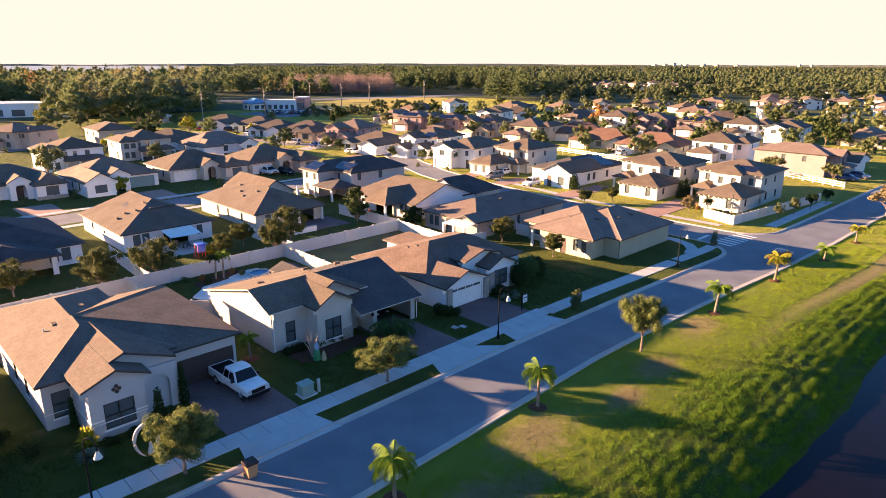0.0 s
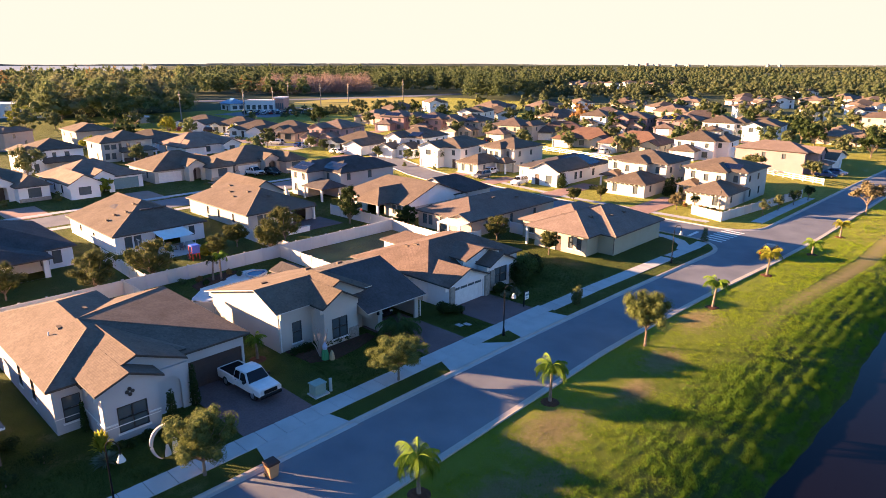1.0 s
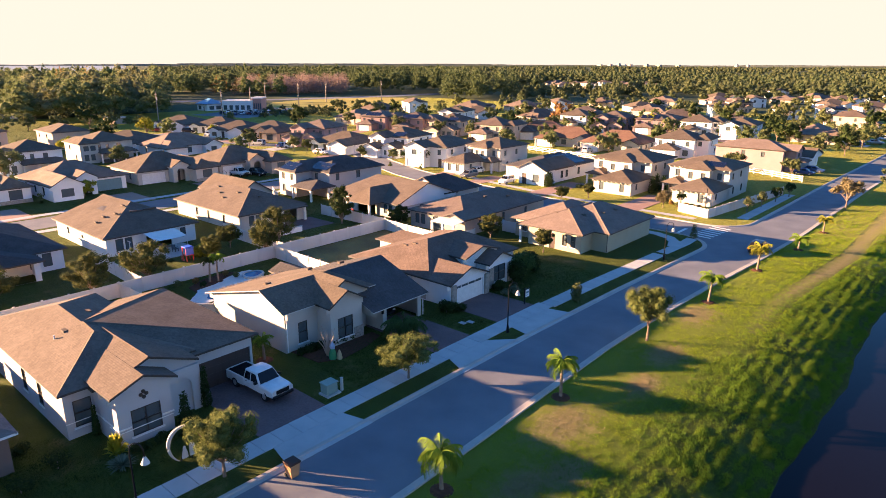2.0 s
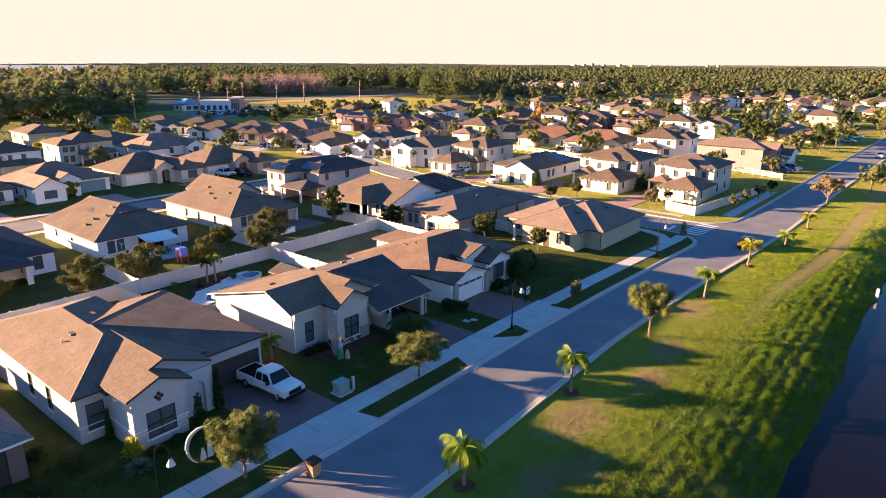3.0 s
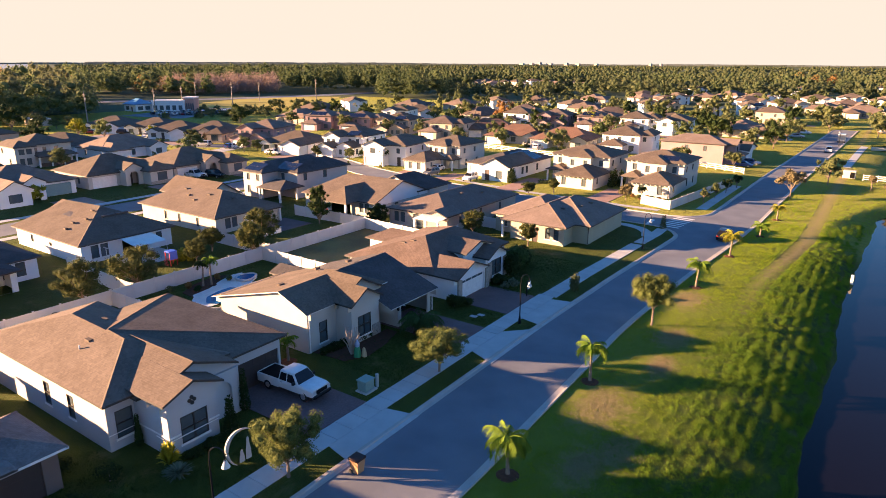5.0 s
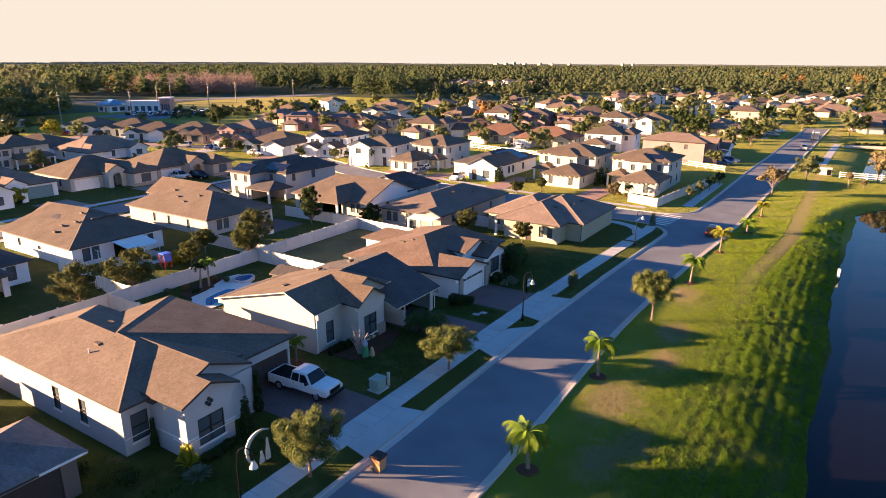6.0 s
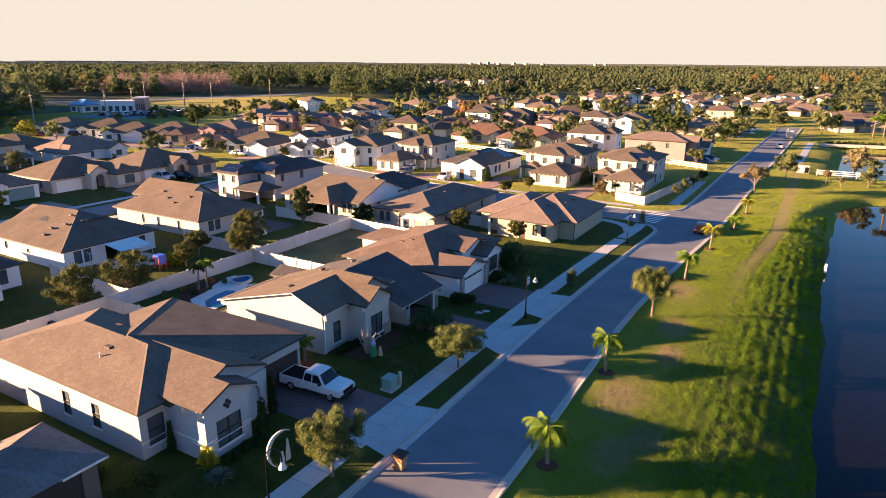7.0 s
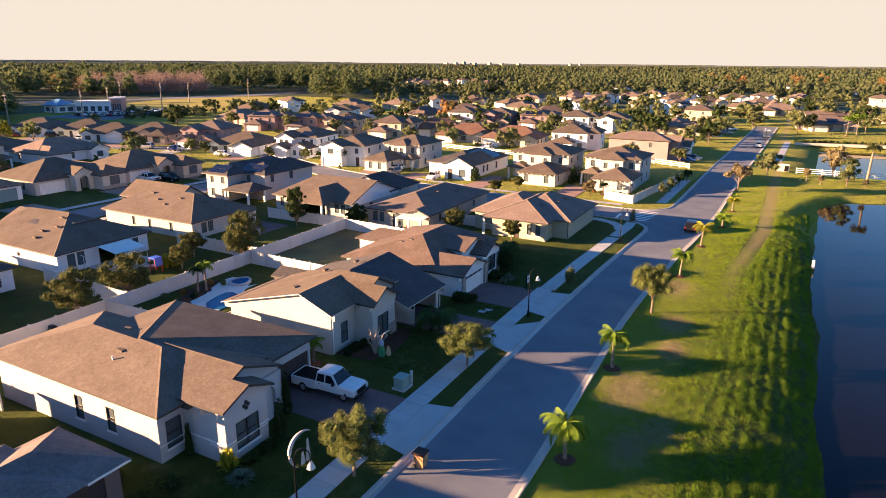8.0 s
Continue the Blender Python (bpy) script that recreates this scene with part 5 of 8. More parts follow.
        roof(h, 2.9, 8.5, -7.7, 0, 2.6, (5.7, -7.7), (5.7, 0), 3.9, roof_mat, wall_mat)
        walls(h, -3.0, 4.0, 6.5, 9.6, 2.5, wall_mat, {"N": [("open", 0.6, 0, 5.8, 2.1)]}, False, only="ENW")
        roof(h, -3.5, 4.5, 4.0, 10.1, 2.5, (0.5, 4.0), (0.5, 7.0), 4.2, roof_mat)
        for x, y, z in ((-3.5, 4.4, 4.1), (2.0, 4.2, 4.2)):
            roof_vent(h, x, y, z)
    if (kind + len(label)) % 2 and kind in (1, 3, 6):
        solar(h, {1: ((-4.2, -4.9, 5.2), (6.2, 0, 0), (0, 2.6, 1.03), 4, 2), 3: ((-1.4, -4.6, 3.07), (3.6, 0, 0), (0, 3.0, 1.35), 3, 2), 6: ((0.6, -3.0, 5.24), (3.6, 0, 0), (0, 2.4, 0.86), 3, 2)}[kind])
    return h


PROTO = {}
LABELS = ["single-storey stucco house with gabled shingle roof", "two-storey stucco house with hip roof", "two-storey stucco house with gabled front", "broad single-storey house with shingle hip roof", "single-storey house with blue garage door and arched entry", "single-storey house with arched entry and pale garage door", "two-storey stucco house with gabled wing and low entry gables"]
# kind, x, y, heading in degrees (which way its front faces, from +x), colour
FAR = [
    (4, -135.6, 42.6, 0, "w"), (5, -136, 60.2, 0, "c"), (5, -133, 76.6, 0, "t"), (5, -139.5, 25.6, 0, "w"), (3, -139, 6.0, 0, "c"),
    (1, -179.3, 63.1, 180, "c"), (2, -213.5, 66.0, 180, "t"), (1, -172.5, 44.1, 180, "w"), (1, -223.0, 44.0, -60, "t"), (0, -192.5, 74.4, -60, "w"), (3, -174.0, 82.5, 0, "w"), (0, -234.5, 112.4, -60, "w"),
    (0, -216.5, 117.4, -60, "w"), (0, -198.5, 114.4, -60, "w"), (5, -184.9, 117.0, -62, "t"), (6, -164.2, 121.1, -74, "p"), (0, -145.3, 115.1, -76, "w"), (6, -128.5, 121.0, -80, "w"), (2, -107.8, 115.5, -82, "w"),
    (3, -207.0, 178.0, 0, "t"), (1, -182.0, 165.8, -72, "p"), (1, -165.0, 167.8, -72, "p"), (6, -149.3, 167.1, -76, "t"), (3, -235.0, 215.0, 0, "t"), (2, -234.7, 239.2, -30, "w"), (2, -178.5, 205.6, -70, "w"),
    (0, -186.5, 229.4, -60, "w"), (1, -130.0, 168.7, -80, "t"), (3, -197.0, 282.0, 0, "t"), (2, -179.9, 289.0, -40, "w"), (3, -154.1, 231.7, -20, "t"), (1, -130.0, 221.7, -80, "w"), (6, -114.5, 219.0, -80, "p"),
    (3, -134.0, 298.0, 0, "t"), (1, -100.0, 223.7, -80, "p"), (1, -85.0, 226.7, -80, "w"), (3, -161.0, 377.0, 0, "t"), (3, -121.5, 183.1, -60, "r"), (3, -103.8, 171.0, -80, "r"), (3, -87.9, 171.0, -84, "r"),
    (1, -69.1, 170.6, -84, "w"), (2, -70.8, 224.5, -84, "w"), (3, -50.0, 234.0, 0, "t"), (1, -49.5, 288.9, 0, "t"), (2, -107.2, 312.7, -60, "w"), (6, -110.5, 349.4, -60, "t"), (0, -152.7, 447.1, -40, "w"),
    (2, -133.9, 508.0, -40, "w"), (3, -111.0, 442.0, 0, "t"), (3, -104.1, 481.7, -20, "t"), (2, -81.5, 319.6, -70, "w"), (6, -64.0, 325.2, -70, "w"), (0, -83.5, 458.4, -60, "w"), (0, -82.5, 509.4, -60, "w"),
    (2, -72.2, 568.7, -60, "w"), (0, -50.0, 459.2, -70, "w"), (3, -36.0, 360.8, -10, "t"), (0, -80.1, 411.7, -50, "w"), (0, -33.5, 488.0, -80, "w"), (2, -20.7, 612.5, -80, "w"), (0, -30.0, 403.2, -70, "t"),
    (2, -15.7, 408.5, -80, "w"), (6, -11.5, 437.0, -80, "t"), (0, -3.8, 321.0, 200, "t"), (3, 14.0, 325.0, 180, "t"), (0, 36.5, 611.4, -60, "w"), (3, -20.8, 346.0, -80, "t"), (0, -148.5, 259.4, -60, "t"),
    (3, -109.5, 267.1, -60, "t"), (0, -87.0, 265.2, -70, "w"), (3, -214.0, 262.0, 0, "t"), (0, -147.7, 318.1, -40, "w"), (3, -181.0, 340.0, 0, "t"), (0, -58.5, 399.4, -60, "c"), (3, 37.0, 384.0, 180, "t"),
    (0, 57.0, 400.0, 180, "w"), (1, 29.5, 451.1, 180, "c"), (2, -117.0, 393.9, -50, "w"), (0, -137.7, 400.1, -40, "t"),
]
for kind, x, y, head, col in FAR:
    key = (kind, col)
    m = pose(x, y, 0, 0, 0, head + 90)
    if key not in PROTO:
        wm = {"w": STUCCO_W, "c": STUCCO_C, "t": STUCCO_T, "p": STUCCO_P, "r": STUCCO_C}[col]
        rm = SHINGLE_R if col == "r" else SHINGLE_M if kind in (2, 5) or (kind, col) in ((0, "w"), (1, "c"), (6, "w"), (1, "w")) else SHINGLE_FAR
        tone = {"w": "white ", "c": "cream ", "t": "tan ", "p": "pink-beige ", "r": "cream "}[col]
        PROTO[key] = far_house(kind, wm, rm, tone + LABELS[kind])
        PROTO[key].matrix_world = m
    else:
        copy_thing(PROTO[key], m)


# a settlement in a clearing beyond the estate
for i in range(9):
    az, d = radians(113.2 + 8.8 * ((i * 0.618) % 1.0)), 655 + 13 * i
    keys_ = sorted(k for k in PROTO if k[0] in (0, 1, 3, 5))
    copy_thing(PROTO[keys_[(i * 5) % len(keys_)]], pose(-6 + d * math.cos(az), -7 + d * math.sin(az), 0, 0, 0, (i * 77) % 360))


# ---- plants ----
rng = np.random.default_rng(7)


def leaf_cloud(blobs, count, size, seed, flat=0.0):
    """Arrays of small leaf quads scattered over the shells of ellipsoids (x, y, z, rx, ry, rz)."""
    r = np.random.default_rng(seed)
    b = np.array(blobs, float)
    wgt = (b[:, 3] * b[:, 4] + b[:, 4] * b[:, 5]) ** 1.0
    pick = r.choice(len(b), count, p=wgt / wgt.sum())
    d = r.normal(size=(count, 3))
    d /= np.linalg.norm(d, axis=1)[:, None]
    rad = 1.0 - np.abs(r.normal(0, 0.22, count))
    rad = np.clip(rad, 0.25, 1.08)
    p = b[pick, :3] + d * b[pick, 3:] * rad[:, None]
    nrm = d + r.normal(0, 0.7, (count, 3))
    nrm[:, 2] += 0.4
    nrm /= np.linalg.norm(nrm, axis=1)[:, None]
    t = np.cross(nrm, r.normal(size=(count, 3)))
    t /= np.linalg.norm(t, axis=1)[:, None]
    s = np.cross(nrm, t)
    sz = size * r.uniform(0.6, 1.4, count)[:, None]
    v = np.stack([p - t * sz, p + s * sz * 0.6, p + t * sz, p - s * sz * 0.6], 1).reshape(-1, 3)
    return v


def quads_object(name, v, mat, parent=None, label=""):
    n = len(v) // 4
    me = bpy.data.meshes.new(name)
    me.vertices.add(len(v))
    me.vertices.foreach_set("co", np.asarray(v, np.float32).ravel())
    me.loops.add(4 * n)
    me.loops.foreach_set("vertex_index", np.arange(4 * n, dtype=np.int32))
    me.polygons.add(n)
    me.polygons.foreach_set("loop_start", np.arange(0, 4 * n, 4, dtype=np.int32))
    me.update(calc_edges=True)
    me.materials.append(mat)
    ob = new(name, me)
    ob.parent = parent
    if label:
        ob["label"] = label
    return ob


def lump(r, cx, cy, cz, s, sz, level):
    """A knobbly closed tuft of foliage as an array of triangles."""
    bm = bmesh.new()
    bmesh.ops.create_icosphere(bm, subdivisions=level, radius=1.0)
    for v in bm.verts:
        v.co *= r.uniform(0.80, 1.16)
    tri = [(cx + v.co.x * s, cy + v.co.y * s, cz + v.co.z * sz) for f in bm.faces for v in f.verts]
    bm.free()
    return np.array(tri)


def mixed_object(name, q, t, mat, parent=None):
    """One mesh out of loose leaf quads and loose triangles. Placed like quads_object."""
    nq, nt_ = len(q) // 4, len(t) // 3
    me = bpy.data.meshes.new(name)
    me.vertices.add(len(q) + len(t))
    me.vertices.foreach_set("co", np.concatenate([q, t]).astype(np.float32).ravel())
    me.loops.add(len(q) + len(t))
    me.loops.foreach_set("vertex_index", np.arange(len(q) + len(t), dtype=np.int32))
    me.polygons.add(nq + nt_)
    me.polygons.foreach_set("loop_start", np.concatenate([np.arange(0, 4 * nq, 4), 4 * nq + np.arange(0, 3 * nt_, 3)]).astype(np.int32))
    me.update(calc_edges=True)
    me.materials.append(mat)
    ob = new(name, me)
    ob.parent = parent
    return ob


def broad_tree(x, y, height, spread, trunk_h, mat, label, seed, leaves=2600, leaf=0.11, z=0.0, category="tree", name="tree", lean=0.0, squash=0.8, core=False, twigs=0):
    r = np.random.default_rng(seed)
    t = thing(name, x, y, z, label, category)
    bm = bmesh.new()
    top = trunk_h + (height - trunk_h) * 0.55
    base_r = 0.05 + height * 0.012
    tube(bm, [(x, y, z - 0.05), (x + 0.02, y + 0.01, z + trunk_h * 0.5), (x + lean * 0.5, y, z + trunk_h), (x + lean, y, z + top)], [base_r * 1.3, base_r, base_r * 0.9, base_r * 0.3], 8)
    blobs = []
    cz = trunk_h + (height - trunk_h) * 0.5
    hz_ = (height - trunk_h) * 0.5
    for i in range(17 + 22 * twigs):
        a = i * 2.4 + r.uniform(-0.4, 0.4)
        q = spread * r.uniform(0.35, 0.95 if twigs else 0.9)
        zz = cz + hz_ * r.uniform(-0.7, 0.75) * (1.15 - 0.5 * q / spread)
        s = spread * (r.uniform(0.12, 0.30) if twigs else r.uniform(0.18, 0.38))
        blobs.append((math.cos(a) * q + lean, math.sin(a) * q, zz, s, s, s * squash))
        if i < 9 + 12 * twigs:
            tube(bm, [(x + lean * 0.4, y, z + trunk_h * r.uniform(0.8, 1.1)), (x + lean + math.cos(a) * q * 0.5, y + math.sin(a) * q * 0.5, z + (trunk_h + zz) * 0.52), (x + lean + math.cos(a) * q, y + math.sin(a) * q, z + zz)], [base_r * 0.5, base_r * 0.3, base_r * 0.1], 5)
    blobs.append((lean, 0, cz, spread * 0.5, spread * 0.5, hz_ * 0.7))
    for k in range(3 + 2 * twigs):
        blobs.append((lean + spread * r.uniform(-0.35, 0.35), spread * r.uniform(-0.35, 0.35), cz + hz_ * r.uniform(0.35, 0.75), spread * 0.26, spread * 0.26, spread * 0.24))
    if twigs:
        blobs.append((lean, 0, cz - hz_ * 0.3, spread * 0.62, spread * 0.62, hz_ * 0.5))
    for k in range(8 * twigs):
        a = k * 0.785 + r.uniform(-0.2, 0.2)
        blobs.append((lean + math.cos(a) * spread * 0.55, math.sin(a) * spread * 0.55, cz - hz_ * r.uniform(0.2, 0.6), spread * 0.24, spread * 0.24, spread * 0.2))
    part("trunk", bm, BARK, t)
    q = leaf_cloud(blobs, leaves, leaf, seed)
    tr = np.concatenate([lump(r, *b[:3], b[3] * (0.55 if leaves > 4000 and mat is not DARK_LEAF else 0.66), b[5] * (0.55 if leaves > 4000 and mat is not DARK_LEAF else 0.66), 2 if leaves > 4000 else 1) for b in blobs]) if core else np.zeros((0, 3))
    mixed_object("crown", q, tr, mat, t)
    return t


def palm(x, y, height, seed, fronds=13, reach=1.7, z=0.0, mat=None, trunk=0.11, label="young yellow-green queen palm with arching feathery fronds"):
    r = np.random.default_rng(seed)
    t = thing("palm_tree", x, y, z, label, "palm tree", "palms along the street")
    bm = bmesh.new()
    lx, ly = r.uniform(-0.15, 0.15), r.uniform(-0.15, 0.15)
    tube(bm, [(x, y, z - 0.05), (x + lx * 0.4, y + ly * 0.4, z + height * 0.4), (x + lx, y + ly, z + height * 0.8), (x + lx, y + ly, z + height)], [trunk * 1.35, trunk, trunk * 0.9, trunk * 0.7], 9)
    part("trunk", bm, BARK, t)
    for i in range(fronds):
        a = i * 2.399 + r.uniform(-0.25, 0.25)
        lift = 1.5 - 0.85 * i / fronds + r.uniform(-0.1, 0.1)
        n = 9
        ln = reach * r.uniform(0.85, 1.15)
        px, pz, ang = 0.0, 0.0, lift
        spine = []
        for k in range(n + 1):
            spine.append((px, pz))
            px += math.cos(ang) * ln / n
            pz += math.sin(ang) * ln / n
            ang -= 0.43 - 0.13 * lift
        bm = bmesh.new()
        ca, sa = math.cos(a), math.sin(a)

        def at(u, w, h):
            return Vector((x + lx + ca * u - sa * w, y + ly + sa * u + ca * w, z + height + h))
        tube(bm, [at(u, 0, h) for u, h in spine], [0.035 * (1 - 0.85 * k / n) for k in range(n + 1)], 3)
        for k in range(1, n * 7):
            f = k / 7
            k0 = int(f)
            g = f - k0
            u = spine[k0][0] * (1 - g) + spine[k0 + 1][0] * g
            h = spine[k0][1] * (1 - g) + spine[k0 + 1][1] * g
            ll = (0.60 * math.sin(math.pi * (0.15 + 0.8 * f / n)) + 0.12) * reach / 1.7
            for sgn in (-1, 1):
                droop = ll * r.uniform(0.45, 1.05)
                side = ll * r.uniform(0.4, 0.75)
                v = [bm.verts.new(at(u - 0.02, 0, h)), bm.verts.new(at(u + 0.02, 0, h)), bm.verts.new(at(u + ll * 0.3, sgn * side, h - droop))]
                bm.faces.new(v)
        part("frond", bm, mat or PALM_LEAF, t)
    bm = bmesh.new()
    bmesh.ops.create_cone(bm, cap_ends=True, segments=14, radius1=0.75, radius2=0.45, depth=0.12, matrix=Matrix.Translation((x, y, z + 0.05)))
    part("mulch_ring", bm, SOIL, t, "ring of brown mulch")
    return t


broad_tree(-34.6, 13.2, 4.7, 2.05, 1.1, VERGE_LEAF, "small oak with olive-brown leaves on the verge", 1, 17000, 0.046, squash=1.1, twigs=1, core=True)
broad_tree(-35.0, 29.6, 3.7, 2.35, 1.25, VERGE_LEAF, "small spreading oak with olive leaves on the verge", 2, 15000, 0.046, squash=0.6, twigs=1, core=True)
broad_tree(-23.96, 49.2, 5.3, 2.15, 1.8, VERGE_LEAF, "rounded oak with olive leaves on the lawn beside the street", 3, 16000, 0.048, squash=1.15, twigs=1, core=True)
palm(-23.83, 20.95, 2.2, 11, 22, 1.9)
palm(-24.4, 35.1, 2.6, 12, 17, 1.7)
palm(-23.3, 62.7, 2.5, 13, 16, 1.7)
palm(-22.8, 77.6, 2.5, 14, 12, 1.8, mat=YELLOW_LEAF)
palm(-21.4, 90.7, 1.4, 15, 9, 1.6)
palm(-21.0, 103.3, 1.9, 16, 11, 1.5, mat=YELLOW_LEAF)


# ---- tufts of grass and weeds on the lawn beside the water ----
def tufts(name, n, place, blade, seed, mat, label, per=4, slim=0.2):
    """Upright blades: place(rng) gives x, y and a height factor."""
    r = np.random.default_rng(seed)
    pts = np.array([place(r) for _ in range(n)])
    z = np.array([ground_z(x, y) for x, y in pts[:, :2]])
    base = np.repeat(np.column_stack([pts[:, :2], z]), per, 0)
    hf = np.repeat(pts[:, 2], per)
    m = len(base)
    base[:, :2] += r.normal(0, 0.05, (m, 2))
    a = r.uniform(0, math.tau, m)
    h = blade * hf * r.uniform(0.6, 1.3, m)
    w = h * slim
    d = np.column_stack([np.cos(a), np.sin(a), np.zeros(m)])
    lean = r.normal(0, 0.35, (m, 2)) * h[:, None]
    top = base + np.column_stack([lean, h])
    p0, p1 = base - d * w[:, None], base + d * w[:, None]
    q0, q1 = top - d * w[:, None] * 0.45, top + d * w[:, None] * 0.45
    p0[:, 2] -= 0.02
    p1[:, 2] -= 0.02
    v = np.stack([p0, p1, q1, q0], 1).reshape(-1, 3)
    return tagged(quads_object(name, v, mat), label, "grass", kind="stuff")


GRASS_BLADE = leaf_material("grass_blade", (0.165, 0.26, 0.013), (0.34, 0.42, 0.028), 0.55)
WEED_BLADE = leaf_material("weed_blade", (0.068, 0.15, 0.012), (0.205, 0.31, 0.03), 0.45)
DRY_BLADE = leaf_material("dry_blade", (0.26, 0.21, 0.11), (0.42, 0.35, 0.2), 0.35)


CLUMP = np.random.default_rng(21).random((3, 400, 400))


def clump(x, y):
    """Smooth uneven growth from 0 to 1 in knots about half a metre, two metres and six metres across."""
    out = 0.0
    for layer, (size, weight) in enumerate(((0.42, 0.50), (1.5, 0.36), (5.5, 0.14))):
        u, v = (x + 200) / size, (y + 200) / (size * 1.3)
        i, j = int(u), int(v)
        f, g = u - i, v - j
        f, g = f * f * (3 - 2 * f), g * g * (3 - 2 * g)
        c = CLUMP[layer]
        i, j, i1, j1 = i % 400, j % 400, (i + 1) % 400, (j + 1) % 400
        out += weight * ((c[i, j] * (1 - f) + c[i1, j] * f) * (1 - g) + (c[i, j1] * (1 - f) + c[i1, j1] * f) * g)
    return out


def edge_x(y):
    return kerb_x(y) + 0.3


def mown(r):
    while True:
        y = 4 + 176 * r.random() ** 1.9
        x = r.uniform(edge_x(y), -11 + max(0.0, y - 100) * 0.6)
        if pond_depth(x, y) > -0.3 or r.random() < (y - 95) / 80:
            continue
        k = clump(x, y)
        if abs(x + float(np.interp(y, (68, 92), (17.7, 15.6)))) < 1.1 and r.random() < 0.62 * (y - 52) / 18:
            continue
        if r.random() > (k - 0.18) * 2.0:
            continue
        if any((x - sx) ** 2 + ((y - sy) / 1.7) ** 2 < (s * 0.9) ** 2 for sx, sy, s in DRY_SPOTS) and r.random() < 0.8:
            continue
        return x, y, (0.45 + k) * (1 + max(0.0, y - 40) / 90)


def bank(r):
    while True:
        y = 4 + 106 * r.random() ** 1.5
        x = -9.3 - abs(r.normal(0, 4.0)) * min(1.0, max(0.1, (112 - y) / 20))
        if x < -20:
            continue
        if pond_depth(x, y) > -0.25:
            continue
        if abs(x + float(np.interp(y, (68, 92), (17.7, 15.6)))) < 1.1 and r.random() < 0.62 * (y - 52) / 18:
            continue
        k = clump(x + 0.5 * math.sin(y * 0.37), y * 0.7 + 30) + 0.12 * math.sin(x * 6.2 + 0.7 * math.sin(y * 0.3) + 0.5 * math.sin(y * 0.11))
        if r.random() < (k - 0.31) * 3.1 or r.random() < 0.08:
            return x, y, 0.3 + 1.1 * max(0.0, k - 0.2)


def dry(r):
    x, y, s = DRY_SPOTS[r.integers(len(DRY_SPOTS))]
    return x + r.normal(0, s * 0.6), y + r.normal(0, s), 1.0


tufts("grass", 110000, mown, 0.05, 3, GRASS_BLADE, "short mown grass blades on the lawn", 2, 0.26)
tufts("weeds", 92000, bank, 0.115, 4, WEED_BLADE, "rough tufted grass and weeds on the pond bank", 3, 0.2)
tufts("dry_grass", 7000, dry, 0.045, 5, DRY_BLADE, "dry straw-coloured patches of grass", 3, 0.4)


def front_lawn(r):
    while True:
        x, y = r.uniform(-47, -36.6), 4 + 60 * r.random() ** 1.2
        if 22.5 < y < 26 or (x < -43.5 and 8 < y < 60) or 16.2 < y < 22.6 or 34.6 < y < 40 or 43.2 < y < 49.2:
            continue
        return x, y, 0.4 + clump(x, y)


LAWN_BLADE = leaf_material("lawn_blade", (0.022, 0.042, 0.008), (0.06, 0.09, 0.016), 0.35)
tufts("lawn_grass", 16000, front_lawn, 0.07, 8, LAWN_BLADE, "dark green blades of the front lawns", 2, 0.3)


# ---- far woods: joined crowns ----
def wood(name, sites, mats, label, leaf, per, seed, lumps=6, level=2, solid=True, low=0.34, tall=1.0, core=0.66):
    """Many trees joined into one sheet of foliage: knobbly tufts with loose leaves over them. sites: rows of x, y, height, spread; leaf: in metres."""
    r = np.random.default_rng(seed)
    hm, sm = float(np.mean([q[2] for q in sites])), float(np.mean([q[3] for q in sites]))
    protos = []
    for k in range(9):
        bl = []
        for i in range(lumps):
            a, f = i * 2.4 + r.uniform(-0.5, 0.5), i / max(1, lumps - 1)
            z = hm * (low + (tall - low) * (0.12 + 0.72 * f) + r.uniform(-0.05, 0.05))
            q = sm * r.uniform(0.35, 0.72) * (1.0 - 0.75 * f ** 1.6)
            c = sm * r.uniform(0.36, 0.56) * (1.0 - 0.25 * f)
            bl.append((math.cos(a) * q, math.sin(a) * q, z, c, c, c * r.uniform(0.7, 0.95)))
        bl.append((0, 0, hm * (low + 0.36 * (tall - low)), sm * 0.6, sm * 0.6, hm * 0.3 * (tall - low)))
        tris = np.concatenate([lump(r, *b[:3], b[3] * core, b[5] * core, level) for b in bl]) if solid else np.zeros((0, 3))
        protos.append((leaf_cloud(bl, per, leaf, seed + k + 1), tris))
    quads, tris = [], []

    def put(v, x, y, h, s, c, sn):
        return np.stack([(v[:, 0] * c - v[:, 1] * sn) * s + x, (v[:, 0] * sn + v[:, 1] * c) * s + y, v[:, 2] * h], 1)
    for x, y, h, s in sites:
        q, t = protos[r.integers(9)]
        a = r.uniform(0, math.tau)
        c, sn = math.cos(a), math.sin(a)
        quads.append(put(q, x, y, h / hm, s / sm, c, sn))
        tris.append(put(t, x, y, h / hm, s / sm, c, sn))
    q, t = np.concatenate(quads), np.concatenate(tris)
    return tagged(mixed_object(name, q, t, mats), label, "trees", kind="stuff")


def polar(r, az0, az1, d0, d1):
    """A place by azimuth (degrees from +x) and distance from the middle of the walk."""
    a = radians(r.uniform(az0, az1))
    d = math.sqrt(r.uniform(d0 * d0, d1 * d1))
    return -6 + d * math.cos(a), -7 + d * math.sin(a)


def cleared(x, y):
    """The open ground round the distant settlement."""
    az, d = math.degrees(math.atan2(y + 7, x + 6)), math.hypot(x + 6, y + 7)
    return 112.3 < az < 122.6 and 600 < d < 790


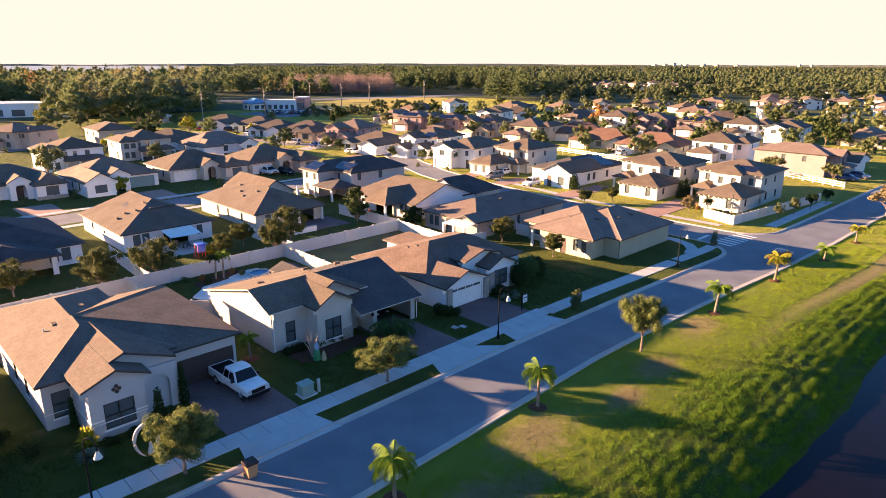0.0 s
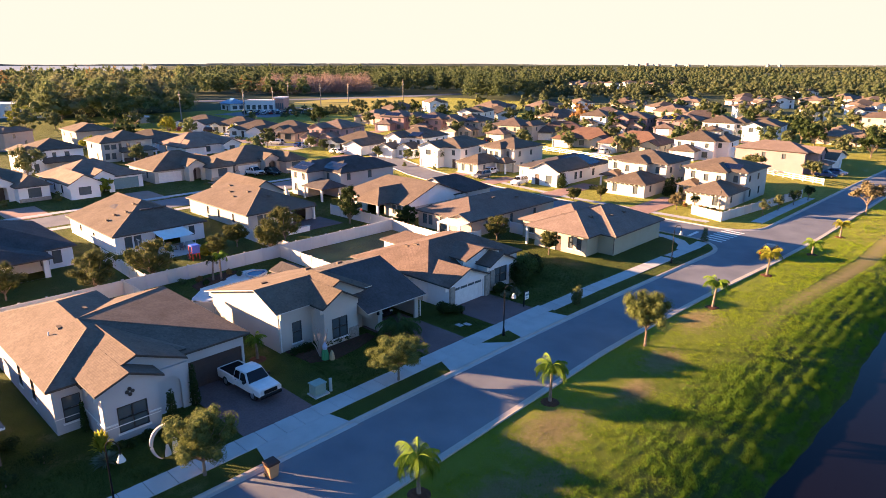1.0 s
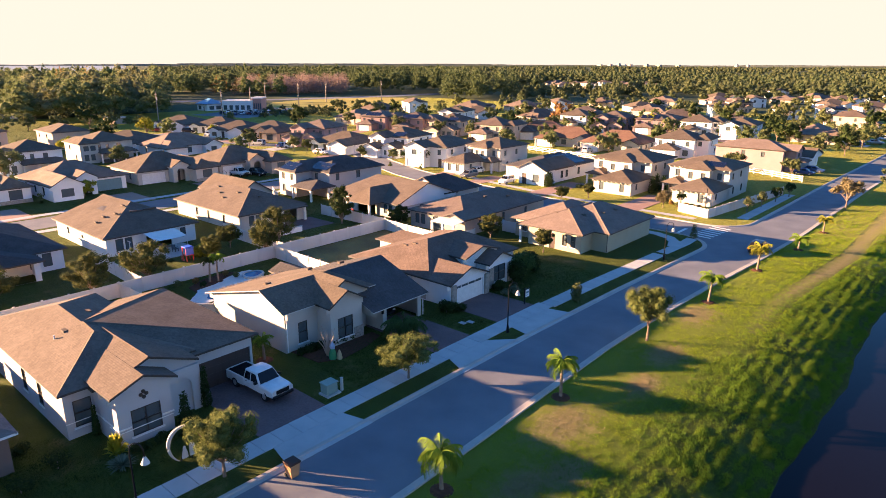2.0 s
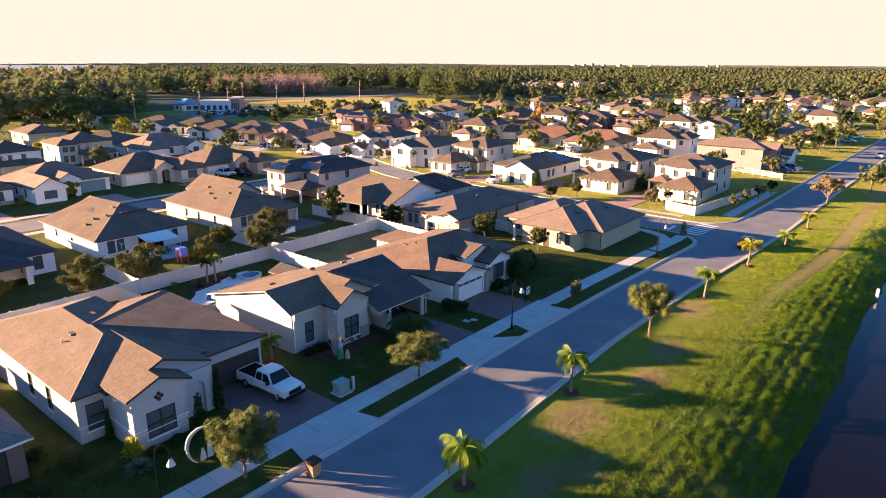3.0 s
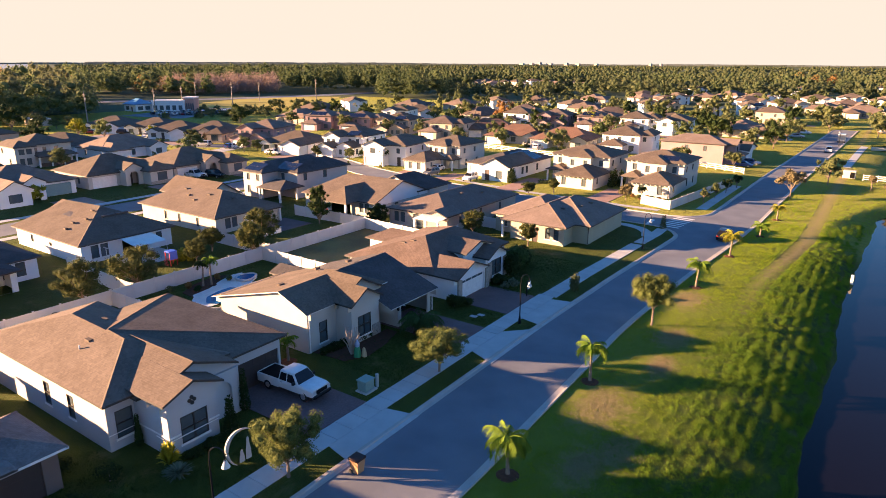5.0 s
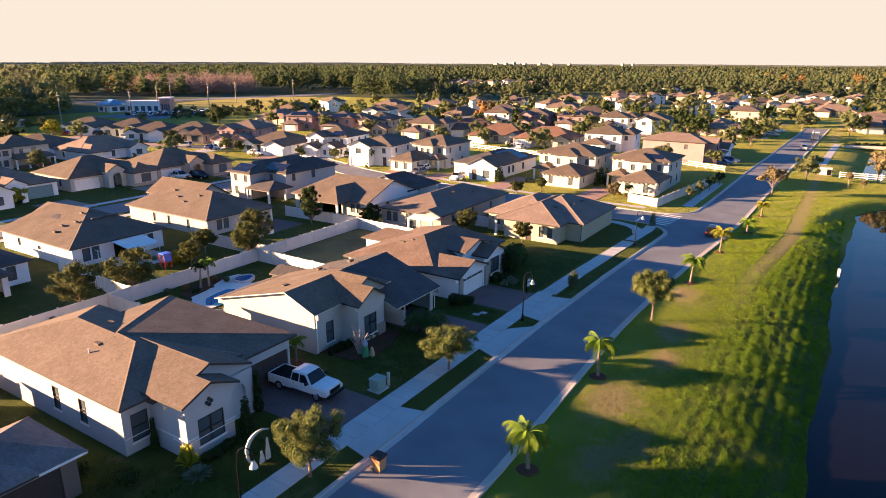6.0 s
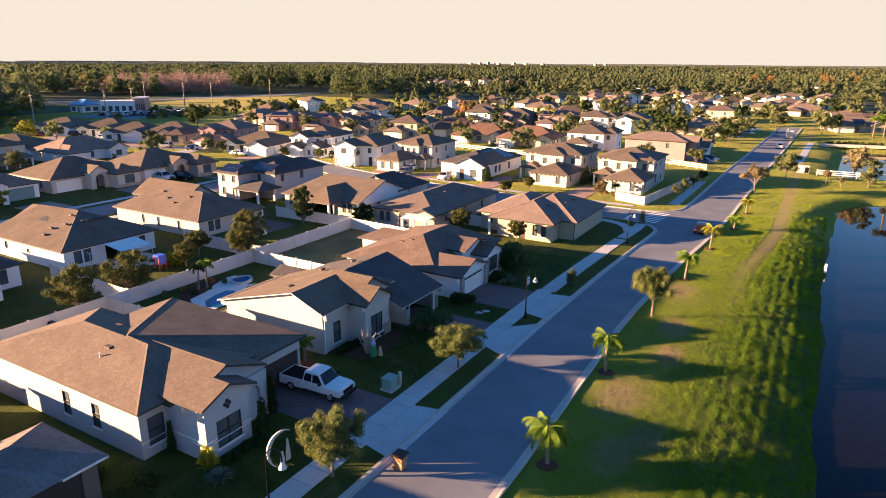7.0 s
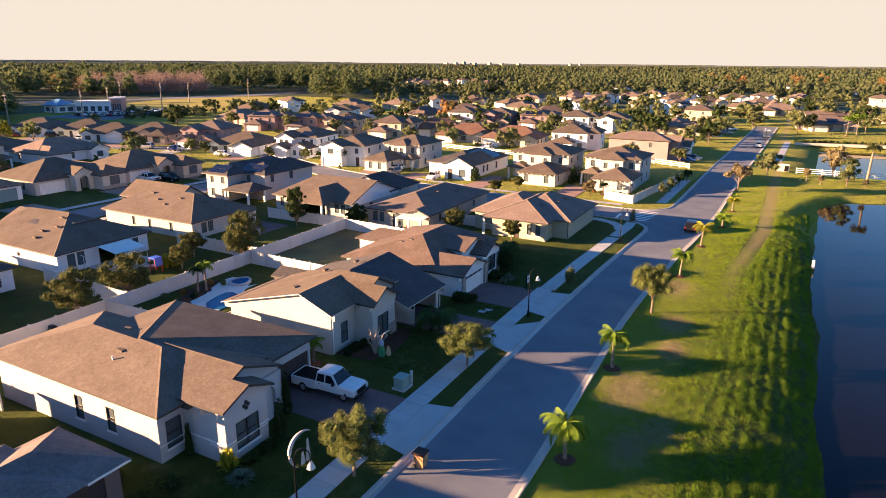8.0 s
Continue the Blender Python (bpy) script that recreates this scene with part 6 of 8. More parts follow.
def zones(seed, *rows):
    """rows: how many, azimuth from and to, distance from and to, height, spread."""
    r = np.random.default_rng(seed)
    sites = [(*polar(r, a0, a1, d0, d1), h * r.uniform(0.66, 1.18), s * r.uniform(0.7, 1.3)) for n, a0, a1, d0, d1, h, s in rows for _ in range(n)]
    return [q for q in sites if not cleared(q[0], q[1])]


MIXED_LEAF = leaf_material("mossy_oak_leaf", (0.13, 0.142, 0.07), (0.26, 0.265, 0.13), 0.5)
PINE_LEAF = leaf_material("pine_leaf", (0.066, 0.098, 0.044), (0.145, 0.178, 0.075), 0.55, 0.06)
wood("woodland", zones(1, (80, 153.8, 165, 292, 430, 16, 9.0), (40, 165, 180, 392, 450, 17, 9.0)), WOOD_LEAF, "olive-green broadleaf wood behind the houses", 0.30, 1050, 5, 12, 1, low=0.32, core=0.5)
wood("woodland", zones(14, (110, 154, 182, 430, 620, 19, 8.6), (60, 144.5, 154, 500, 640, 15, 8)), WOOD_LEAF, "olive-green wood behind the shops", 0.42, 420, 6, 10, 1, low=0.16, core=0.5)
wood("woodland", zones(17, (24, 154, 164, 300, 420, 19, 9.5), (24, 154, 180, 420, 620, 20, 9)), MIXED_LEAF, "greyer green oaks hung with moss among the wood", 0.32, 1000, 7, 10, 1, low=0.32, core=0.5)
wood("pine_wood", zones(2, (90, 130.5, 138.2, 520, 640, 20, 6.6), (70, 124.5, 131, 420, 560, 18, 6), (100, 137.5, 150, 575, 720, 20, 7)), PINE_LEAF, "tall dark green pines beyond the main road", 0.42, 320, 15, 9, 1, low=0.2, core=0.5)
wood("bare_wood", zones(3, (120, 139.3, 147.8, 515, 572, 15, 7)), BARE_LEAF, "grey-pink leafless trees beside the main road", 0.34, 420, 25, 8, 1, solid=False, low=0.10)
wood("autumn_wood", zones(4, (12, 143.5, 150, 505, 560, 13, 5.5), (8, 153.5, 168, 380, 520, 20, 6.5), (14, 84, 98, 640, 900, 13, 8), (2, 104, 128, 430, 640, 11, 6)), RUST_LEAF, "scattered rust-orange autumn trees", 0.45, 400, 35, 8, 1, solid=False, low=0.15)
wood("scrub", zones(5, (70, 116, 125, 400, 640, 8, 6), (230, 84, 118, 500, 700, 10, 7), (50, 139, 146, 300, 345, 3.2, 2.8)), FAR_LEAF, "low yellow-green trees and scrub beyond the estate", 0.5, 110, 45, 5, 1, low=0.15)
wood("garden_trees", zones(6, (120, 84, 126, 275, 520, 6.5, 3.8)), OAK_LEAF, "garden trees among the far houses", 0.28, 170, 65, 5, 1, low=0.2)
wood("woodland_canopy", zones(7, (400, 128, 180, 640, 1050, 16, 10)), FAR_LEAF, "green woodland canopy beyond the estate", 0.9, 70, 55, 7, 1, low=0.3, core=0.5)
wood("woodland_canopy", zones(8, (1300, 78, 148, 1050, 2900, 9, 16), (200, 148, 155, 1050, 2900, 9, 16)), FAR_LEAF, "hazy woodland canopy reaching to the horizon", 1.4, 10, 75, 3, 1, low=0.0)
wood("pine_wood", zones(10, (120, 84, 120, 500, 720, 10, 6), (120, 128, 180, 640, 1050, 17, 10)), PINE_LEAF, "darker green trees among the far woodland", 0.8, 80, 95, 6, 1, low=0.3, core=0.5)
wood("woodland_canopy", zones(11, (760, 84, 128, 700, 1080, 10.5, 8)), FAR_LEAF, "yellow-green woodland canopy beyond the far houses", 0.8, 34, 105, 4, 1, low=0.1)
wood("pine_wood", zones(12, (560, 84, 128, 700, 1080, 10.5, 8)), PINE_LEAF, "darker green canopy beyond the far houses", 0.8, 34, 115, 4, 1, low=0.1)
wood("garden_trees", zones(13, (60, 96, 126, 210, 300, 5.0, 2.4)), WOOD_LEAF, "small yellow-green garden trees between the houses", 0.22, 170, 125, 5, 1, low=0.2)
def far_ridge(name, az0, az1, dist, low, high, mat, label, seed):
    """A long low rise of distant trees with a ragged crest."""
    r = np.random.default_rng(seed)
    n = int((az1 - az0) / 0.12)
    v, f = [], []
    crest = low
    for i in range(n + 1):
        a = radians(az0 + (az1 - az0) * i / n)
        crest = min(max(crest + r.uniform(-0.7, 0.7), low), high)
        for d, z in ((dist - 60, -0.5), (dist - 30, crest * 0.8), (dist, crest + r.uniform(0, 0.5)), (dist + 120, -0.5)):
            v.append((-6 + d * math.cos(a), -7 + d * math.sin(a), z))
    for i in range(n):
        for k in range(3):
            p = 4 * i + k
            f.append((p, p + 4, p + 5, p + 1))
    return tagged(mesh_object(name, v, f, mat), label, "distant trees", kind="structure")


# the two palest ridges carry their haze in the material's colour
far_ridge("backdrop", 138, 188, 4400, 5.0, 11.0, HAZED_WOODS, "thin grey-green line of trees beyond the lake", 31)
far_ridge("backdrop", 66, 153, 3500, 2.5, 9.0, FAR_LAND, "dark line of distant woods at the horizon", 32)
far_ridge("backdrop", 66, 153, 4550, 7.0, 15.0, HAZED_WOODS, "hazy line of the farthest woods", 33)


# ---- fences ----
def vinyl_fence(x0, y0, x1, y1, label, height=1.62, pitch=2.4, group="vinyl privacy fences"):
    """Posts with caps and smooth panels between them."""
    f = thing("fence", x0, y0, 0, label, "fence", group)
    d = Vector((x1 - x0, y1 - y0, 0))
    n = max(1, round(d.length / pitch))
    u = d.normalized()
    w = Vector((-u.y, u.x, 0))
    o = Vector((x0, y0, 0))
    st = d.length / n
    for i in range(n + 1):
        bm = bmesh.new()
        obox(bm, o + u * (i * st), u, w, -0.065, 0.065, -0.065, 0.065, -0.05, height + 0.06)
        obox(bm, o + u * (i * st), u, w, -0.085, 0.085, -0.085, 0.085, height + 0.06, height + 0.10)
        part("post", bm, VINYL, f)
        if i < n:
            bm = bmesh.new()
            obox(bm, o + u * (i * st), u, w, 0.066, st - 0.066, -0.022, 0.022, 0.06, height - 0.04)
            obox(bm, o + u * (i * st), u, w, 0.066, st - 0.066, -0.04, 0.04, height - 0.13, height)
            obox(bm, o + u * (i * st), u, w, 0.066, st - 0.066, -0.04, 0.04, 0.0, 0.14)
            part("panel", bm, VINYL, f)
    return f


BF = -70.9
vinyl_fence(BF, -14, BF, 22.3, "beige vinyl privacy fence behind the back lawns")
vinyl_fence(BF, 22.4, BF, 41.7, "beige vinyl privacy fence with shadow stripes behind the pool garden")
vinyl_fence(BF, 41.9, BF, 61.4, "cream vinyl privacy fence round the bare back lawn")
vinyl_fence(BF + 0.2, 22.35, -61.0, 22.6, "cream vinyl side fence in sun and shade")
vinyl_fence(BF + 0.2, 41.8, -59.0, 41.6, "cream vinyl side fence dappled by tree shade")
vinyl_fence(BF + 0.2, 61.3, -58.5, 60.4, "sunlit cream vinyl side fence")
vinyl_fence(-60.8, 23.2, -57.8, 25.9, "short cream vinyl fence with gate beside the house")
vinyl_fence(-61, 7.2, -66, 7.2, "cream vinyl fence panel behind the house corner")
vinyl_fence(-71.2, 24.8, -86, 25.4, "grey-beige vinyl fence between back gardens")
vinyl_fence(-71.2, 43.3, -86, 43.6, "grey-beige vinyl fence between back gardens")
vinyl_fence(-71.2, 61.6, -86, 61.3, "grey-beige vinyl fence between back gardens")
vinyl_fence(-58.5, 60.4, -57.0, 65.5, "beige vinyl fence beside the tan house")
vinyl_fence(-57.2, 72.5, -54.6, 72.5, "beige vinyl fence gate between houses")
vinyl_fence(-42.8, 103.0, -37.3, 101.0, "white vinyl fence with tree shadows round the corner garden", 1.5)
vinyl_fence(-37.2, 101.0, -33.6, 130.5, "long white vinyl fence along the street", 1.5)
vinyl_fence(-106, 65.5, -100, 62.5, "low beige garden fence", 1.5)


def rail_fence(x0, y0, x1, y1, label):
    f = thing("rail_fence", x0, y0, 0, label, "fence", "white rail fences")
    d = Vector((x1 - x0, y1 - y0, 0))
    n = max(1, round(d.length / 2.6))
    u, o = d.normalized(), Vector((x0, y0, 0))
    w = Vector((-u.y, u.x, 0))
    st = d.length / n
    for i in range(n + 1):
        bm = bmesh.new()
        p = o + u * (i * st)
        gz = ground_z(p.x, p.y)
        obox(bm, p, u, w, -0.08, 0.08, -0.08, 0.08, gz - 0.05, gz + 1.4)
        part("post", bm, WHITE, f)
        if i < n:
            for z in (0.3, 0.72, 1.12):
                bm = bmesh.new()
                obox(bm, p, u, w, 0.085, st - 0.085, -0.03, 0.03, gz + z, gz + z + 0.17)
                part("rail", bm, WHITE, f)
    return f


rail_fence(-11.7, 154.2, 14.0, 156.0, "white three-rail fence beside the far pond")
rail_fence(-47.5, 153.5, -34.2, 147.6, "white three-rail fence at the corner lot")
rail_fence(-108, 152, -76, 146, "white rail fence behind the far gardens")


# ---- lamps ----
def street_lamp(x, y, turn=0.0, sign=False):
    t = thing("street_lamp", x, y, 0, "black street lamp with curved neck and bell shade" + (" and small white sign" if sign else ""), "street lamp", "street lamps")
    bm = bmesh.new()
    bmesh.ops.create_cone(bm, cap_ends=True, segments=10, radius1=0.16, radius2=0.09, depth=0.7, matrix=Matrix.Translation((x, y, 0.35)))
    part("base", bm, BLACK, t)
    part("pole", tube(bmesh.new(), [(x, y, 0.6), (x, y, 2.4), (x, y, 4.1)], [0.065, 0.055, 0.045], 8), BLACK, t)
    c, s = math.cos(turn), math.sin(turn)
    arc = [(x + c * (0.42 - 0.42 * math.cos(a)), y + s * (0.42 - 0.42 * math.cos(a)), 4.1 + 0.55 * math.sin(a) + (0.25 if 0.2 < a < 2.9 else 0)) for a in np.linspace(0, math.pi, 10)]
    part("neck", tube(bmesh.new(), arc, [0.035] * 10, 6), BLACK, t)
    bm = bmesh.new()
    bmesh.ops.create_cone(bm, cap_ends=False, segments=12, radius1=0.24, radius2=0.07, depth=0.42, matrix=Matrix.Translation((x + c * 0.84, y + s * 0.84, 3.92)))
    part("shade", bm, plain("lamp_shade", (0.55, 0.55, 0.52), 0.4), t, "pale bell-shaped lamp shade")
    if sign:
        part("sign_plate", boxes((x + 0.06, x + 0.1, y - 0.2, y + 0.22, 2.6, 3.2)), WHITE, t)
    return t


street_lamp(-34.5, 8.0, 0.6)
street_lamp(-34.5, 42.3, 0.7)
street_lamp(-33.17, 74.5, 0.7)
street_lamp(-37.9, 101.6, -1.2)
street_lamp(-110.6, 58.0, 1.0)
street_lamp(-21.0, 220, 2.0)


# ---- vehicles ----
TYRE = plain("tyre", (0.012, 0.012, 0.013), 0.8)
RIM = plain("alloy_rim", (0.45, 0.45, 0.46), 0.3, 0.8)
CARGLASS = plain("car_glass", (0.010, 0.010, 0.012), 0.05, 0, 0.3)
CHROME = plain("chrome", (0.5, 0.5, 0.5), 0.2, 1.0)
LAMP_RED = plain("tail_lamp", (0.25, 0.01, 0.01), 0.25)
LAMP_CLEAR = plain("head_lamp", (0.6, 0.6, 0.58), 0.15)
PAINT = {"white": plain("white_car_paint", (0.72, 0.72, 0.71), 0.18), "black": plain("black_car_paint", (0.012, 0.012, 0.014), 0.15), "silver": plain("silver_car_paint", (0.42, 0.43, 0.44), 0.25, 0.4),
         "blue": plain("blue_car_paint", (0.03, 0.06, 0.16), 0.2), "grey": plain("grey_car_paint", (0.12, 0.125, 0.13), 0.2), "red": plain("red_car_paint", (0.22, 0.02, 0.015), 0.2)}


def loft(bm, sections):
    """Joins cross-sections (lists of points of equal count) into a closed skin."""
    rows = [[bm.verts.new(p) for p in s] for s in sections]
    n = len(rows[0])
    for a, b in zip(rows, rows[1:]):
        for k in range(n):
            bm.faces.new((a[k], a[(k + 1) % n], b[(k + 1) % n], b[k]))
    bm.faces.new(rows[0][::-1])
    bm.faces.new(rows[-1])
    return bm


def section(x, w, z0, z1, r=0.08, top=None):
    """A body cross-section at x: half width w below, top half width at the top."""
    t = top if top is not None else w
    return [(x, -w, z0 + r), (x, -w + r, z0), (x, w - r, z0), (x, w, z0 + r), (x, w * 1.0, z1 - 2 * r), (x, t - r, z1), (x, -t + r, z1), (x, -w * 1.0, z1 - 2 * r)]


def wheel(parent, x, y, r, wdt):
    side = 1 if y > 0 else -1
    bm = bmesh.new()
    m = Matrix.Translation((x, y, r)) @ Matrix.Rotation(radians(90), 4, "X")
    bmesh.ops.create_cone(bm, cap_ends=True, segments=20, radius1=r, radius2=r, depth=wdt, matrix=m)
    bmesh.ops.bevel(bm, geom=[e for e in bm.edges if len(e.link_faces) == 2 and any(len(f.verts) > 4 for f in e.link_faces)], offset=0.04, segments=1, affect="EDGES")
    t = part("wheel", bm, TYRE, parent)
    bm = bmesh.new()
    bmesh.ops.create_cone(bm, cap_ends=True, segments=16, radius1=r * 0.6, radius2=r * 0.5, depth=0.04, matrix=Matrix.Translation((x, y + side * wdt / 2, r)) @ Matrix.Rotation(radians(-90 * side), 4, "X"))
    part("rim", bm, RIM, t)


def pickup(colour, label):
    """Crew-cab pickup at the origin, nose towards +x."""
    t = thing("pickup_truck", 0, 0, 0, label, "pickup truck")
    P = PAINT[colour]
    bm = loft(bmesh.new(), [section(-0.15, 0.97, 0.5, 1.16), section(1.2, 0.98, 0.48, 1.18), section(1.35, 0.98, 0.48, 1.2), section(2.55, 0.97, 0.5, 1.19, 0.08, 0.9), section(2.84, 0.94, 0.52, 1.12, 0.08, 0.86)])
    part("body", bm, P, t)
    bm = loft(bmesh.new(), [section(-0.6, 0.97, 0.5, 1.16), section(-0.15, 0.97, 0.5, 1.16)])
    part("cab_rear", bm, P, t)
    bm = loft(bmesh.new(), [[(x, -w, 1.14), (x, -w, 1.16), (x, w, 1.16), (x, w, 1.14), (x2, tw, z), (x2, tw - 0.08, z + 0.03), (x2, -tw + 0.08, z + 0.03), (x2, -tw, z)]
                            for x, x2, w, tw, z in ((-0.62, -0.52, 0.94, 0.74, 1.86), (-0.1, -0.05, 0.95, 0.76, 1.9), (0.7, 0.55, 0.95, 0.76, 1.9), (1.38, 0.82, 0.94, 0.72, 1.86))])
    part("cab", bm, P, t)
    for s in (-1, 1):
        for a, b, c, d in ((-0.50, 0.20, -0.42, 0.18), (0.30, 1.20, 0.27, 0.76)):
            bm = bmesh.new()
            bm.faces.new([bm.verts.new(v) for v in ((a, s * 0.952, 1.22), (b, s * 0.952, 1.22), (d, s * 0.80, 1.78), (c, s * 0.80, 1.78))][::s])
            part("side_window", bm, CARGLASS, t)
        part("mirror", boxes((1.0, 1.16, s * 1.0 - 0.03, s * 1.0 + 0.17 * s, 1.2, 1.42)) if s > 0 else boxes((1.0, 1.16, -1.2, -1.0, 1.2, 1.42)), BLACK, t)
        part("door_handle", boxes((-0.36, -0.2, s * 0.975, s * 0.975 + 0.02, 1.02, 1.06)), CHROME, t)
        part("headlight", boxes((2.62, 2.84, s * 0.72 - 0.16, s * 0.72 + 0.16, 0.82, 1.0)), LAMP_CLEAR, t)
        part("tail_light", boxes((-2.88, -2.84, s * 0.9 - 0.06, s * 0.9 + 0.06, 0.75, 1.1)), LAMP_RED, t)
        part("bed_side", loft(bmesh.new(), [[(x, s * 0.97, 0.5), (x, s * 0.97, 1.16), (x, s * 0.85, 1.16), (x, s * 0.85, 0.5)] for x in (-2.84, -0.62)]), P, t)
    bm = bmesh.new()
    bm.faces.new([bm.verts.new(v) for v in ((1.39, -0.86, 1.2), (1.39, 0.86, 1.2), (0.86, 0.68, 1.85), (0.86, -0.68, 1.85))])
    part("windscreen", bm, CARGLASS, t)
    bm = bmesh.new()
    bm.faces.new([bm.verts.new(v) for v in ((-0.63, 0.8, 1.24), (-0.63, -0.8, 1.24), (-0.55, -0.66, 1.8), (-0.55, 0.66, 1.8))])
    part("rear_window", bm, CARGLASS, t)
    part("bed_floor", boxes((-2.84, -0.62, -0.86, 0.86, 0.5, 0.72)), BLACK, t)
    part("bed_cover", boxes((-2.8, -0.68, -0.845, 0.845, 1.06, 1.14), bevel=0.02), plain("black_vinyl_cover", (0.012, 0.011, 0.012), 0.8, 0, 0.1), t, "black vinyl cover over the bed")
    part("bed_liner", boxes((-0.66, -0.62, -0.85, 0.85, 0.72, 1.15), (-2.82, -2.74, -0.85, 0.85, 0.72, 1.12)), BLACK, t)
    part("tailgate", boxes((-2.9, -2.82, -0.86, 0.86, 0.55, 1.16)), P, t)
    part("grille", boxes((2.78, 2.88, -0.56, 0.56, 0.72, 1.02)), BLACK, t)
    part("bumper", boxes((2.7, 2.98, -0.93, 0.93, 0.42, 0.68), bevel=0.05), BLACK, t)
    part("rear_bumper", boxes((-3.02, -2.86, -0.92, 0.92, 0.45, 0.62), bevel=0.03), CHROME, t)
    for x in (-1.78, 1.85):
        for y in (-0.84, 0.84):
            wheel(t, x, y, 0.41, 0.27)
    return t


def car(colour, label, length=4.6, height=1.5, suv=False):
    """Saloon or estate car at the origin, nose towards +x."""
    t = thing("car", 0, 0, 0, label, "car", "parked cars")
    P = PAINT[colour]
    L = length / 2
    deck = 0.95 if not suv else 1.05
    h = height if not suv else max(height, 1.75)
    bm = loft(bmesh.new(), [section(-L, 0.78, 0.45, deck - 0.12), section(-L + 0.35, 0.88, 0.3, deck), section(0, 0.91, 0.27, deck + 0.02), section(L * 0.5, 0.9, 0.28, deck - 0.02), section(L - 0.3, 0.86, 0.32, deck - 0.14), section(L, 0.7, 0.42, deck - 0.3)])
    part("body", bm, P, t, smooth=False)
    back = -L + (0.12 if suv else 0.55)
    bm = loft(bmesh.new(), [[(x, -w, deck - 0.04), (x, -w, deck), (x, w, deck), (x, w, deck - 0.04), (x2, tw, z), (x2, tw - 0.1, z + 0.04), (x2, -tw + 0.1, z + 0.04), (x2, -tw, z)]
                            for x, x2, w, tw, z in ((back, back + 0.35, 0.84, 0.62, h - 0.1), (-0.4, -0.4, 0.87, 0.66, h - 0.04), (0.5, 0.25, 0.87, 0.66, h - 0.05), (1.15, 0.55, 0.84, 0.62, h - 0.12))])
    part("roof", bm, P, t)
    z0, z1 = deck + 0.06, h - 0.14
    for s in (-1, 1):
        for a, b in ((back + 0.45, -0.45), (-0.35, 0.72)):
            bm = bmesh.new()
            bm.faces.new([bm.verts.new(v) for v in ((a, s * 0.868, z0), (b, s * 0.868, z0), (b - (0.3 if b > 0 else 0), s * 0.70, z1), (a + 0.12, s * 0.70, z1))])
            part("side_window", bm, CARGLASS, t)
        part("headlight", boxes((L - 0.22, L - 0.04, s * 0.6 - 0.14, s * 0.6 + 0.14, deck - 0.32, deck - 0.2)), LAMP_CLEAR, t)
        part("tail_light", boxes((-L - 0.02, -L + 0.06, s * 0.66 - 0.12, s * 0.66 + 0.12, deck - 0.3, deck - 0.14)), LAMP_RED, t)
    bm = bmesh.new()
    bm.faces.new([bm.verts.new(v) for v in ((1.17, -0.74, z0), (1.17, 0.74, z0), (0.66, 0.58, z1), (0.66, -0.58, z1))])
    part("windscreen", bm, CARGLASS, t)
    bm = bmesh.new()
    bm.faces.new([bm.verts.new(v) for v in ((back - 0.02, 0.74, z0), (back - 0.02, -0.74, z0), (back + 0.25, -0.56, z1), (back + 0.25, 0.56, z1))])
    part("rear_window", bm, CARGLASS, t)
    for x in (-L * 0.58, L * 0.6):
        for y in (-0.8, 0.8):
            wheel(t, x, y, 0.34, 0.22)
    return t


truck = pickup("white", "white crew-cab pickup with black bed parked on a paved driveway")
truck.matrix_world = pose(-42.3, 20.75, 0.042, 0, 0, 3)
pk2 = copy_thing(truck, pose(-129.3, 72.6, 0.02, 0, 0, 5))
tagged(pk2, "white pickup parked outside a distant garage")
CARS = [("black", False, -25.3, 86.6, 92, "black saloon parked at the kerb"), ("black", True, -126.2, 75.6, 5, "black estate car on a driveway"),
        ("silver", True, -173.6, 106.6, 200, "silver estate car on a driveway"), ("white", False, -163, 108.3, 20, "white saloon on a far driveway"),
        ("white", False, -143.8, 106.8, 15, "white saloon parked in the street"), ("grey", True, -90.2, 105.0, -90, "dark grey estate car at an open carport"),
        ("white", True, -79.8, 104.7, -85, "white estate car on a concrete driveway"), ("white", False, -92.6, 110.6, -90, "white car under a carport"),
        ("white", True, -22.2, 201.5, 95, "white estate car parked along the street"), ("blue", False, -36.5, 158.5, 0, "dark blue saloon on a driveway"),
        ("blue", False, -35.6, 163.5, 5, "blue saloon on a driveway"), ("silver", False, -34.2, 236, 0, "silver car on a far driveway"), ("white", False, -33.8, 251, 0, "white car on a far driveway"),
        ("black", True, -222, 110, 30, "black car on a driveway"), ("red", False, -232, 104, 30, "dark red car on a driveway"), ("black", True, -47.4, 37.3, 0, "dark car inside an open garage")]
PROTOCAR = {}
for col, big, x, y, a, lab in CARS:
    m = pose(x, y, 0.02, 0, 0, a)
    if (col, big) in PROTOCAR:
        tagged(copy_thing(PROTOCAR[(col, big)], m), lab)
    else:
        PROTOCAR[(col, big)] = car(col, lab, 4.8 if big else 4.6, 1.5, big)
        PROTOCAR[(col, big)].matrix_world = m
r_ = np.random.default_rng(91)
for i in range(34):
    k = list(PROTOCAR)[i % len(PROTOCAR)]
    row = i // 12
    tagged(copy_thing(PROTOCAR[k], pose(-291 + row * 5.5 + (i % 12) * 1.3, 163 + (i % 12) * 3.0, 0.02, 0, 0, 160 + (i % 2) * 180)), k[0] + " car in a shop car park")
van = thing("box_van", 0, 0, 0, "white box van parked at the far end of the street", "van")
part("box", boxes((-2.6, 1.2, -1.05, 1.05, 0.55, 2.7), bevel=0.06), PAINT["white"], van)
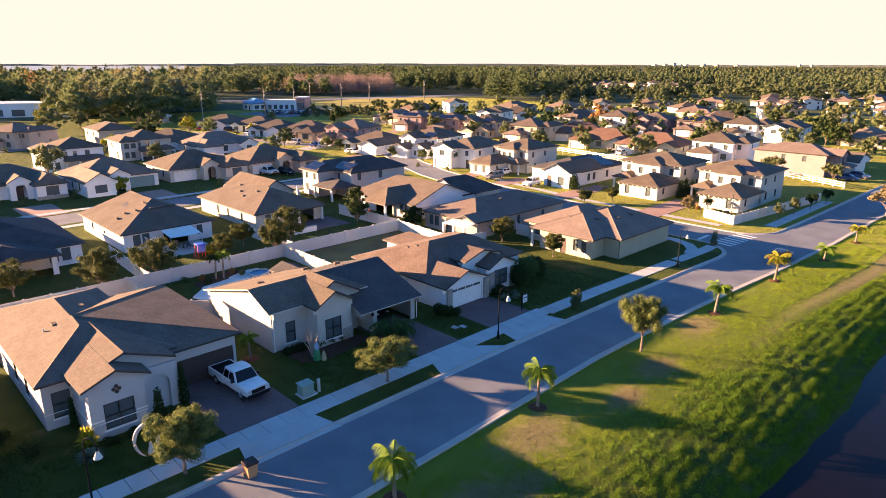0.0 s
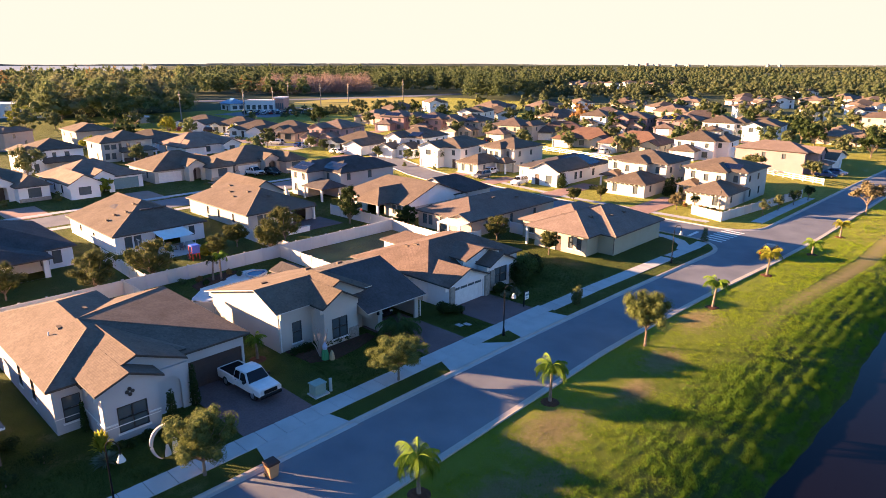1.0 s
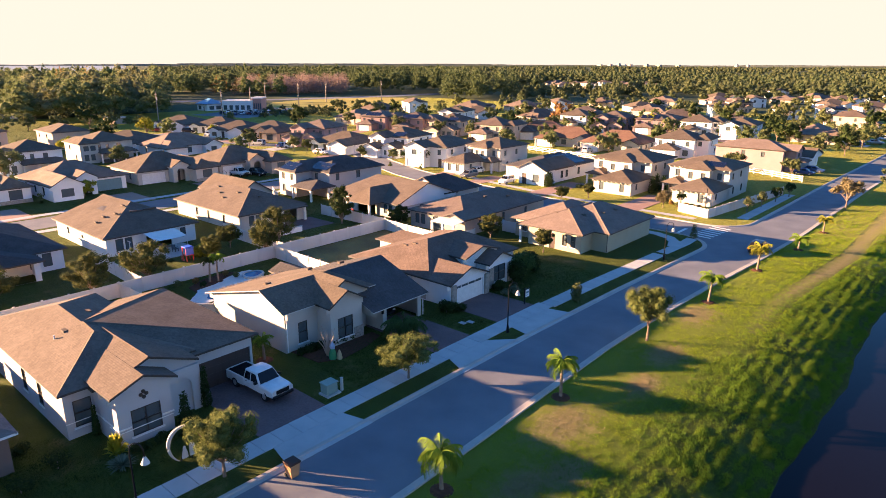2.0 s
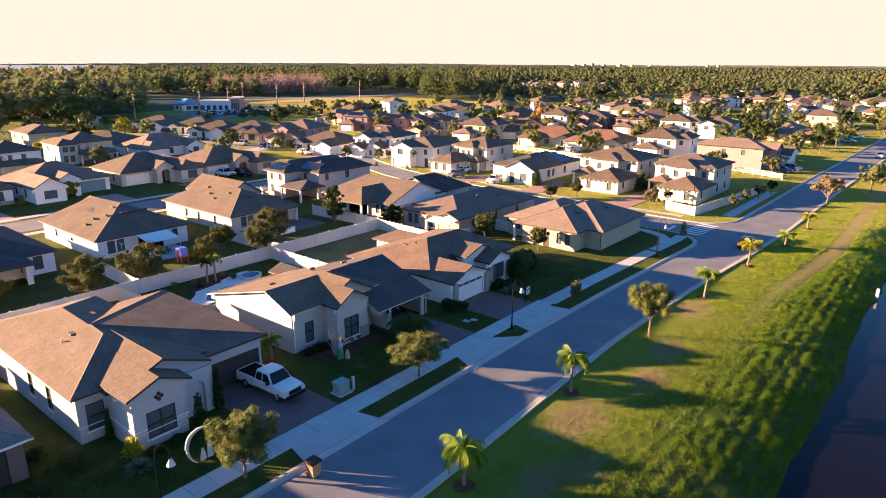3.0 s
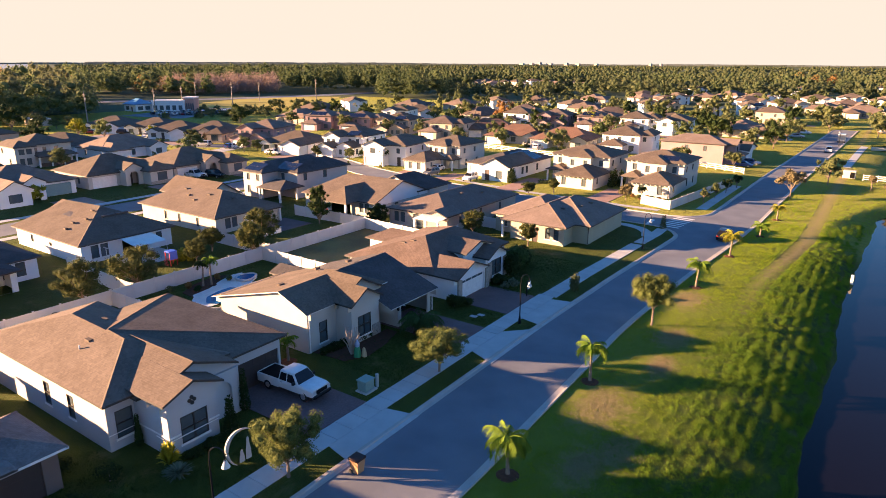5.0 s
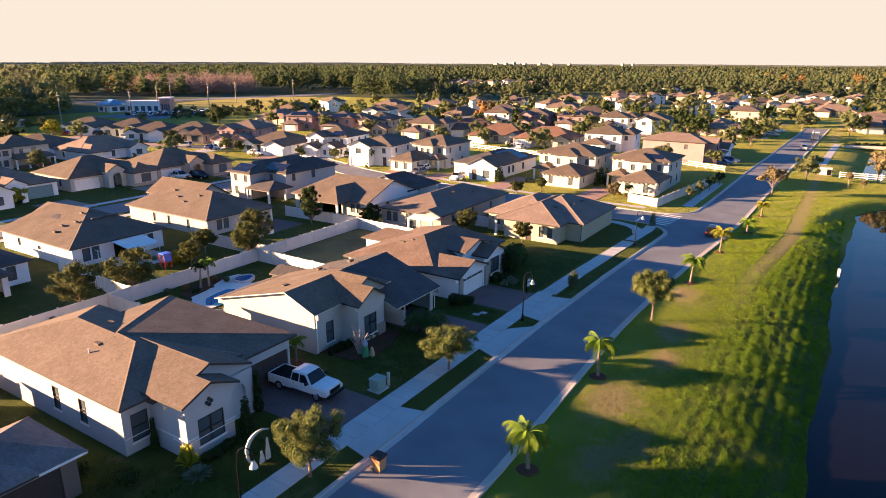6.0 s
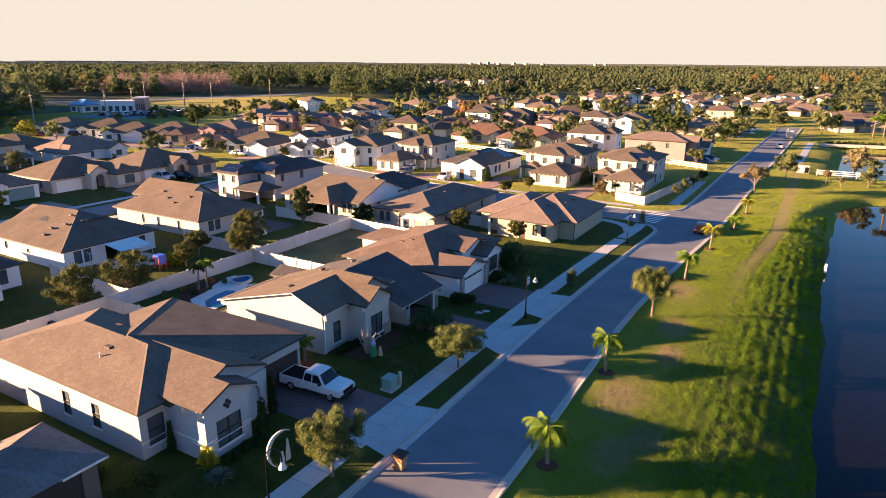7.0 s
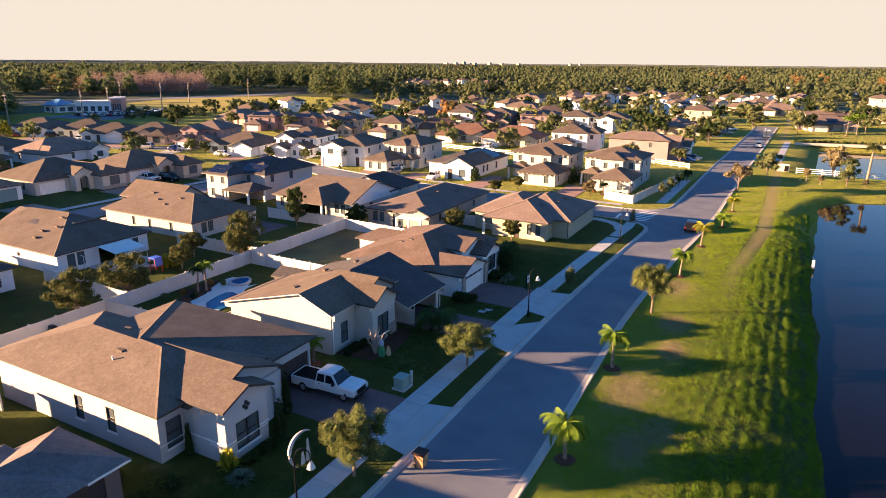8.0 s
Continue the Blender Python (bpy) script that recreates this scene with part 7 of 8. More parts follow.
part("cab", loft(bmesh.new(), [section(1.2, 0.98, 0.5, 2.0), section(1.8, 0.97, 0.5, 1.95), section(2.3, 0.95, 0.5, 1.25), section(2.9, 0.9, 0.5, 1.1)]), PAINT["white"], van)
part("rear_door", boxes((-2.63, -2.6, -0.95, 0.95, 0.7, 2.6)), RIM, van)
for x in (-1.6, 2.0):
    for y in (-0.9, 0.9):
        wheel(van, x, y, 0.36, 0.24)
van.matrix_world = pose(-21.1, 231, 0.02, 0, 0, 92)


# ---- front gardens ----
def shrub(x, y, h, s, mat, label, seed, n=700, leaf=0.07, name="shrub", z=0.0):
    t = thing(name, x, y, z, label, "shrub")
    r = np.random.default_rng(seed)
    bl = [(r.uniform(-s, s) * 0.5, r.uniform(-s, s) * 0.5, h * r.uniform(0.3, 0.65), s * 0.6, s * 0.6, h * 0.36) for _ in range(6)]
    part("stems", tube(bmesh.new(), [(x, y, z - 0.03), (x + 0.03, y, z + h * 0.6)], [0.05, 0.02], 5), BARK, t)
    quads_object("leaves", leaf_cloud(bl, n, leaf, seed), mat, t)
    return t


def column_tree(x, y, h, s, mat, label, seed, n=900, leaf=0.07):
    t = thing("columnar_cypress", x, y, 0, label, "cypress")
    bl = [(0, 0, h * f, s * (1.15 - f * 0.75), s * (1.15 - f * 0.75), h * 0.17) for f in (0.16, 0.3, 0.45, 0.6, 0.74, 0.86)]
    part("trunk", tube(bmesh.new(), [(x, y, -0.03), (x, y, h * 0.8)], [0.05, 0.02], 5), BARK, t)
    quads_object("leaves", leaf_cloud(bl, n, leaf, seed), mat, t)
    return t


CYPRESS = leaf_material("cypress_leaf", (0.02, 0.045, 0.012), (0.06, 0.09, 0.02))
column_tree(-45.0, 9.9, 2.3, 0.27, CYPRESS, "slim green cypress beside the stucco wall", 61)
column_tree(-41.55, 14.45, 2.7, 0.5, DARK_LEAF, "dark clipped cypress beside the arched entry", 62, 1400)
column_tree(-43.0, 16.75, 3.3, 0.42, DARK_LEAF, "tall dark cypress between entry and garage", 63, 1400)


def rosette(x, y, height, spread, mat, label, seed, n=120, width=0.06):
    """Long arching strap leaves fanning out of one crown."""
    r = np.random.default_rng(seed)
    t = thing("strap_plant", x, y, 0, label, "shrub")
    bm = bmesh.new()
    for i in range(n):
        a, up = i * 2.399 + r.uniform(-0.2, 0.2), r.uniform(0.15, 1.0)
        ln = spread * r.uniform(0.75, 1.15)
        out, rise = ln * (1.05 - 0.65 * up), height * (0.35 + 0.75 * up)
        ca, sa, rows = math.cos(a), math.sin(a), []
        for f, w in ((0.0, 0.5), (0.35, 1.0), (0.7, 0.75), (1.0, 0.05)):
            q, z = out * f, rise * (1.55 * f - 0.65 * f * f * (1.5 - 0.5 * up))
            rows.append([bm.verts.new((x + ca * q - sa * k * w * width, y + sa * q + ca * k * w * width, max(0.02, z))) for k in (-1, 1)])
        for p, q in zip(rows, rows[1:]):
            bm.faces.new((p[0], p[1], q[1], q[0]))
    part("foliage", bm, mat, t)
    return t


CROTON = leaf_material("croton_leaf", (0.26, 0.27, 0.025), (0.50, 0.46, 0.05), 0.45)
rosette(-41.45, 9.75, 1.75, 0.85, CROTON, "bright yellow-green croton at the house corner", 64, 190, 0.075)
AGAVE = leaf_material("agave_leaf", (0.10, 0.13, 0.08), (0.22, 0.25, 0.16))
rosette(-40.2, 9.5, 0.7, 1.15, AGAVE, "grey-green spiky shrub in front of the house", 65, 170, 0.05)
for i, (x, y, h, s) in enumerate([(-41.0, 11.2, 0.6, 0.6), (-41.0, 12.5, 0.65, 0.6), (-41.0, 13.6, 0.6, 0.6), (-46.6, 5.9, 0.8, 0.7), (-43.0, 6.8, 1.0, 0.8), (-42.0, 4.5, 0.9, 0.7)]):
    shrub(x, y, h, s, DARK_LEAF, "low dark green hedge shrub below the wall", 70 + i, 600)
for i in range(9):
    shrub(-44.9 + (0.5 if i > 3 else 0) + 0.12 * (i % 2), 26.6 + i * 0.72, 0.75, 0.55, DARK_LEAF, "low dark green shrub in the front bed", 80 + i, 500)
flat("flower_bed", [(-46, 26.3), (-42.6, 26.6), (-41.6, 28.5), (-42.0, 31.5), (-42.8, 33.9), (-44.0, 33.9), (-44.0, 29), (-46, 29)], 0.03, SOIL, "dark mulched bed before the cream house", "flower bed")
bare = thing("bare_shrub", -43.0, 28.0, 0, "leafless pale-stemmed crape myrtle fanning upwards", "shrub")
r_ = np.random.default_rng(5)
PALE_BARK = plain("pale_bark", (0.45, 0.36, 0.30), 0.9)
for i in range(26):
    a, q = r_.uniform(0, math.tau), r_.uniform(0.2, 1.15)
    hh = r_.uniform(1.7, 2.5)
    part("stem", tube(bmesh.new(), [(-43.0 + 0.1 * math.cos(a), 28.0 + 0.1 * math.sin(a), 0), (-43.0 + q * 0.45 * math.cos(a), 28.0 + q * 0.45 * math.sin(a), hh * 0.55), (-43.0 + q * math.cos(a + 0.2), 28.0 + q * math.sin(a + 0.2), hh)], [0.06, 0.045, 0.022], 5), PALE_BARK, bare)
BIG_LEAF = leaf_material("broad_leaf", (0.03, 0.06, 0.018), (0.10, 0.16, 0.045))
palm(-41.0, 35.0, 0.9, 95, 26, 2.5, mat=BIG_LEAF, trunk=0.2, label="dark broad-leaved bird-of-paradise plant before the garage")
for i, (x, y, h, s) in enumerate([(-42.4, 54.2, 3.0, 1.5), (-42.8, 56.8, 3.2, 1.7), (-43.5, 58.8, 2.6, 1.3), (-41.9, 51.2, 1.2, 0.9)]):
    shrub(x, y, h, s, DARK_LEAF if i != 1 else BIG_LEAF, "large dark evergreen shrub beside the third house", 100 + i, 1500, 0.14)
shrub(-42.0, 42.2, 1.5, 1.0, DARK_LEAF, "rounded dark shrub beside the garage", 110, 1300, 0.09)
shrub(-41.3, 43.3, 1.1, 0.8, DARK_LEAF, "clipped dark shrub beside the driveway", 111, 900, 0.08)
for i, (x, y) in enumerate([(-40.6, 50.4), (-39.9, 51.4), (-40.8, 52.2)]):
    shrub(x, y, 0.7, 0.5, AGAVE, "pale spiky border plant beside the driveway", 112 + i, 260, 0.1)
palm(-46.4, 23.9, 1.9, 31, 11, 1.15)
shrub(-33.95, 53.8, 2.3, 0.75, OAK_LEAF, "small upright young tree on the verge", 115, 1300, 0.09, "young_tree")
column_tree(-34.2, 87.2, 2.2, 0.6, OAK_LEAF, "small round-headed street tree at the corner", 116, 900)

ut = thing("utility_box", -37.7, 24.1, 0, "pale green utility cabinet with a post beside the pavement", "utility box")
GREENBOX = plain("green_metal", (0.22, 0.32, 0.27), 0.5)
part("plinth", boxes((-38.35, -37.25, 23.3, 24.6, 0, 0.12)), CONCRETE, ut)
part("cabinet", boxes((-38.25, -37.4, 23.4, 24.4, 0.12, 0.95), bevel=0.04), GREENBOX, ut)
part("lid", boxes((-38.3, -37.34, 23.34, 24.46, 0.95, 1.02), bevel=0.02), GREENBOX, ut)
part("post", tube(bmesh.new(), [(-37.55, 24.9, 0), (-37.55, 24.9, 1.05)], [0.13, 0.13], 10), plain("grey_post", (0.42, 0.45, 0.42), 0.6), ut)

TAN = plain("tan_plastic", (0.44, 0.25, 0.12), 0.55)
wb = thing("wheelie_bin", -31.5, 15.95, 0.02, "tan household wheelie bin standing at the kerb", "bin")
bm = loft(bmesh.new(), [[(-31.5 + sx * w, 15.95 + sy * w, z) for sx, sy in ((-1, -1), (1, -1), (1, 1), (-1, 1))] for w, z in ((0.27, 0.06), (0.36, 1.02))])
part("body", bm, TAN, wb)
part("lid", boxes((-31.91, -31.1, 15.54, 16.36, 0.94, 1.1), bevel=0.03), plain("brown_lid", (0.055, 0.03, 0.025), 0.6, 0, 0.2), wb)
part("handle", tube(bmesh.new(), [(-31.92, 15.65, 1.0), (-31.92, 16.25, 1.0)], [0.02, 0.02], 6), BLACK, wb)
for y in (15.65, 16.25):
    bm = bmesh.new()
    bmesh.ops.create_cone(bm, cap_ends=True, segments=12, radius1=0.13, radius2=0.13, depth=0.06, matrix=Matrix.Translation((-31.8, y, 0.13)) @ Matrix.Rotation(radians(90), 4, "X"))
    part("wheel", bm, TYRE, wb)

# crescent-shaped winter ornament and figures on the lawns
orn = thing("garden_ornament", -37.9, 12.5, 0, "tall white wire crescent ornament on the front lawn", "ornament")
WIRE = plain("white_wire", (0.55, 0.53, 0.5), 0.6)
bm = bmesh.new()
arc = [(-37.9 + 0.3 * math.cos(radians(a)), 12.6 + 1.0 * math.cos(radians(a)), 1.15 + 1.25 * math.sin(radians(a))) for a in range(62, 251, 9)]
tube(bm, arc, [0.02 + 0.11 * math.sin(math.pi * i / (len(arc) - 1)) for i in range(len(arc))], 6)
part("crescent", bm, WIRE, orn)
part("stake", boxes((-38.02, -37.96, 12.2, 12.26, 0, 0.3), (-37.9, -37.84, 12.85, 12.91, 0, 0.3)), BLACK, orn)
for y, k in ((12.95, 1.0), (12.45, 0.55)):
    bm = loft(bmesh.new(), [[(-37.9 + w * 0.35 * math.cos(j * math.tau / 8), y + w * math.sin(j * math.tau / 8), 0.2 + z * k) for j in range(8)] for w, z in ((0.22, 0.0), (0.19, 0.6), (0.10, 1.15), (0.11, 1.35), (0.04, 1.5))])
    part("pale_shape", bm, plain("white_cloth", (0.5, 0.49, 0.47), 0.8), orn)
gn = thing("lawn_ornament", -42.3, 27.9, 0, "green and white painted lawn ornament beside the bed", "ornament")
bm = loft(bmesh.new(), [[(-42.3 + w * math.cos(k * math.tau / 9), 27.9 + w * math.sin(k * math.tau / 9), z) for k in range(9)] for w, z in ((0.34, 0), (0.3, 0.55), (0.2, 0.95))])
part("lower", bm, plain("green_paint", (0.02, 0.25, 0.10), 0.5), gn)
bm = loft(bmesh.new(), [[(-42.3 + w * math.cos(k * math.tau / 9), 27.9 + w * math.sin(k * math.tau / 9), z) for k in range(9)] for w, z in ((0.2, 0.95), (0.24, 1.2), (0.12, 1.45), (0.03, 1.6))])
part("upper", bm, plain("pale_blue_paint", (0.35, 0.42, 0.55), 0.5), gn)
gn2 = thing("lawn_ornament", -41.9, 28.3, 0, "small tan painted lawn ornament", "ornament")
bm = loft(bmesh.new(), [[(-41.9 + w * math.cos(k * math.tau / 9), 28.3 + w * math.sin(k * math.tau / 9), z) for k in range(9)] for w, z in ((0.26, 0), (0.22, 0.35), (0.12, 0.7), (0.02, 0.85))])
part("ornament_body", bm, plain("tan_paint", (0.5, 0.36, 0.2), 0.6), gn2)
sg = thing("sale_sign", -37.4, 49.3, 0, "white hanging sign board on a black post on the lawn", "sign")
part("post", boxes((-37.45, -37.35, 49.25, 49.35, 0, 1.75), (-37.42, -37.38, 49.35, 50.15, 1.62, 1.68)), BLACK, sg)
part("board", boxes((-37.415, -37.385, 49.45, 50.1, 0.75, 1.55)), WHITE, sg)
part("print_bar", boxes((-37.384, -37.38, 49.5, 50.05, 1.15, 1.35), (-37.384, -37.38, 49.55, 49.95, 0.9, 0.98)), GARAGE_BLUE, sg)
for i, (x, y) in enumerate([(-39.0, 41.2), (-38.6, 41.9)]):
    pv = thing("stepping_stone", x, y, 0, "pale stone cover lying in the lawn", "cover")
    part("slab", boxes((x - 0.35, x + 0.35, y - 0.25, y + 0.25, 0, 0.05)), CONCRETE, pv)
pg = thing("pond_marker", -9.15, 78.2, ground_z(-9.15, 78.2), "short white marker post at the water's edge", "post")
part("post", boxes((-9.3, -9.0, 78.05, 78.35, ground_z(-9.15, 78.2) - 0.1, ground_z(-9.15, 78.2) + 1.1), bevel=0.02), WHITE, pg)

# pool garden
def blob_flat(name, pts, z0, z1, mat, label, category):
    bm = bmesh.new()
    lo = [bm.verts.new((x, y, z0)) for x, y in pts]
    hi = [bm.verts.new((x, y, z1)) for x, y in pts]
    bm.faces.new(hi)
    n = len(pts)
    for i in range(n):
        bm.faces.new((lo[i], lo[(i + 1) % n], hi[(i + 1) % n], hi[i]))
    return tagged(part(name, bm, mat, None), label, category, kind="structure")


def kidney(cx_, cy_, a, b, turn, pinch, n=40):
    out = []
    for i in range(n):
        t = i / n * math.tau
        k = 1 + pinch * math.cos(2 * t) + 0.08 * math.cos(3 * t + 1)
        x, y = a * k * math.cos(t), b * k * math.sin(t)
        out.append((cx_ + x * math.cos(turn) - y * math.sin(turn), cy_ + x * math.sin(turn) + y * math.cos(turn)))
    return out


def wavy(balls, n=26):
    """Outline of a row of overlapping discs, walked up one side and down the other."""
    left, right = [], []
    for k in range(n + 1):
        f = k / n * (len(balls) - 1)
        i = min(int(f), len(balls) - 2)
        g = f - i
        p, q = Vector(balls[i]), Vector(balls[i + 1])
        c = p.lerp(q, g * g * (3 - 2 * g))
        t = Vector((q.x - p.x, q.y - p.y)).normalized()
        w = c.z * min(1.0, 0.35 + 3.0 * min(k, n - k) / n)
        left.append((c.x - t.y * w, c.y + t.x * w))
        right.append((c.x + t.y * w, c.y - t.x * w))
    return right + left[::-1]


DECK = plain("pale_deck", (0.66, 0.65, 0.62), 0.8)
blob_flat("pool_deck", wavy([(-63.2, 26.9, 2.3), (-64.3, 29.6, 2.5), (-65.3, 32.0, 1.9), (-66.4, 34.0, 1.9), (-66.8, 36.0, 2.2), (-66.4, 37.0, 1.7)]), -0.02, 0.06, DECK, "pale curved pool deck", "deck")
blob_flat("pool_water", wavy([(-62.9, 28.4, 1.3), (-63.6, 30.2, 1.55), (-64.4, 31.8, 1.2), (-65.2, 32.8, 0.8)]), -0.02, 0.075, POOL, "clear blue pool water", "pool")
blob_flat("spa_water", kidney(-66.6, 35.8, 1.1, 0.9, 1.9, 0.0), -0.02, 0.22, POOL, "small round raised spa", "spa")
sp = thing("spa_rim", -66.6, 35.8, 0, "pale raised rim round the spa", "spa")
bm = bmesh.new()
rim = kidney(-66.6, 35.8, 1.25, 1.05, 1.9, 0.0, 24)
tube(bm, [(x, y, 0.16) for x, y in rim + rim[:1]], [0.16] * 25, 6)
part("rim", bm, CONCRETE, sp)
flat("flower_bed", [(-68.2, 28.6), (-66.0, 28.4), (-66.6, 31.0), (-68.3, 33.2), (-69.2, 35.2), (-70.2, 34.4), (-69.6, 31.0)], 0.05, SOIL, "red mulched bed behind the pool", "flower bed")
palm(-68.2, 31.2, 2.6, 41, 12, 1.2, mat=DARK_LEAF)
palm(-67.8, 32.0, 2.9, 42, 12, 1.2, mat=PALM_LEAF)
for i, (x, y, m_) in enumerate([(-69, 30, RUST_LEAF), (-68.9, 33.6, RUST_LEAF), (-67.5, 34.2, OAK_LEAF), (-69.6, 28.2, OAK_LEAF), (-67.2, 29.8, DARK_LEAF)]):
    shrub(x, y, 0.8, 0.5, m_, "small garden shrub beside the pool", 120 + i, 350, 0.08)
flat("bare_lot", [(-70.6, 42.2), (-60, 42.0), (-59.3, 60.0), (-70.6, 61.0)], 0.02, material("dry_grass", (0.16, 0.11, 0.06), (0.31, 0.25, 0.09), 0.95, 0.22, 6, 1.0, 9, spec=0.1, bump_depth=0.2), "patchy brown back lawn inside the fence", "lawn")

# trees of the back gardens and far streets: x, y, height, spread, trunk, colour
TREES = [
    (-72.2, 20.2, 5.4, 2.4, 1.2, "o"), (-72.9, 26.4, 5.4, 2.9, 1.0, "o"), (-71.9, 41.3, 5.2, 2.3, 1.2, "o"), (-74.8, 45.2, 6.0, 2.5, 1.2, "o"), (-79.2, 40.4, 3.4, 1.6, 0.8, "o"), (-78.6, 59.4, 6.6, 2.1, 0.4, "d"), (-71.0, 64.4, 3.4, 1.8, 0.3, "d"),
    (-55.8, 67.6, 3.8, 1.9, 0.7, "o"), (-46.4, 66.8, 3.3, 1.3, 1.0, "o"), (-76.5, 36.2, 3.2, 1.5, 0.6, "o"), (-78, 13, 4.2, 2.2, 0.8, "o"), (-62.7, 98.2, 2.6, 1.3, 0.5, "o"), (-59.6, 102.5, 3.0, 1.0, 0.8, "o"),
    (-21.7, 122.8, 5.8, 2.5, 1.9, "b"), (-17.4, 143.4, 6.2, 2.7, 1.4, "o"), (-4.8, 149.5, 7.4, 3.0, 1.6, "b"), (-2.4, 140.8, 6.2, 2.4, 0.9, "o"), (-9.8, 142.0, 3.0, 0.7, 1.2, "b"), (-7.2, 139.5, 2.2, 0.5, 0.8, "b"), (0.6, 138.5, 2.0, 0.5, 0.8, "b"), (-37.0, 150, 4.6, 2.2, 1.6, "o"), (-46, 104.2, 3.2, 1.3, 0.8, "b"),
    (-113, 150, 6.0, 3.0, 1.2, "o"), (-127, 181, 7, 3.4, 1.2, "o"), (-112.5, 171, 6.5, 3.0, 1.0, "o"), (-138, 220, 10, 4.6, 2, "r"), (-97, 172, 7, 3.2, 1.4, "o"), (-86, 161, 6.2, 4.2, 1.2, "o"), (-73.5, 175, 6.4, 3.2, 1.2, "o"),
    (-187, 180, 7, 3.5, 1, "o"), (-174, 180, 8, 3.6, 1, "d"), (-189, 167, 6, 3, 1, "d"), (-148.5, 168, 7, 3.2, 1.0, "o"), (-136, 163, 6.5, 3, 1, "o"), (-236, 200, 8, 4, 1, "o"), (-217, 238, 7, 3.4, 1, "o"), (-256, 206, 7, 4.5, 1, "o"),
    (-59, 222, 8, 4.5, 1.2, "d"), (-54, 217, 7, 4, 1.2, "d"), (-49, 150, 5, 2.4, 1.2, "o"), (-222, 95, 6.5, 3.2, 1.5, "y"), (-191, 60, 5, 3.4, 1, "y"), (-130.5, 41, 3.4, 2.2, 0.6, "y"), (-106, 49, 2.6, 1.2, 0.3, "o"),
    (-41.7, 226, 7, 3.5, 1.5, "o"), (-37.5, 215, 6, 2.6, 1.4, "o"), (-27.2, 262, 7, 3.6, 1.6, "o"), (-78, 306, 9, 5, 1.4, "o"), (-12, 250, 8, 4.5, 1.6, "o"), (-40.5, 190, 7, 3.2, 1.4, "o"), (-41, 270, 9, 4, 1.4, "d"),
    (-66, 240, 8, 4.8, 1.2, "d"), (-90, 212, 7, 3.4, 1.2, "o"), (-100, 222, 7, 3.6, 1.2, "y"), (-150, 205, 7, 4, 1.2, "d"), (-166, 212, 7, 3.6, 1.2, "o"), (-198, 205, 7, 4, 1.2, "d"), (-245, 215, 7, 4.4, 1, "o"), (-228, 207, 6.5, 4.2, 1, "o"),
    (-205, 110, 4, 2, 0.8, "y"), (-188, 112, 4, 2, 0.8, "o"), (-178, 108, 3.4, 1.8, 0.6, "d"), (-152, 108.5, 3.5, 1.8, 0.6, "o"), (-131, 110.5, 3.0, 1.5, 0.5, "o"), (-120, 111, 3.2, 1.6, 0.6, "o"),
    (-284, 66, 9, 4.2, 1.5, "y"), (-270, 74, 7, 3.6, 1.2, "o"), (-262, 82, 6, 3.2, 1.2, "o"), (-296, 84, 9, 5, 1.5, "o"), (-246, 104, 5.4, 2.8, 1.4, "o"), (-252, 60, 10, 5, 1.5, "o"), (-262, 92, 10, 5.5, 1.5, "d"), (-30, 290, 9, 5, 1.5, "o"), (10, 285, 9, 5, 1.5, "d"), (-2, 320, 9, 5, 1.5, "o"), (30, 310, 9, 5, 1.5, "o"), (-85, 252, 8, 4, 1.2, "d"), (-70, 262, 8, 4, 1.2, "o"),
    (-9, 262, 7, 3.5, 1.2, "d"), (22, 278, 8, 4, 1.2, "d"), (-122, 300, 9, 5, 1.2, "o"), (-100, 305, 8, 5, 1.2, "o"), (-136, 305, 8, 5, 1.2, "d"), (-180, 275, 8, 4, 1.2, "o"), (-232, 270, 8, 4, 1.2, "o"),
]
THIN_LEAF = leaf_material("thin_tan_leaf", (0.13, 0.11, 0.06), (0.24, 0.20, 0.10), 0.3)
TM = {"o": (OAK_LEAF, "olive-green garden tree"), "d": (DARK_LEAF, "dense dark green garden tree"), "y": (YELLOW_LEAF, "yellow-green garden tree"), "b": (THIN_LEAF, "thin tan half-bare tree"), "r": (RUST_LEAF, "orange autumn tree")}
for i, (x, y, h, s, tr, c) in enumerate(TREES):
    near_ = math.hypot(x + 6, y + 7) < 130
    broad_tree(x, y, h, s, tr, GARDEN_LEAF if c == "o" and near_ else TM[c][0], TM[c][1] + (" beside the fence" if near_ and x < -60 else " among the houses"), 200 + i, 9000 if near_ else 1100, 0.062 if near_ else 0.18, core=True, twigs=int(near_))
for i, (x, y) in enumerate([(-33.3, 110.1), (-32.6, 115.6), (-32.0, 122.0), (-31.4, 128.5)]):
    broad_tree(x - 0.6, y, 2.9, 0.95, 0.9, OAK_LEAF if i < 2 else DARK_LEAF, "clipped lollipop tree along the white fence", 330 + i, 900, 0.12, squash=1.2)
palm(1.5, 146.6, 7.4, 51, 24, 2.1, mat=OAK_LEAF, trunk=0.24, label="tall cabbage palm with a round olive crown beside the pond")
palm(-112.9, 108.2, 2.6, 52, 14, 1.8, mat=DARK_LEAF)
palm(-107.2, 109.2, 3.2, 53, 14, 2.0, mat=DARK_LEAF)
palm(-44.0, 107.0, 1.8, 54, 12, 1.2, mat=DARK_LEAF)
palm(3.0, 251, 6.0, 55, 16, 2.6)
palm(6.2, 254, 6.5, 56, 16, 2.6)
for i, (x, y) in enumerate([(-52.6, 114.5), (-51.4, 116.5), (-53.2, 117.8)]):
    column_tree(x, y, 3.4, 0.9, DARK_LEAF, "dark upright shrub between two houses", 720 + i, 700, 0.13)
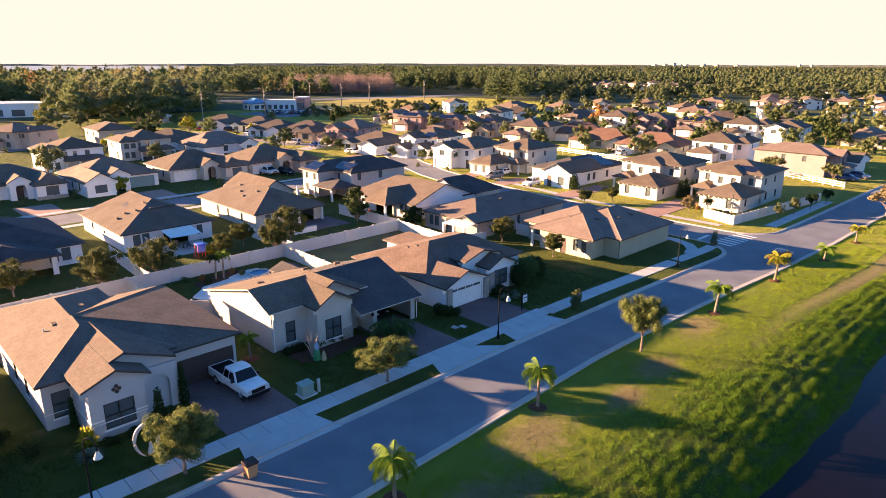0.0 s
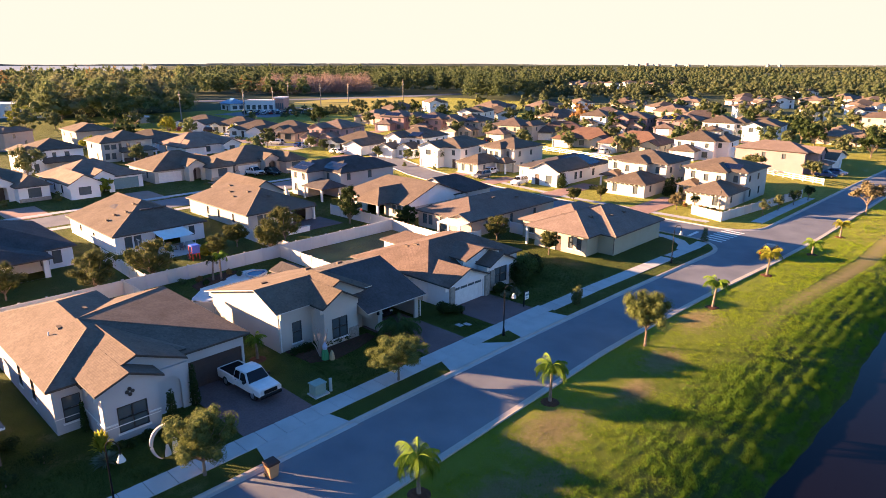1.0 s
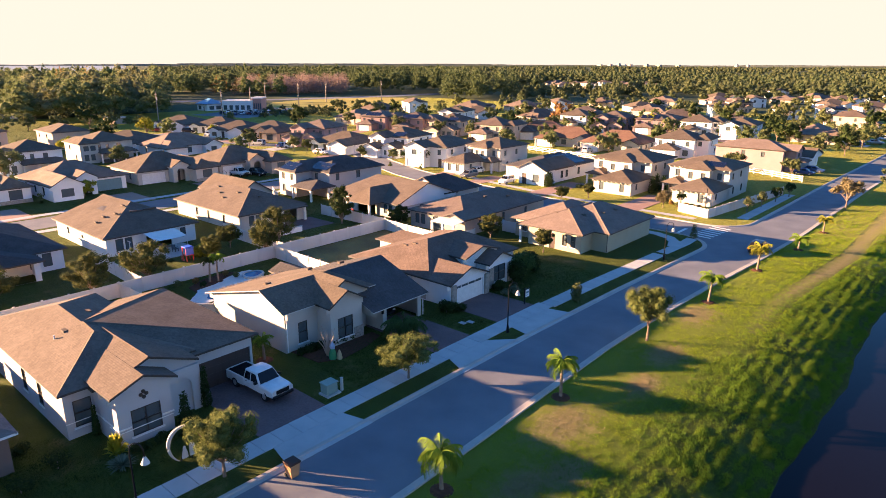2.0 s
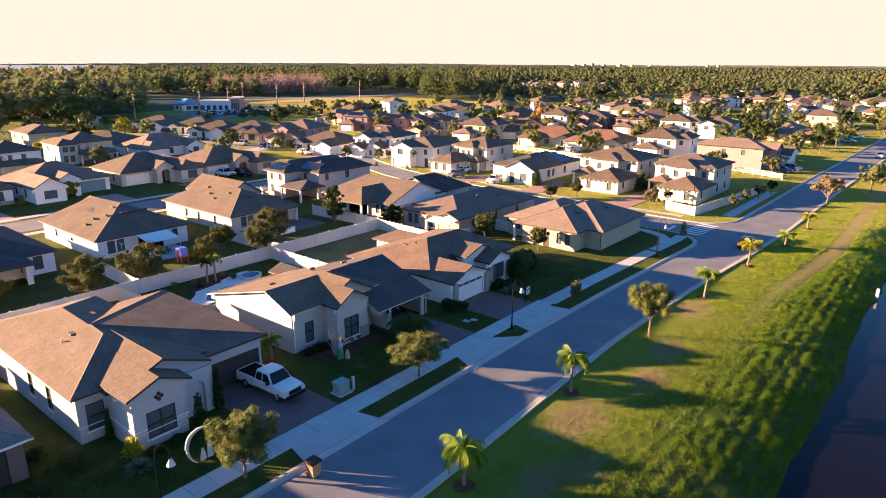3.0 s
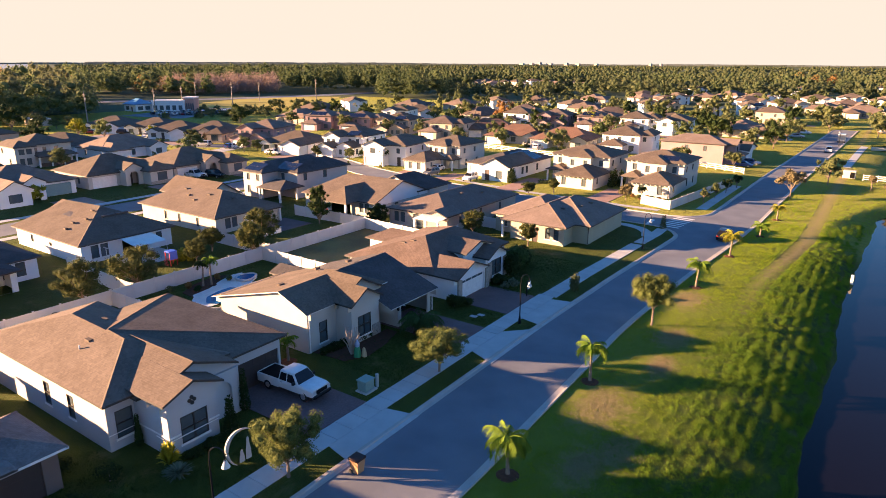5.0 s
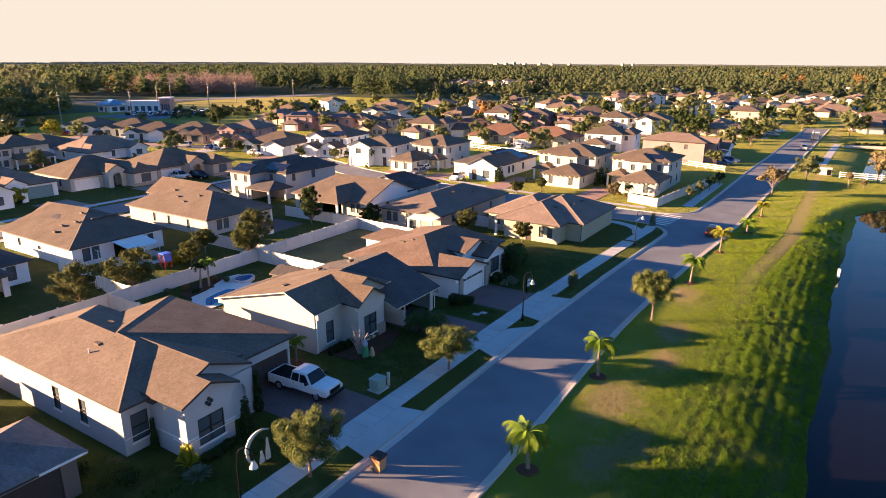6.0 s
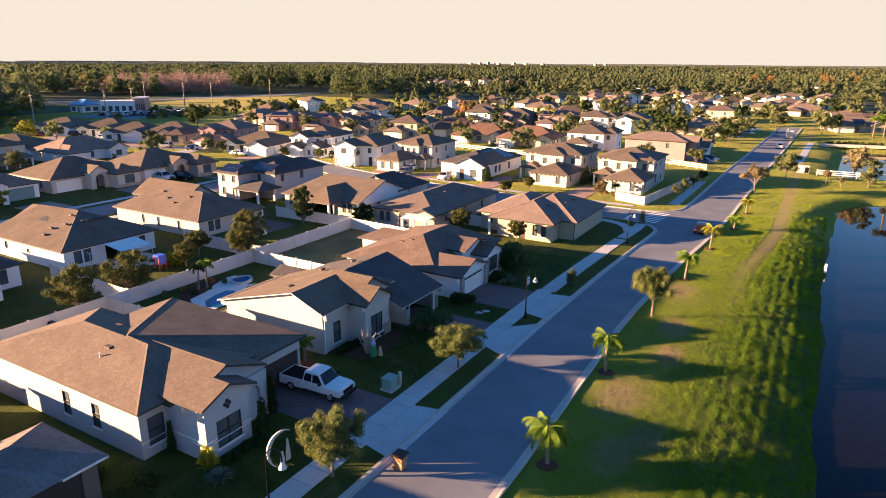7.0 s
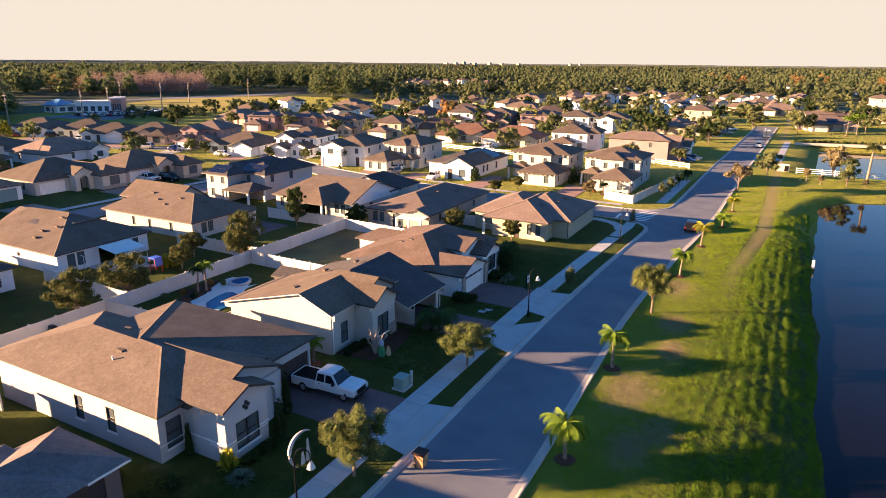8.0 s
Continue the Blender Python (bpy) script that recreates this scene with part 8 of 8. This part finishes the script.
column_tree(-71.4, 107.6, 3.2, 1.2, DARK_LEAF, "clipped dark conical shrub before a pale house", 340, 1200, 0.13)
for i in range(7):
    shrub(-66.2 + i * 1.1, 110.6, 0.9, 0.7, OAK_LEAF, "clipped front garden hedge shrub", 350 + i, 300, 0.12)
for i in range(6):
    shrub(-47.0 + i * 1.2, 107.6, 0.7, 0.6, RUST_LEAF if i % 2 else OAK_LEAF, "flowering border shrub before the corner house", 360 + i, 260, 0.12)

# driveways and lawns over the side street
for x0, x1, y0, y1 in ((-52.6, -48.0, 97.2, 113), (-71, -66.8, 99, 115), (-87.6, -83.6, 101, 110), (-99, -95, 103, 112)):
    flat("driveway", [(x0, y0), (x1, y0), (x1, y1), (x0, y1)], 0.045, PAVER_SUNLIT, "red-brown brick-paved driveway", "driveway")
for y, x0 in ((43.6, -118), (62, -118), (80.5, -118), (24, -118), (4, -118)):
    flat("driveway", [(-118, y - 1), (-118, y + 5), (-128, y + 5), (-128, y - 1)], 0.03, PAVER_SUNLIT, "brown paved driveway", "driveway")
strip("pavement", [(-119.4, -40), (-119.4, 95)], 0.8, 0.035, CONCRETE, "concrete pavement along the back street", "pavement")
strip("pavement", [(-107.6, -40), (-107.6, 88)], 0.8, 0.035, CONCRETE, "concrete pavement along the back street", "pavement")
strip("pavement", [(-38.5, 99.3), (-52, 99.8), (-66, 100.6), (-82, 103.4), (-100, 108)], 0.75, 0.035, CONCRETE, "concrete pavement over the side street", "pavement")
strip("pavement", [(-42.5, 86.4), (-56, 86.9), (-74, 88.2)], 0.75, 0.035, CONCRETE, "concrete pavement beside the side street", "pavement")
strip("road", [(-150, 125), (-175, 106), (-200, 104), (-225, 100)], 3.6, 0.009, ASPHALT, "grey asphalt street among the far houses", "road")
strip("road", [(-225, 100), (-218, 60), (-214, 10)], 3.6, 0.012, ASPHALT, "grey asphalt street among the far houses", "road")

# ---- beyond the estate: main road, shops, poles ----
DRY = material("dry_meadow", (0.30, 0.25, 0.06), (0.46, 0.39, 0.10), 0.95, 0.06, 1.2, 0.5, 3, spec=0.1)
flat("meadow", [(-280, 200), (-262, 232), (-330, 330), (-372, 300), (-350, 232), (-320, 205)], 0.04, DRY, "yellow-green mown meadow beside the main road", "meadow")
strip("road", [(-520, 60), (-400, 200), (-372, 262), (-356, 330), (-352, 420)], 9.0, 0.06, ASPHALT, "wide grey main road beyond the estate", "road")
flat("car_park", [(-296, 150), (-262, 158), (-278, 214), (-312, 206)], 0.05, ASPHALT, "asphalt car park before the shops", "car park")


BLUE_ROOF = plain("blue_metal_roof", (0.10, 0.26, 0.42), 0.5)
BRICKISH = plain("brick_render", (0.50, 0.26, 0.20), 0.9)


def shop(x, y, w, d, h, turn, mat, label):
    t = thing("shop", x, y, 0, label, "shop", "shops beyond the estate")
    m = pose(x, y, 0, 0, 0, turn)
    part("wall", boxes((-w / 2, w / 2, -d / 2, d / 2, 0, h), m=m), mat, t)
    part("parapet", boxes((-w / 2 - 0.2, w / 2 + 0.2, -d / 2 - 0.2, d / 2 + 0.2, h, h + 0.6), m=m), WHITE, t)
    for i in range(5):
        xx = -w / 2 + w * (i + 0.2) / 5
        part("window", boxes((xx, xx + w * 0.12, -d / 2 - 0.05, -d / 2 + 0.02, 0.5, h * 0.6), m=m), GLASS, t)
    return t


shop(-307, 183, 15, 9, 4.6, 40, STUCCO_W, "white flat-roofed shop building beside the car park")
shop(-301.5, 191.0, 5, 9, 6.0, 40, BRICKISH, "brick-coloured shop tower end")
kiosk = thing("shop", -318, 172, 0, "white shop with a bright blue hipped roof beside the car park", "shop", "shops beyond the estate")
walls(kiosk, -323, -313, 168, 177, 3.4, STUCCO_W, {"E": [("win", 1.2, 0.6, 2.6, 1.8), ("win", 5.0, 0.6, 2.6, 1.8)], "S": [("win", 1.5, 0.6, 2.6, 1.8), ("door", 6.0, 0, 1.2, 2.2)]}, False)
roof(kiosk, -323.8, -312.2, 167.2, 177.8, 3.4, (-319.5, 172.5), (-316.5, 172.5), 6.0, BLUE_ROOF)
shop(-352, 74, 44, 18, 5.6, 60, STUCCO_W, "long low white commercial building at the wood's edge")
cabin = thing("shed", -279, 108, 0, "small dark shed with a pale metal roof at the wood's edge", "shed")
part("wall", boxes((-285, -274, 106, 111, 0, 2.4)), STUCCO_T, cabin)
part("roof", boxes((-285.8, -273.2, 105.2, 111.8, 2.4, 2.6)), WHITE, cabin)


def pole(x, y, h, label="tall grey wooden utility pole with cross-arm"):
    t = thing("utility_pole", x, y, 0, label, "utility pole", "utility poles")
    part("shaft", tube(bmesh.new(), [(x, y, -0.1), (x, y, h)], [0.26, 0.17], 7), plain("pole_wood", (0.25, 0.22, 0.19), 0.9), t)
    part("cross_arm", boxes((x - 1.1, x + 1.1, y - 0.08, y + 0.08, h - 1.3, h - 1.1)), plain("arm_wood", (0.22, 0.19, 0.16), 0.9), t)
    part("transformer", tube(bmesh.new(), [(x + 0.4, y, h - 3.2), (x + 0.4, y, h - 2.2)], [0.25, 0.25], 8), RIM, t)


POLES = [(-256, 115.5, 13), (-259, 145, 13), (-306, 219.5, 13), (-318, 294, 13), (-342, 222, 13), (-300, 185, 12), (-330, 258, 12)]
for x, y, h in POLES:
    pole(x, y, h)
wires = new("overhead_wires")
tagged(wires, "thin overhead power wires between poles", "wires")
wires.location = (0, 0, 0)
for a, b in ((0, 1), (1, 5), (5, 2), (2, 6), (6, 3)):
    for dz in (-1.1, -2.0):
        p, q = Vector((*POLES[a][:2], POLES[a][2] + dz)), Vector((*POLES[b][:2], POLES[b][2] + dz))
        pts = [p.lerp(q, i / 8) - Vector((0, 0, 4 * 0.8 * (i / 8) * (1 - i / 8))) for i in range(9)]
        part("wire", tube(bmesh.new(), pts, [0.03] * 9, 3), BLACK, wires)

# far lake and skyline
lake = mesh_object("lake", [(-4400, -700, 0.6), (-1150, -300, 0.6), (-1120, 250, 0.6), (-1240, 480, 0.6), (-2000, 850, 0.6), (-4200, 1800, 0.6)], [(0, 1, 2, 3, 4, 5)], material("lake_water", (0.30, 0.37, 0.43), (0.36, 0.43, 0.49), 1.0, 0.002, 0.02, 0.3, 0.2, spec=0.0))
tagged(lake, "wide pale blue lake at the horizon", "lake", kind="structure")
# warm haze in front of the towers is mixed into their colour
SKYLINE = plain("hazy_concrete", (0.42, 0.36, 0.31), 0.9)
for i, (dx, w, h) in enumerate([(-150, 26, 18), (-90, 20, 20), (-40, 16, 25), (20, 34, 19), (120, 20, 21), (190, 30, 18), (300, 20, 17), (620, 14, 19), (680, 14, 18)]):
    t = thing("tower_block", -1845 + dx * 0.9, 3760 + dx * 0.45, 0, "hazy pale high-rise block on the horizon", "high-rise", "distant city")
    x, y = t.location.x, t.location.y
    part("block", boxes((x - w / 2, x + w / 2, y - 15, y + 15, 0, h - 5), (x - w / 4, x + w / 4, y - 8, y + 8, h - 5, h - 3)), SKYLINE, t)

# far side of the second pond
flat("seawall", [(-12.5, 215.0), (14, 220.5), (70, 221), (70, 219), (14, 218.6), (-12.5, 213.2)], 0.75, plain("pale_wall", (0.5, 0.45, 0.36), 0.9), "pale concrete wall along the far pond", "wall")
ph = far_house(3, STUCCO_T, SHINGLE_FAR, "tan pavilion with shingle roof beside the far pond")
ph.matrix_world = pose(-2.5, 273, 0, 0, 0, 20)
pump = thing("pump_cabinet", -14.2, 155.4, 0, "dark pump cabinet with planting beside the path", "cabinet")
part("cabinet", boxes((-15.6, -13.2, 154.8, 156.2, 0, 1.7), bevel=0.05), STUCCO_C, pump)
part("door", boxes((-14.2, -13.4, 154.72, 154.8, 0.1, 1.4)), BLACK, pump)
for i in range(16):
    shrub(-12.0 + i * 1.6, 217.5 + 0.3 * i, 1.5, 1.0, DARK_LEAF, "clipped dark green hedge behind the pond wall", 700 + i, 160, 0.2)
strip("path", [(-15.9, 172), (-15.6, 184), (-15.0, 205), (-14.4, 222)], 0.9, 0.03, CONCRETE, "pale path along the pond bank", "path")


# ---- back garden furniture ----
FABRIC = material("white_canvas", (0.70, 0.69, 0.66), (0.80, 0.79, 0.76), 0.9, 1.5, 40, 0.15, 80, spec=0.2)
CHAIR_RED = plain("red_cloth", (0.45, 0.05, 0.04), 0.8)
TOY_BLUE = plain("blue_plastic", (0.06, 0.12, 0.55), 0.35)
TOY_RED = plain("red_plastic", (0.60, 0.05, 0.02), 0.35)
GREY_CLOTH = plain("grey_cloth", (0.10, 0.10, 0.11), 0.9)
TEAK = material("teak", (0.16, 0.09, 0.05), (0.28, 0.17, 0.10), 0.7, 2, 30, 0.2, 40)


def awning(x0, x1, y0, y1, zf, zb, label):
    """A sagging canvas sheet on four thin poles."""
    t = thing("patio_awning", (x0 + x1) / 2, (y0 + y1) / 2, 0, label, "awning")
    n = 8
    v, f = [], []
    for i in range(n + 1):
        for j in range(n + 1):
            a, b = i / n, j / n
            z = zb + (zf - zb) * a - 0.28 * math.sin(math.pi * a) * math.sin(math.pi * b) + 0.10 * abs(b - 0.5)
            v.append((x0 + (x1 - x0) * a, y0 + (y1 - y0) * b, z))
    for i in range(n):
        for j in range(n):
            k = i * (n + 1) + j
            f.append((k, k + n + 1, k + n + 2, k + 1))
    under = [(x, y, z - 0.012) for x, y, z in v]
    m = len(v)
    mesh_object("canopy", v + under, f + [tuple(i + m for i in q[::-1]) for q in f], FABRIC, t)
    for x in (x0, x1):
        for y in (y0, y1):
            part("pole", tube(bmesh.new(), [(x, y, 0), (x, y, (zb if x == x0 else zf) + 0.05)], [0.035, 0.03], 8), WHITE, t)
    return t


def garden_chair(x, y, turn, mat, label):
    t = thing("garden_chair", x, y, 0, label, "chair", "garden chairs")
    m = pose(x, y, 0, 0, 0, turn)
    part("seat", boxes((-0.28, 0.28, -0.28, 0.28, 0.38, 0.46), m=m, bevel=0.02), mat, t)
    part("backrest", boxes((-0.28, 0.28, 0.24, 0.31, 0.46, 1.0), m=m, bevel=0.02), mat, t)
    for sx in (-0.25, 0.25):
        for sy in (-0.25, 0.25):
            part("leg", boxes((sx - 0.025, sx + 0.025, sy - 0.025, sy + 0.025, 0, 0.38), m=m), BLACK, t)
        part("armrest", boxes((sx - 0.03, sx + 0.03, -0.26, 0.26, 0.62, 0.66), m=m), BLACK, t)
    return t


def garden_table(x, y, r, label):
    t = thing("garden_table", x, y, 0, label, "table")
    bm = bmesh.new()
    bmesh.ops.create_cone(bm, cap_ends=True, segments=20, radius1=r, radius2=r, depth=0.05, matrix=Matrix.Translation((x, y, 0.72)))
    part("tabletop", bm, TEAK, t)
    part("column", tube(bmesh.new(), [(x, y, 0.02), (x, y, 0.70)], [0.06, 0.05], 8), BLACK, t)
    part("foot", boxes((x - 0.35, x + 0.35, y - 0.05, y + 0.05, 0, 0.05), (x - 0.05, x + 0.05, y - 0.35, y + 0.35, 0, 0.05)), BLACK, t)
    return t


awning(-86.0, -82.6, 32.0, 36.2, 1.95, 2.4, "sagging white canvas awning on thin poles over the patio")
flat("patio", [(-86.8, 31.0), (-80.6, 31.0), (-80.6, 37.4), (-86.8, 37.4)], 0.03, CONCRETE, "pale concrete patio behind the house", "patio")
toy = thing("toy_slide", -78.0, 33.4, 0, "red and blue plastic play slide in the back garden", "slide")
part("platform", boxes((-78.5, -77.5, 33.3, 34.3, 0.75, 0.85), bevel=0.02), TOY_RED, toy)
part("roof", boxes((-78.55, -77.45, 33.25, 34.35, 1.7, 1.9), bevel=0.06), TOY_BLUE, toy)
part("panel", boxes((-77.52, -77.46, 33.3, 34.3, 0.85, 1.7)), TOY_BLUE, toy)
for x, y in ((-78.45, 33.35), (-77.55, 33.35), (-78.45, 34.25), (-77.55, 34.25)):
    part("post", boxes((x - 0.05, x + 0.05, y - 0.05, y + 0.05, 0, 1.7)), TOY_RED, toy)
for i in range(4):
    part("rung", boxes((-78.4, -77.6, 33.05 - 0.02 * i, 33.12 - 0.02 * i, 0.15 + i * 0.2, 0.2 + i * 0.2)), TOY_RED, toy)
post_ = thing("clothes_post", -85.6, 29.9, 0, "pale clothes-line post beside the house", "clothes post")
part("post", tube(bmesh.new(), [(-85.6, 29.9, 0), (-85.6, 29.9, 1.9)], [0.06, 0.05], 8), VINYL, post_)
part("cross_bar", boxes((-86.1, -85.1, 29.85, 29.95, 1.82, 1.9)), VINYL, post_)
for i, (x, y) in enumerate([(-78.6, 35.6), (-78.0, 36.3), (-79.4, 36.0)]):
    shrub(x, y, 1.5, 0.9, YELLOW_LEAF, "yellow-green fan-leaved garden shrub", 400 + i, 420, 0.16)
grill = thing("grill", -70.1, 16.6, 0, "black barbecue grill beside the fence", "grill")
part("firebox", boxes((-70.5, -69.7, 16.3, 16.9, 0.6, 0.95), bevel=0.05), BLACK, grill)
part("lid", boxes((-70.48, -69.72, 16.32, 16.88, 0.96, 1.22), bevel=0.1), BLACK, grill)
part("side_shelf", boxes((-69.69, -69.3, 16.35, 16.85, 0.86, 0.9)), RIM, grill)
for x in (-70.4, -69.8):
    for y in (16.38, 16.82):
        part("leg", boxes((x - 0.03, x + 0.03, y - 0.03, y + 0.03, 0, 0.6)), BLACK, grill)
for x, y, a, m_, lab in ((-82.6, 63.4, 20, CHAIR_RED, "red cushioned chair on the covered patio"), (-80.6, 63.6, -30, GREY_CLOTH, "dark cushioned chair on the covered patio"), (-81.8, 64.6, 180, CHAIR_RED, "red cushioned chair beside the patio table"),
                         (-84.4, 33.4, 80, GREY_CLOTH, "dark chair under the white awning"), (-83.0, 34.6, 200, GREY_CLOTH, "dark chair under the white awning"), (-61.9, 64.2, 10, TEAK, "wooden chair on the rear porch"), (-60.2, 64.4, -20, TEAK, "wooden chair on the rear porch"),
                         (-84.6, 14.4, 60, GREY_CLOTH, "dark chair on the grey house's patio"), (-83.6, 16.0, 120, GREY_CLOTH, "dark chair on the grey house's patio")):
    garden_chair(x, y, a, m_, lab)
garden_table(-81.6, 63.7, 0.55, "round wooden table on the covered patio")
garden_table(-83.8, 34.0, 0.5, "round wooden table under the awning")
flat("patio", [(-85.8, 52.2), (-79.6, 52.2), (-79.6, 58.8), (-85.8, 58.8)], 0.03, PAVER, "brown paved patio behind the cream house", "patio")
rail = thing("patio_wall", -79.4, 55.5, 0, "low white wall along the paved patio", "wall")
part("wall", boxes((-79.6, -79.3, 48.6, 52.4, 0, 0.75)), STUCCO_W, rail)
part("coping", boxes((-79.66, -79.24, 48.5, 52.5, 0.75, 0.83)), CONCRETE, rail)

# ---- driveways, cars, shrubs and trees of the far streets ----
rg = np.random.default_rng(77)
GARAGE_AT = {0: (4.4, -8.2), 1: (-2.6, -9.2), 2: (-2.6, -7.7), 3: (-5.4, -8.8), 4: (4.3, -2.2), 5: (-4.3, -2.2), 6: (-2.5, -9.6)}
car_keys = list(PROTOCAR)
bush = []
for n_, (kind, x, y, head, col) in enumerate(FAR):
    m = pose(x, y, 0, 0, 0, head + 90)
    gx_, gy_ = GARAGE_AT[kind]
    if math.hypot(x + 6, y + 7) < 330 and not -128 < x < -100:
        ln_ = 10.0 if kind > 3 else 6.5
        pts = [m @ Vector((gx_ + a, gy_ - b, 0)) for a, b in ((-2.5, 0.1), (2.5, 0.1), (2.7, ln_), (-2.7, ln_))]
        if abs(x + 136) > 8:
            flat("driveway", [(p.x, p.y) for p in pts], 0.018 + 0.0004 * n_, PAVER_SUNLIT if n_ % 3 else CONCRETE, "brown paved driveway before a garage" if n_ % 3 else "pale concrete driveway before a garage", "driveway")
        if n_ % 3 == 0 and n_ > 4:
            p = m @ Vector((gx_ + rg.uniform(-0.9, 0.9), gy_ - 3.2, 0.08))
            k = car_keys[n_ % len(car_keys)]
            tagged(copy_thing(PROTOCAR[k], pose(p.x, p.y, 0.06, 0, 0, head + 180 * (n_ % 2))), k[0] + " car on a far driveway")
    for i in range(6):
        q = m @ Vector((rg.uniform(-8.5, 8.5), rg.choice([-9.8, -10.4, 11.5, 8.9]), 0))
        if abs((m.inverted() @ q).x - gx_) > 3.2 or (m.inverted() @ q).y > 0:
            bush.append((q.x, q.y, rg.uniform(0.7, 1.9), rg.uniform(0.6, 1.3)))
wood("garden_shrubs", bush, OAK_LEAF, "clipped shrubs and hedges round the far houses", 0.14, 90, 500, 4, 1, low=0.0)
protos_ = [broad_tree(x, y, h, s, 1.2, m_, lab, 520 + i, 1300, 0.165, core=True) for i, (x, y, h, s, m_, lab) in enumerate([
    (-153, 104.6, 4.6, 2.2, OAK_LEAF, "small olive-green street tree on the verge"), (-168, 160, 6.5, 3.4, OAK_LEAF, "broad olive-green tree in a garden"), (-104, 160, 5.6, 2.6, WOOD_LEAF, "round yellow-green tree in a garden"),
    (-120, 214, 7.5, 3.8, DARK_LEAF, "dense dark green tree in a garden"), (-88, 228, 6.5, 3.0, WOOD_LEAF, "yellow-green leafy tree in a garden")])]
SPOTS = [(-200, 165), (-226, 160), (-245, 140), (-212, 150), (-178, 205), (-148, 160), (-160, 228), (-196, 214), (-225, 215), (-250, 228), (-130, 202), (-108, 228), (-118, 232), (-84, 190), (-62, 200), (-60, 212), (-58, 240), (-85, 268), (-104, 270),
         (-160, 280), (-130, 320), (-190, 300), (-215, 340), (-146, 400), (-120, 380), (-95, 400), (-60, 380), (-50, 430), (-130, 430), (-176, 420), (-90, 430), (-60, 500), (-20, 420), (-8, 400), (-2, 470), (-30, 330), (-34, 300), (-36, 318), (-8, 335), (22, 345), (16, 380), (40, 350), (-14, 290),
         (26, 300), (48, 320), (-160, 60), (-158, 36), (-157, 90), (-205, 75), (-212, 98), (-168, 100), (-250, 95), (-258, 105), (-36, 200), (-35.5, 222), (-34, 236), (-12, 275), (10, 270), (34, 275), (50, 290), (-66, 330), (-108, 350), (-60, 288), (-52, 300)]
for i, (x, y) in enumerate(SPOTS):
    k = rg.uniform(0.8, 1.25)
    pr = protos_[i % 5]
    lx, ly = pr.location.x, pr.location.y
    copy_thing(pr, Matrix.Translation((x, y, 0)) @ Matrix.Rotation(rg.uniform(0, math.tau), 4, "Z") @ Matrix.Scale(k, 4))
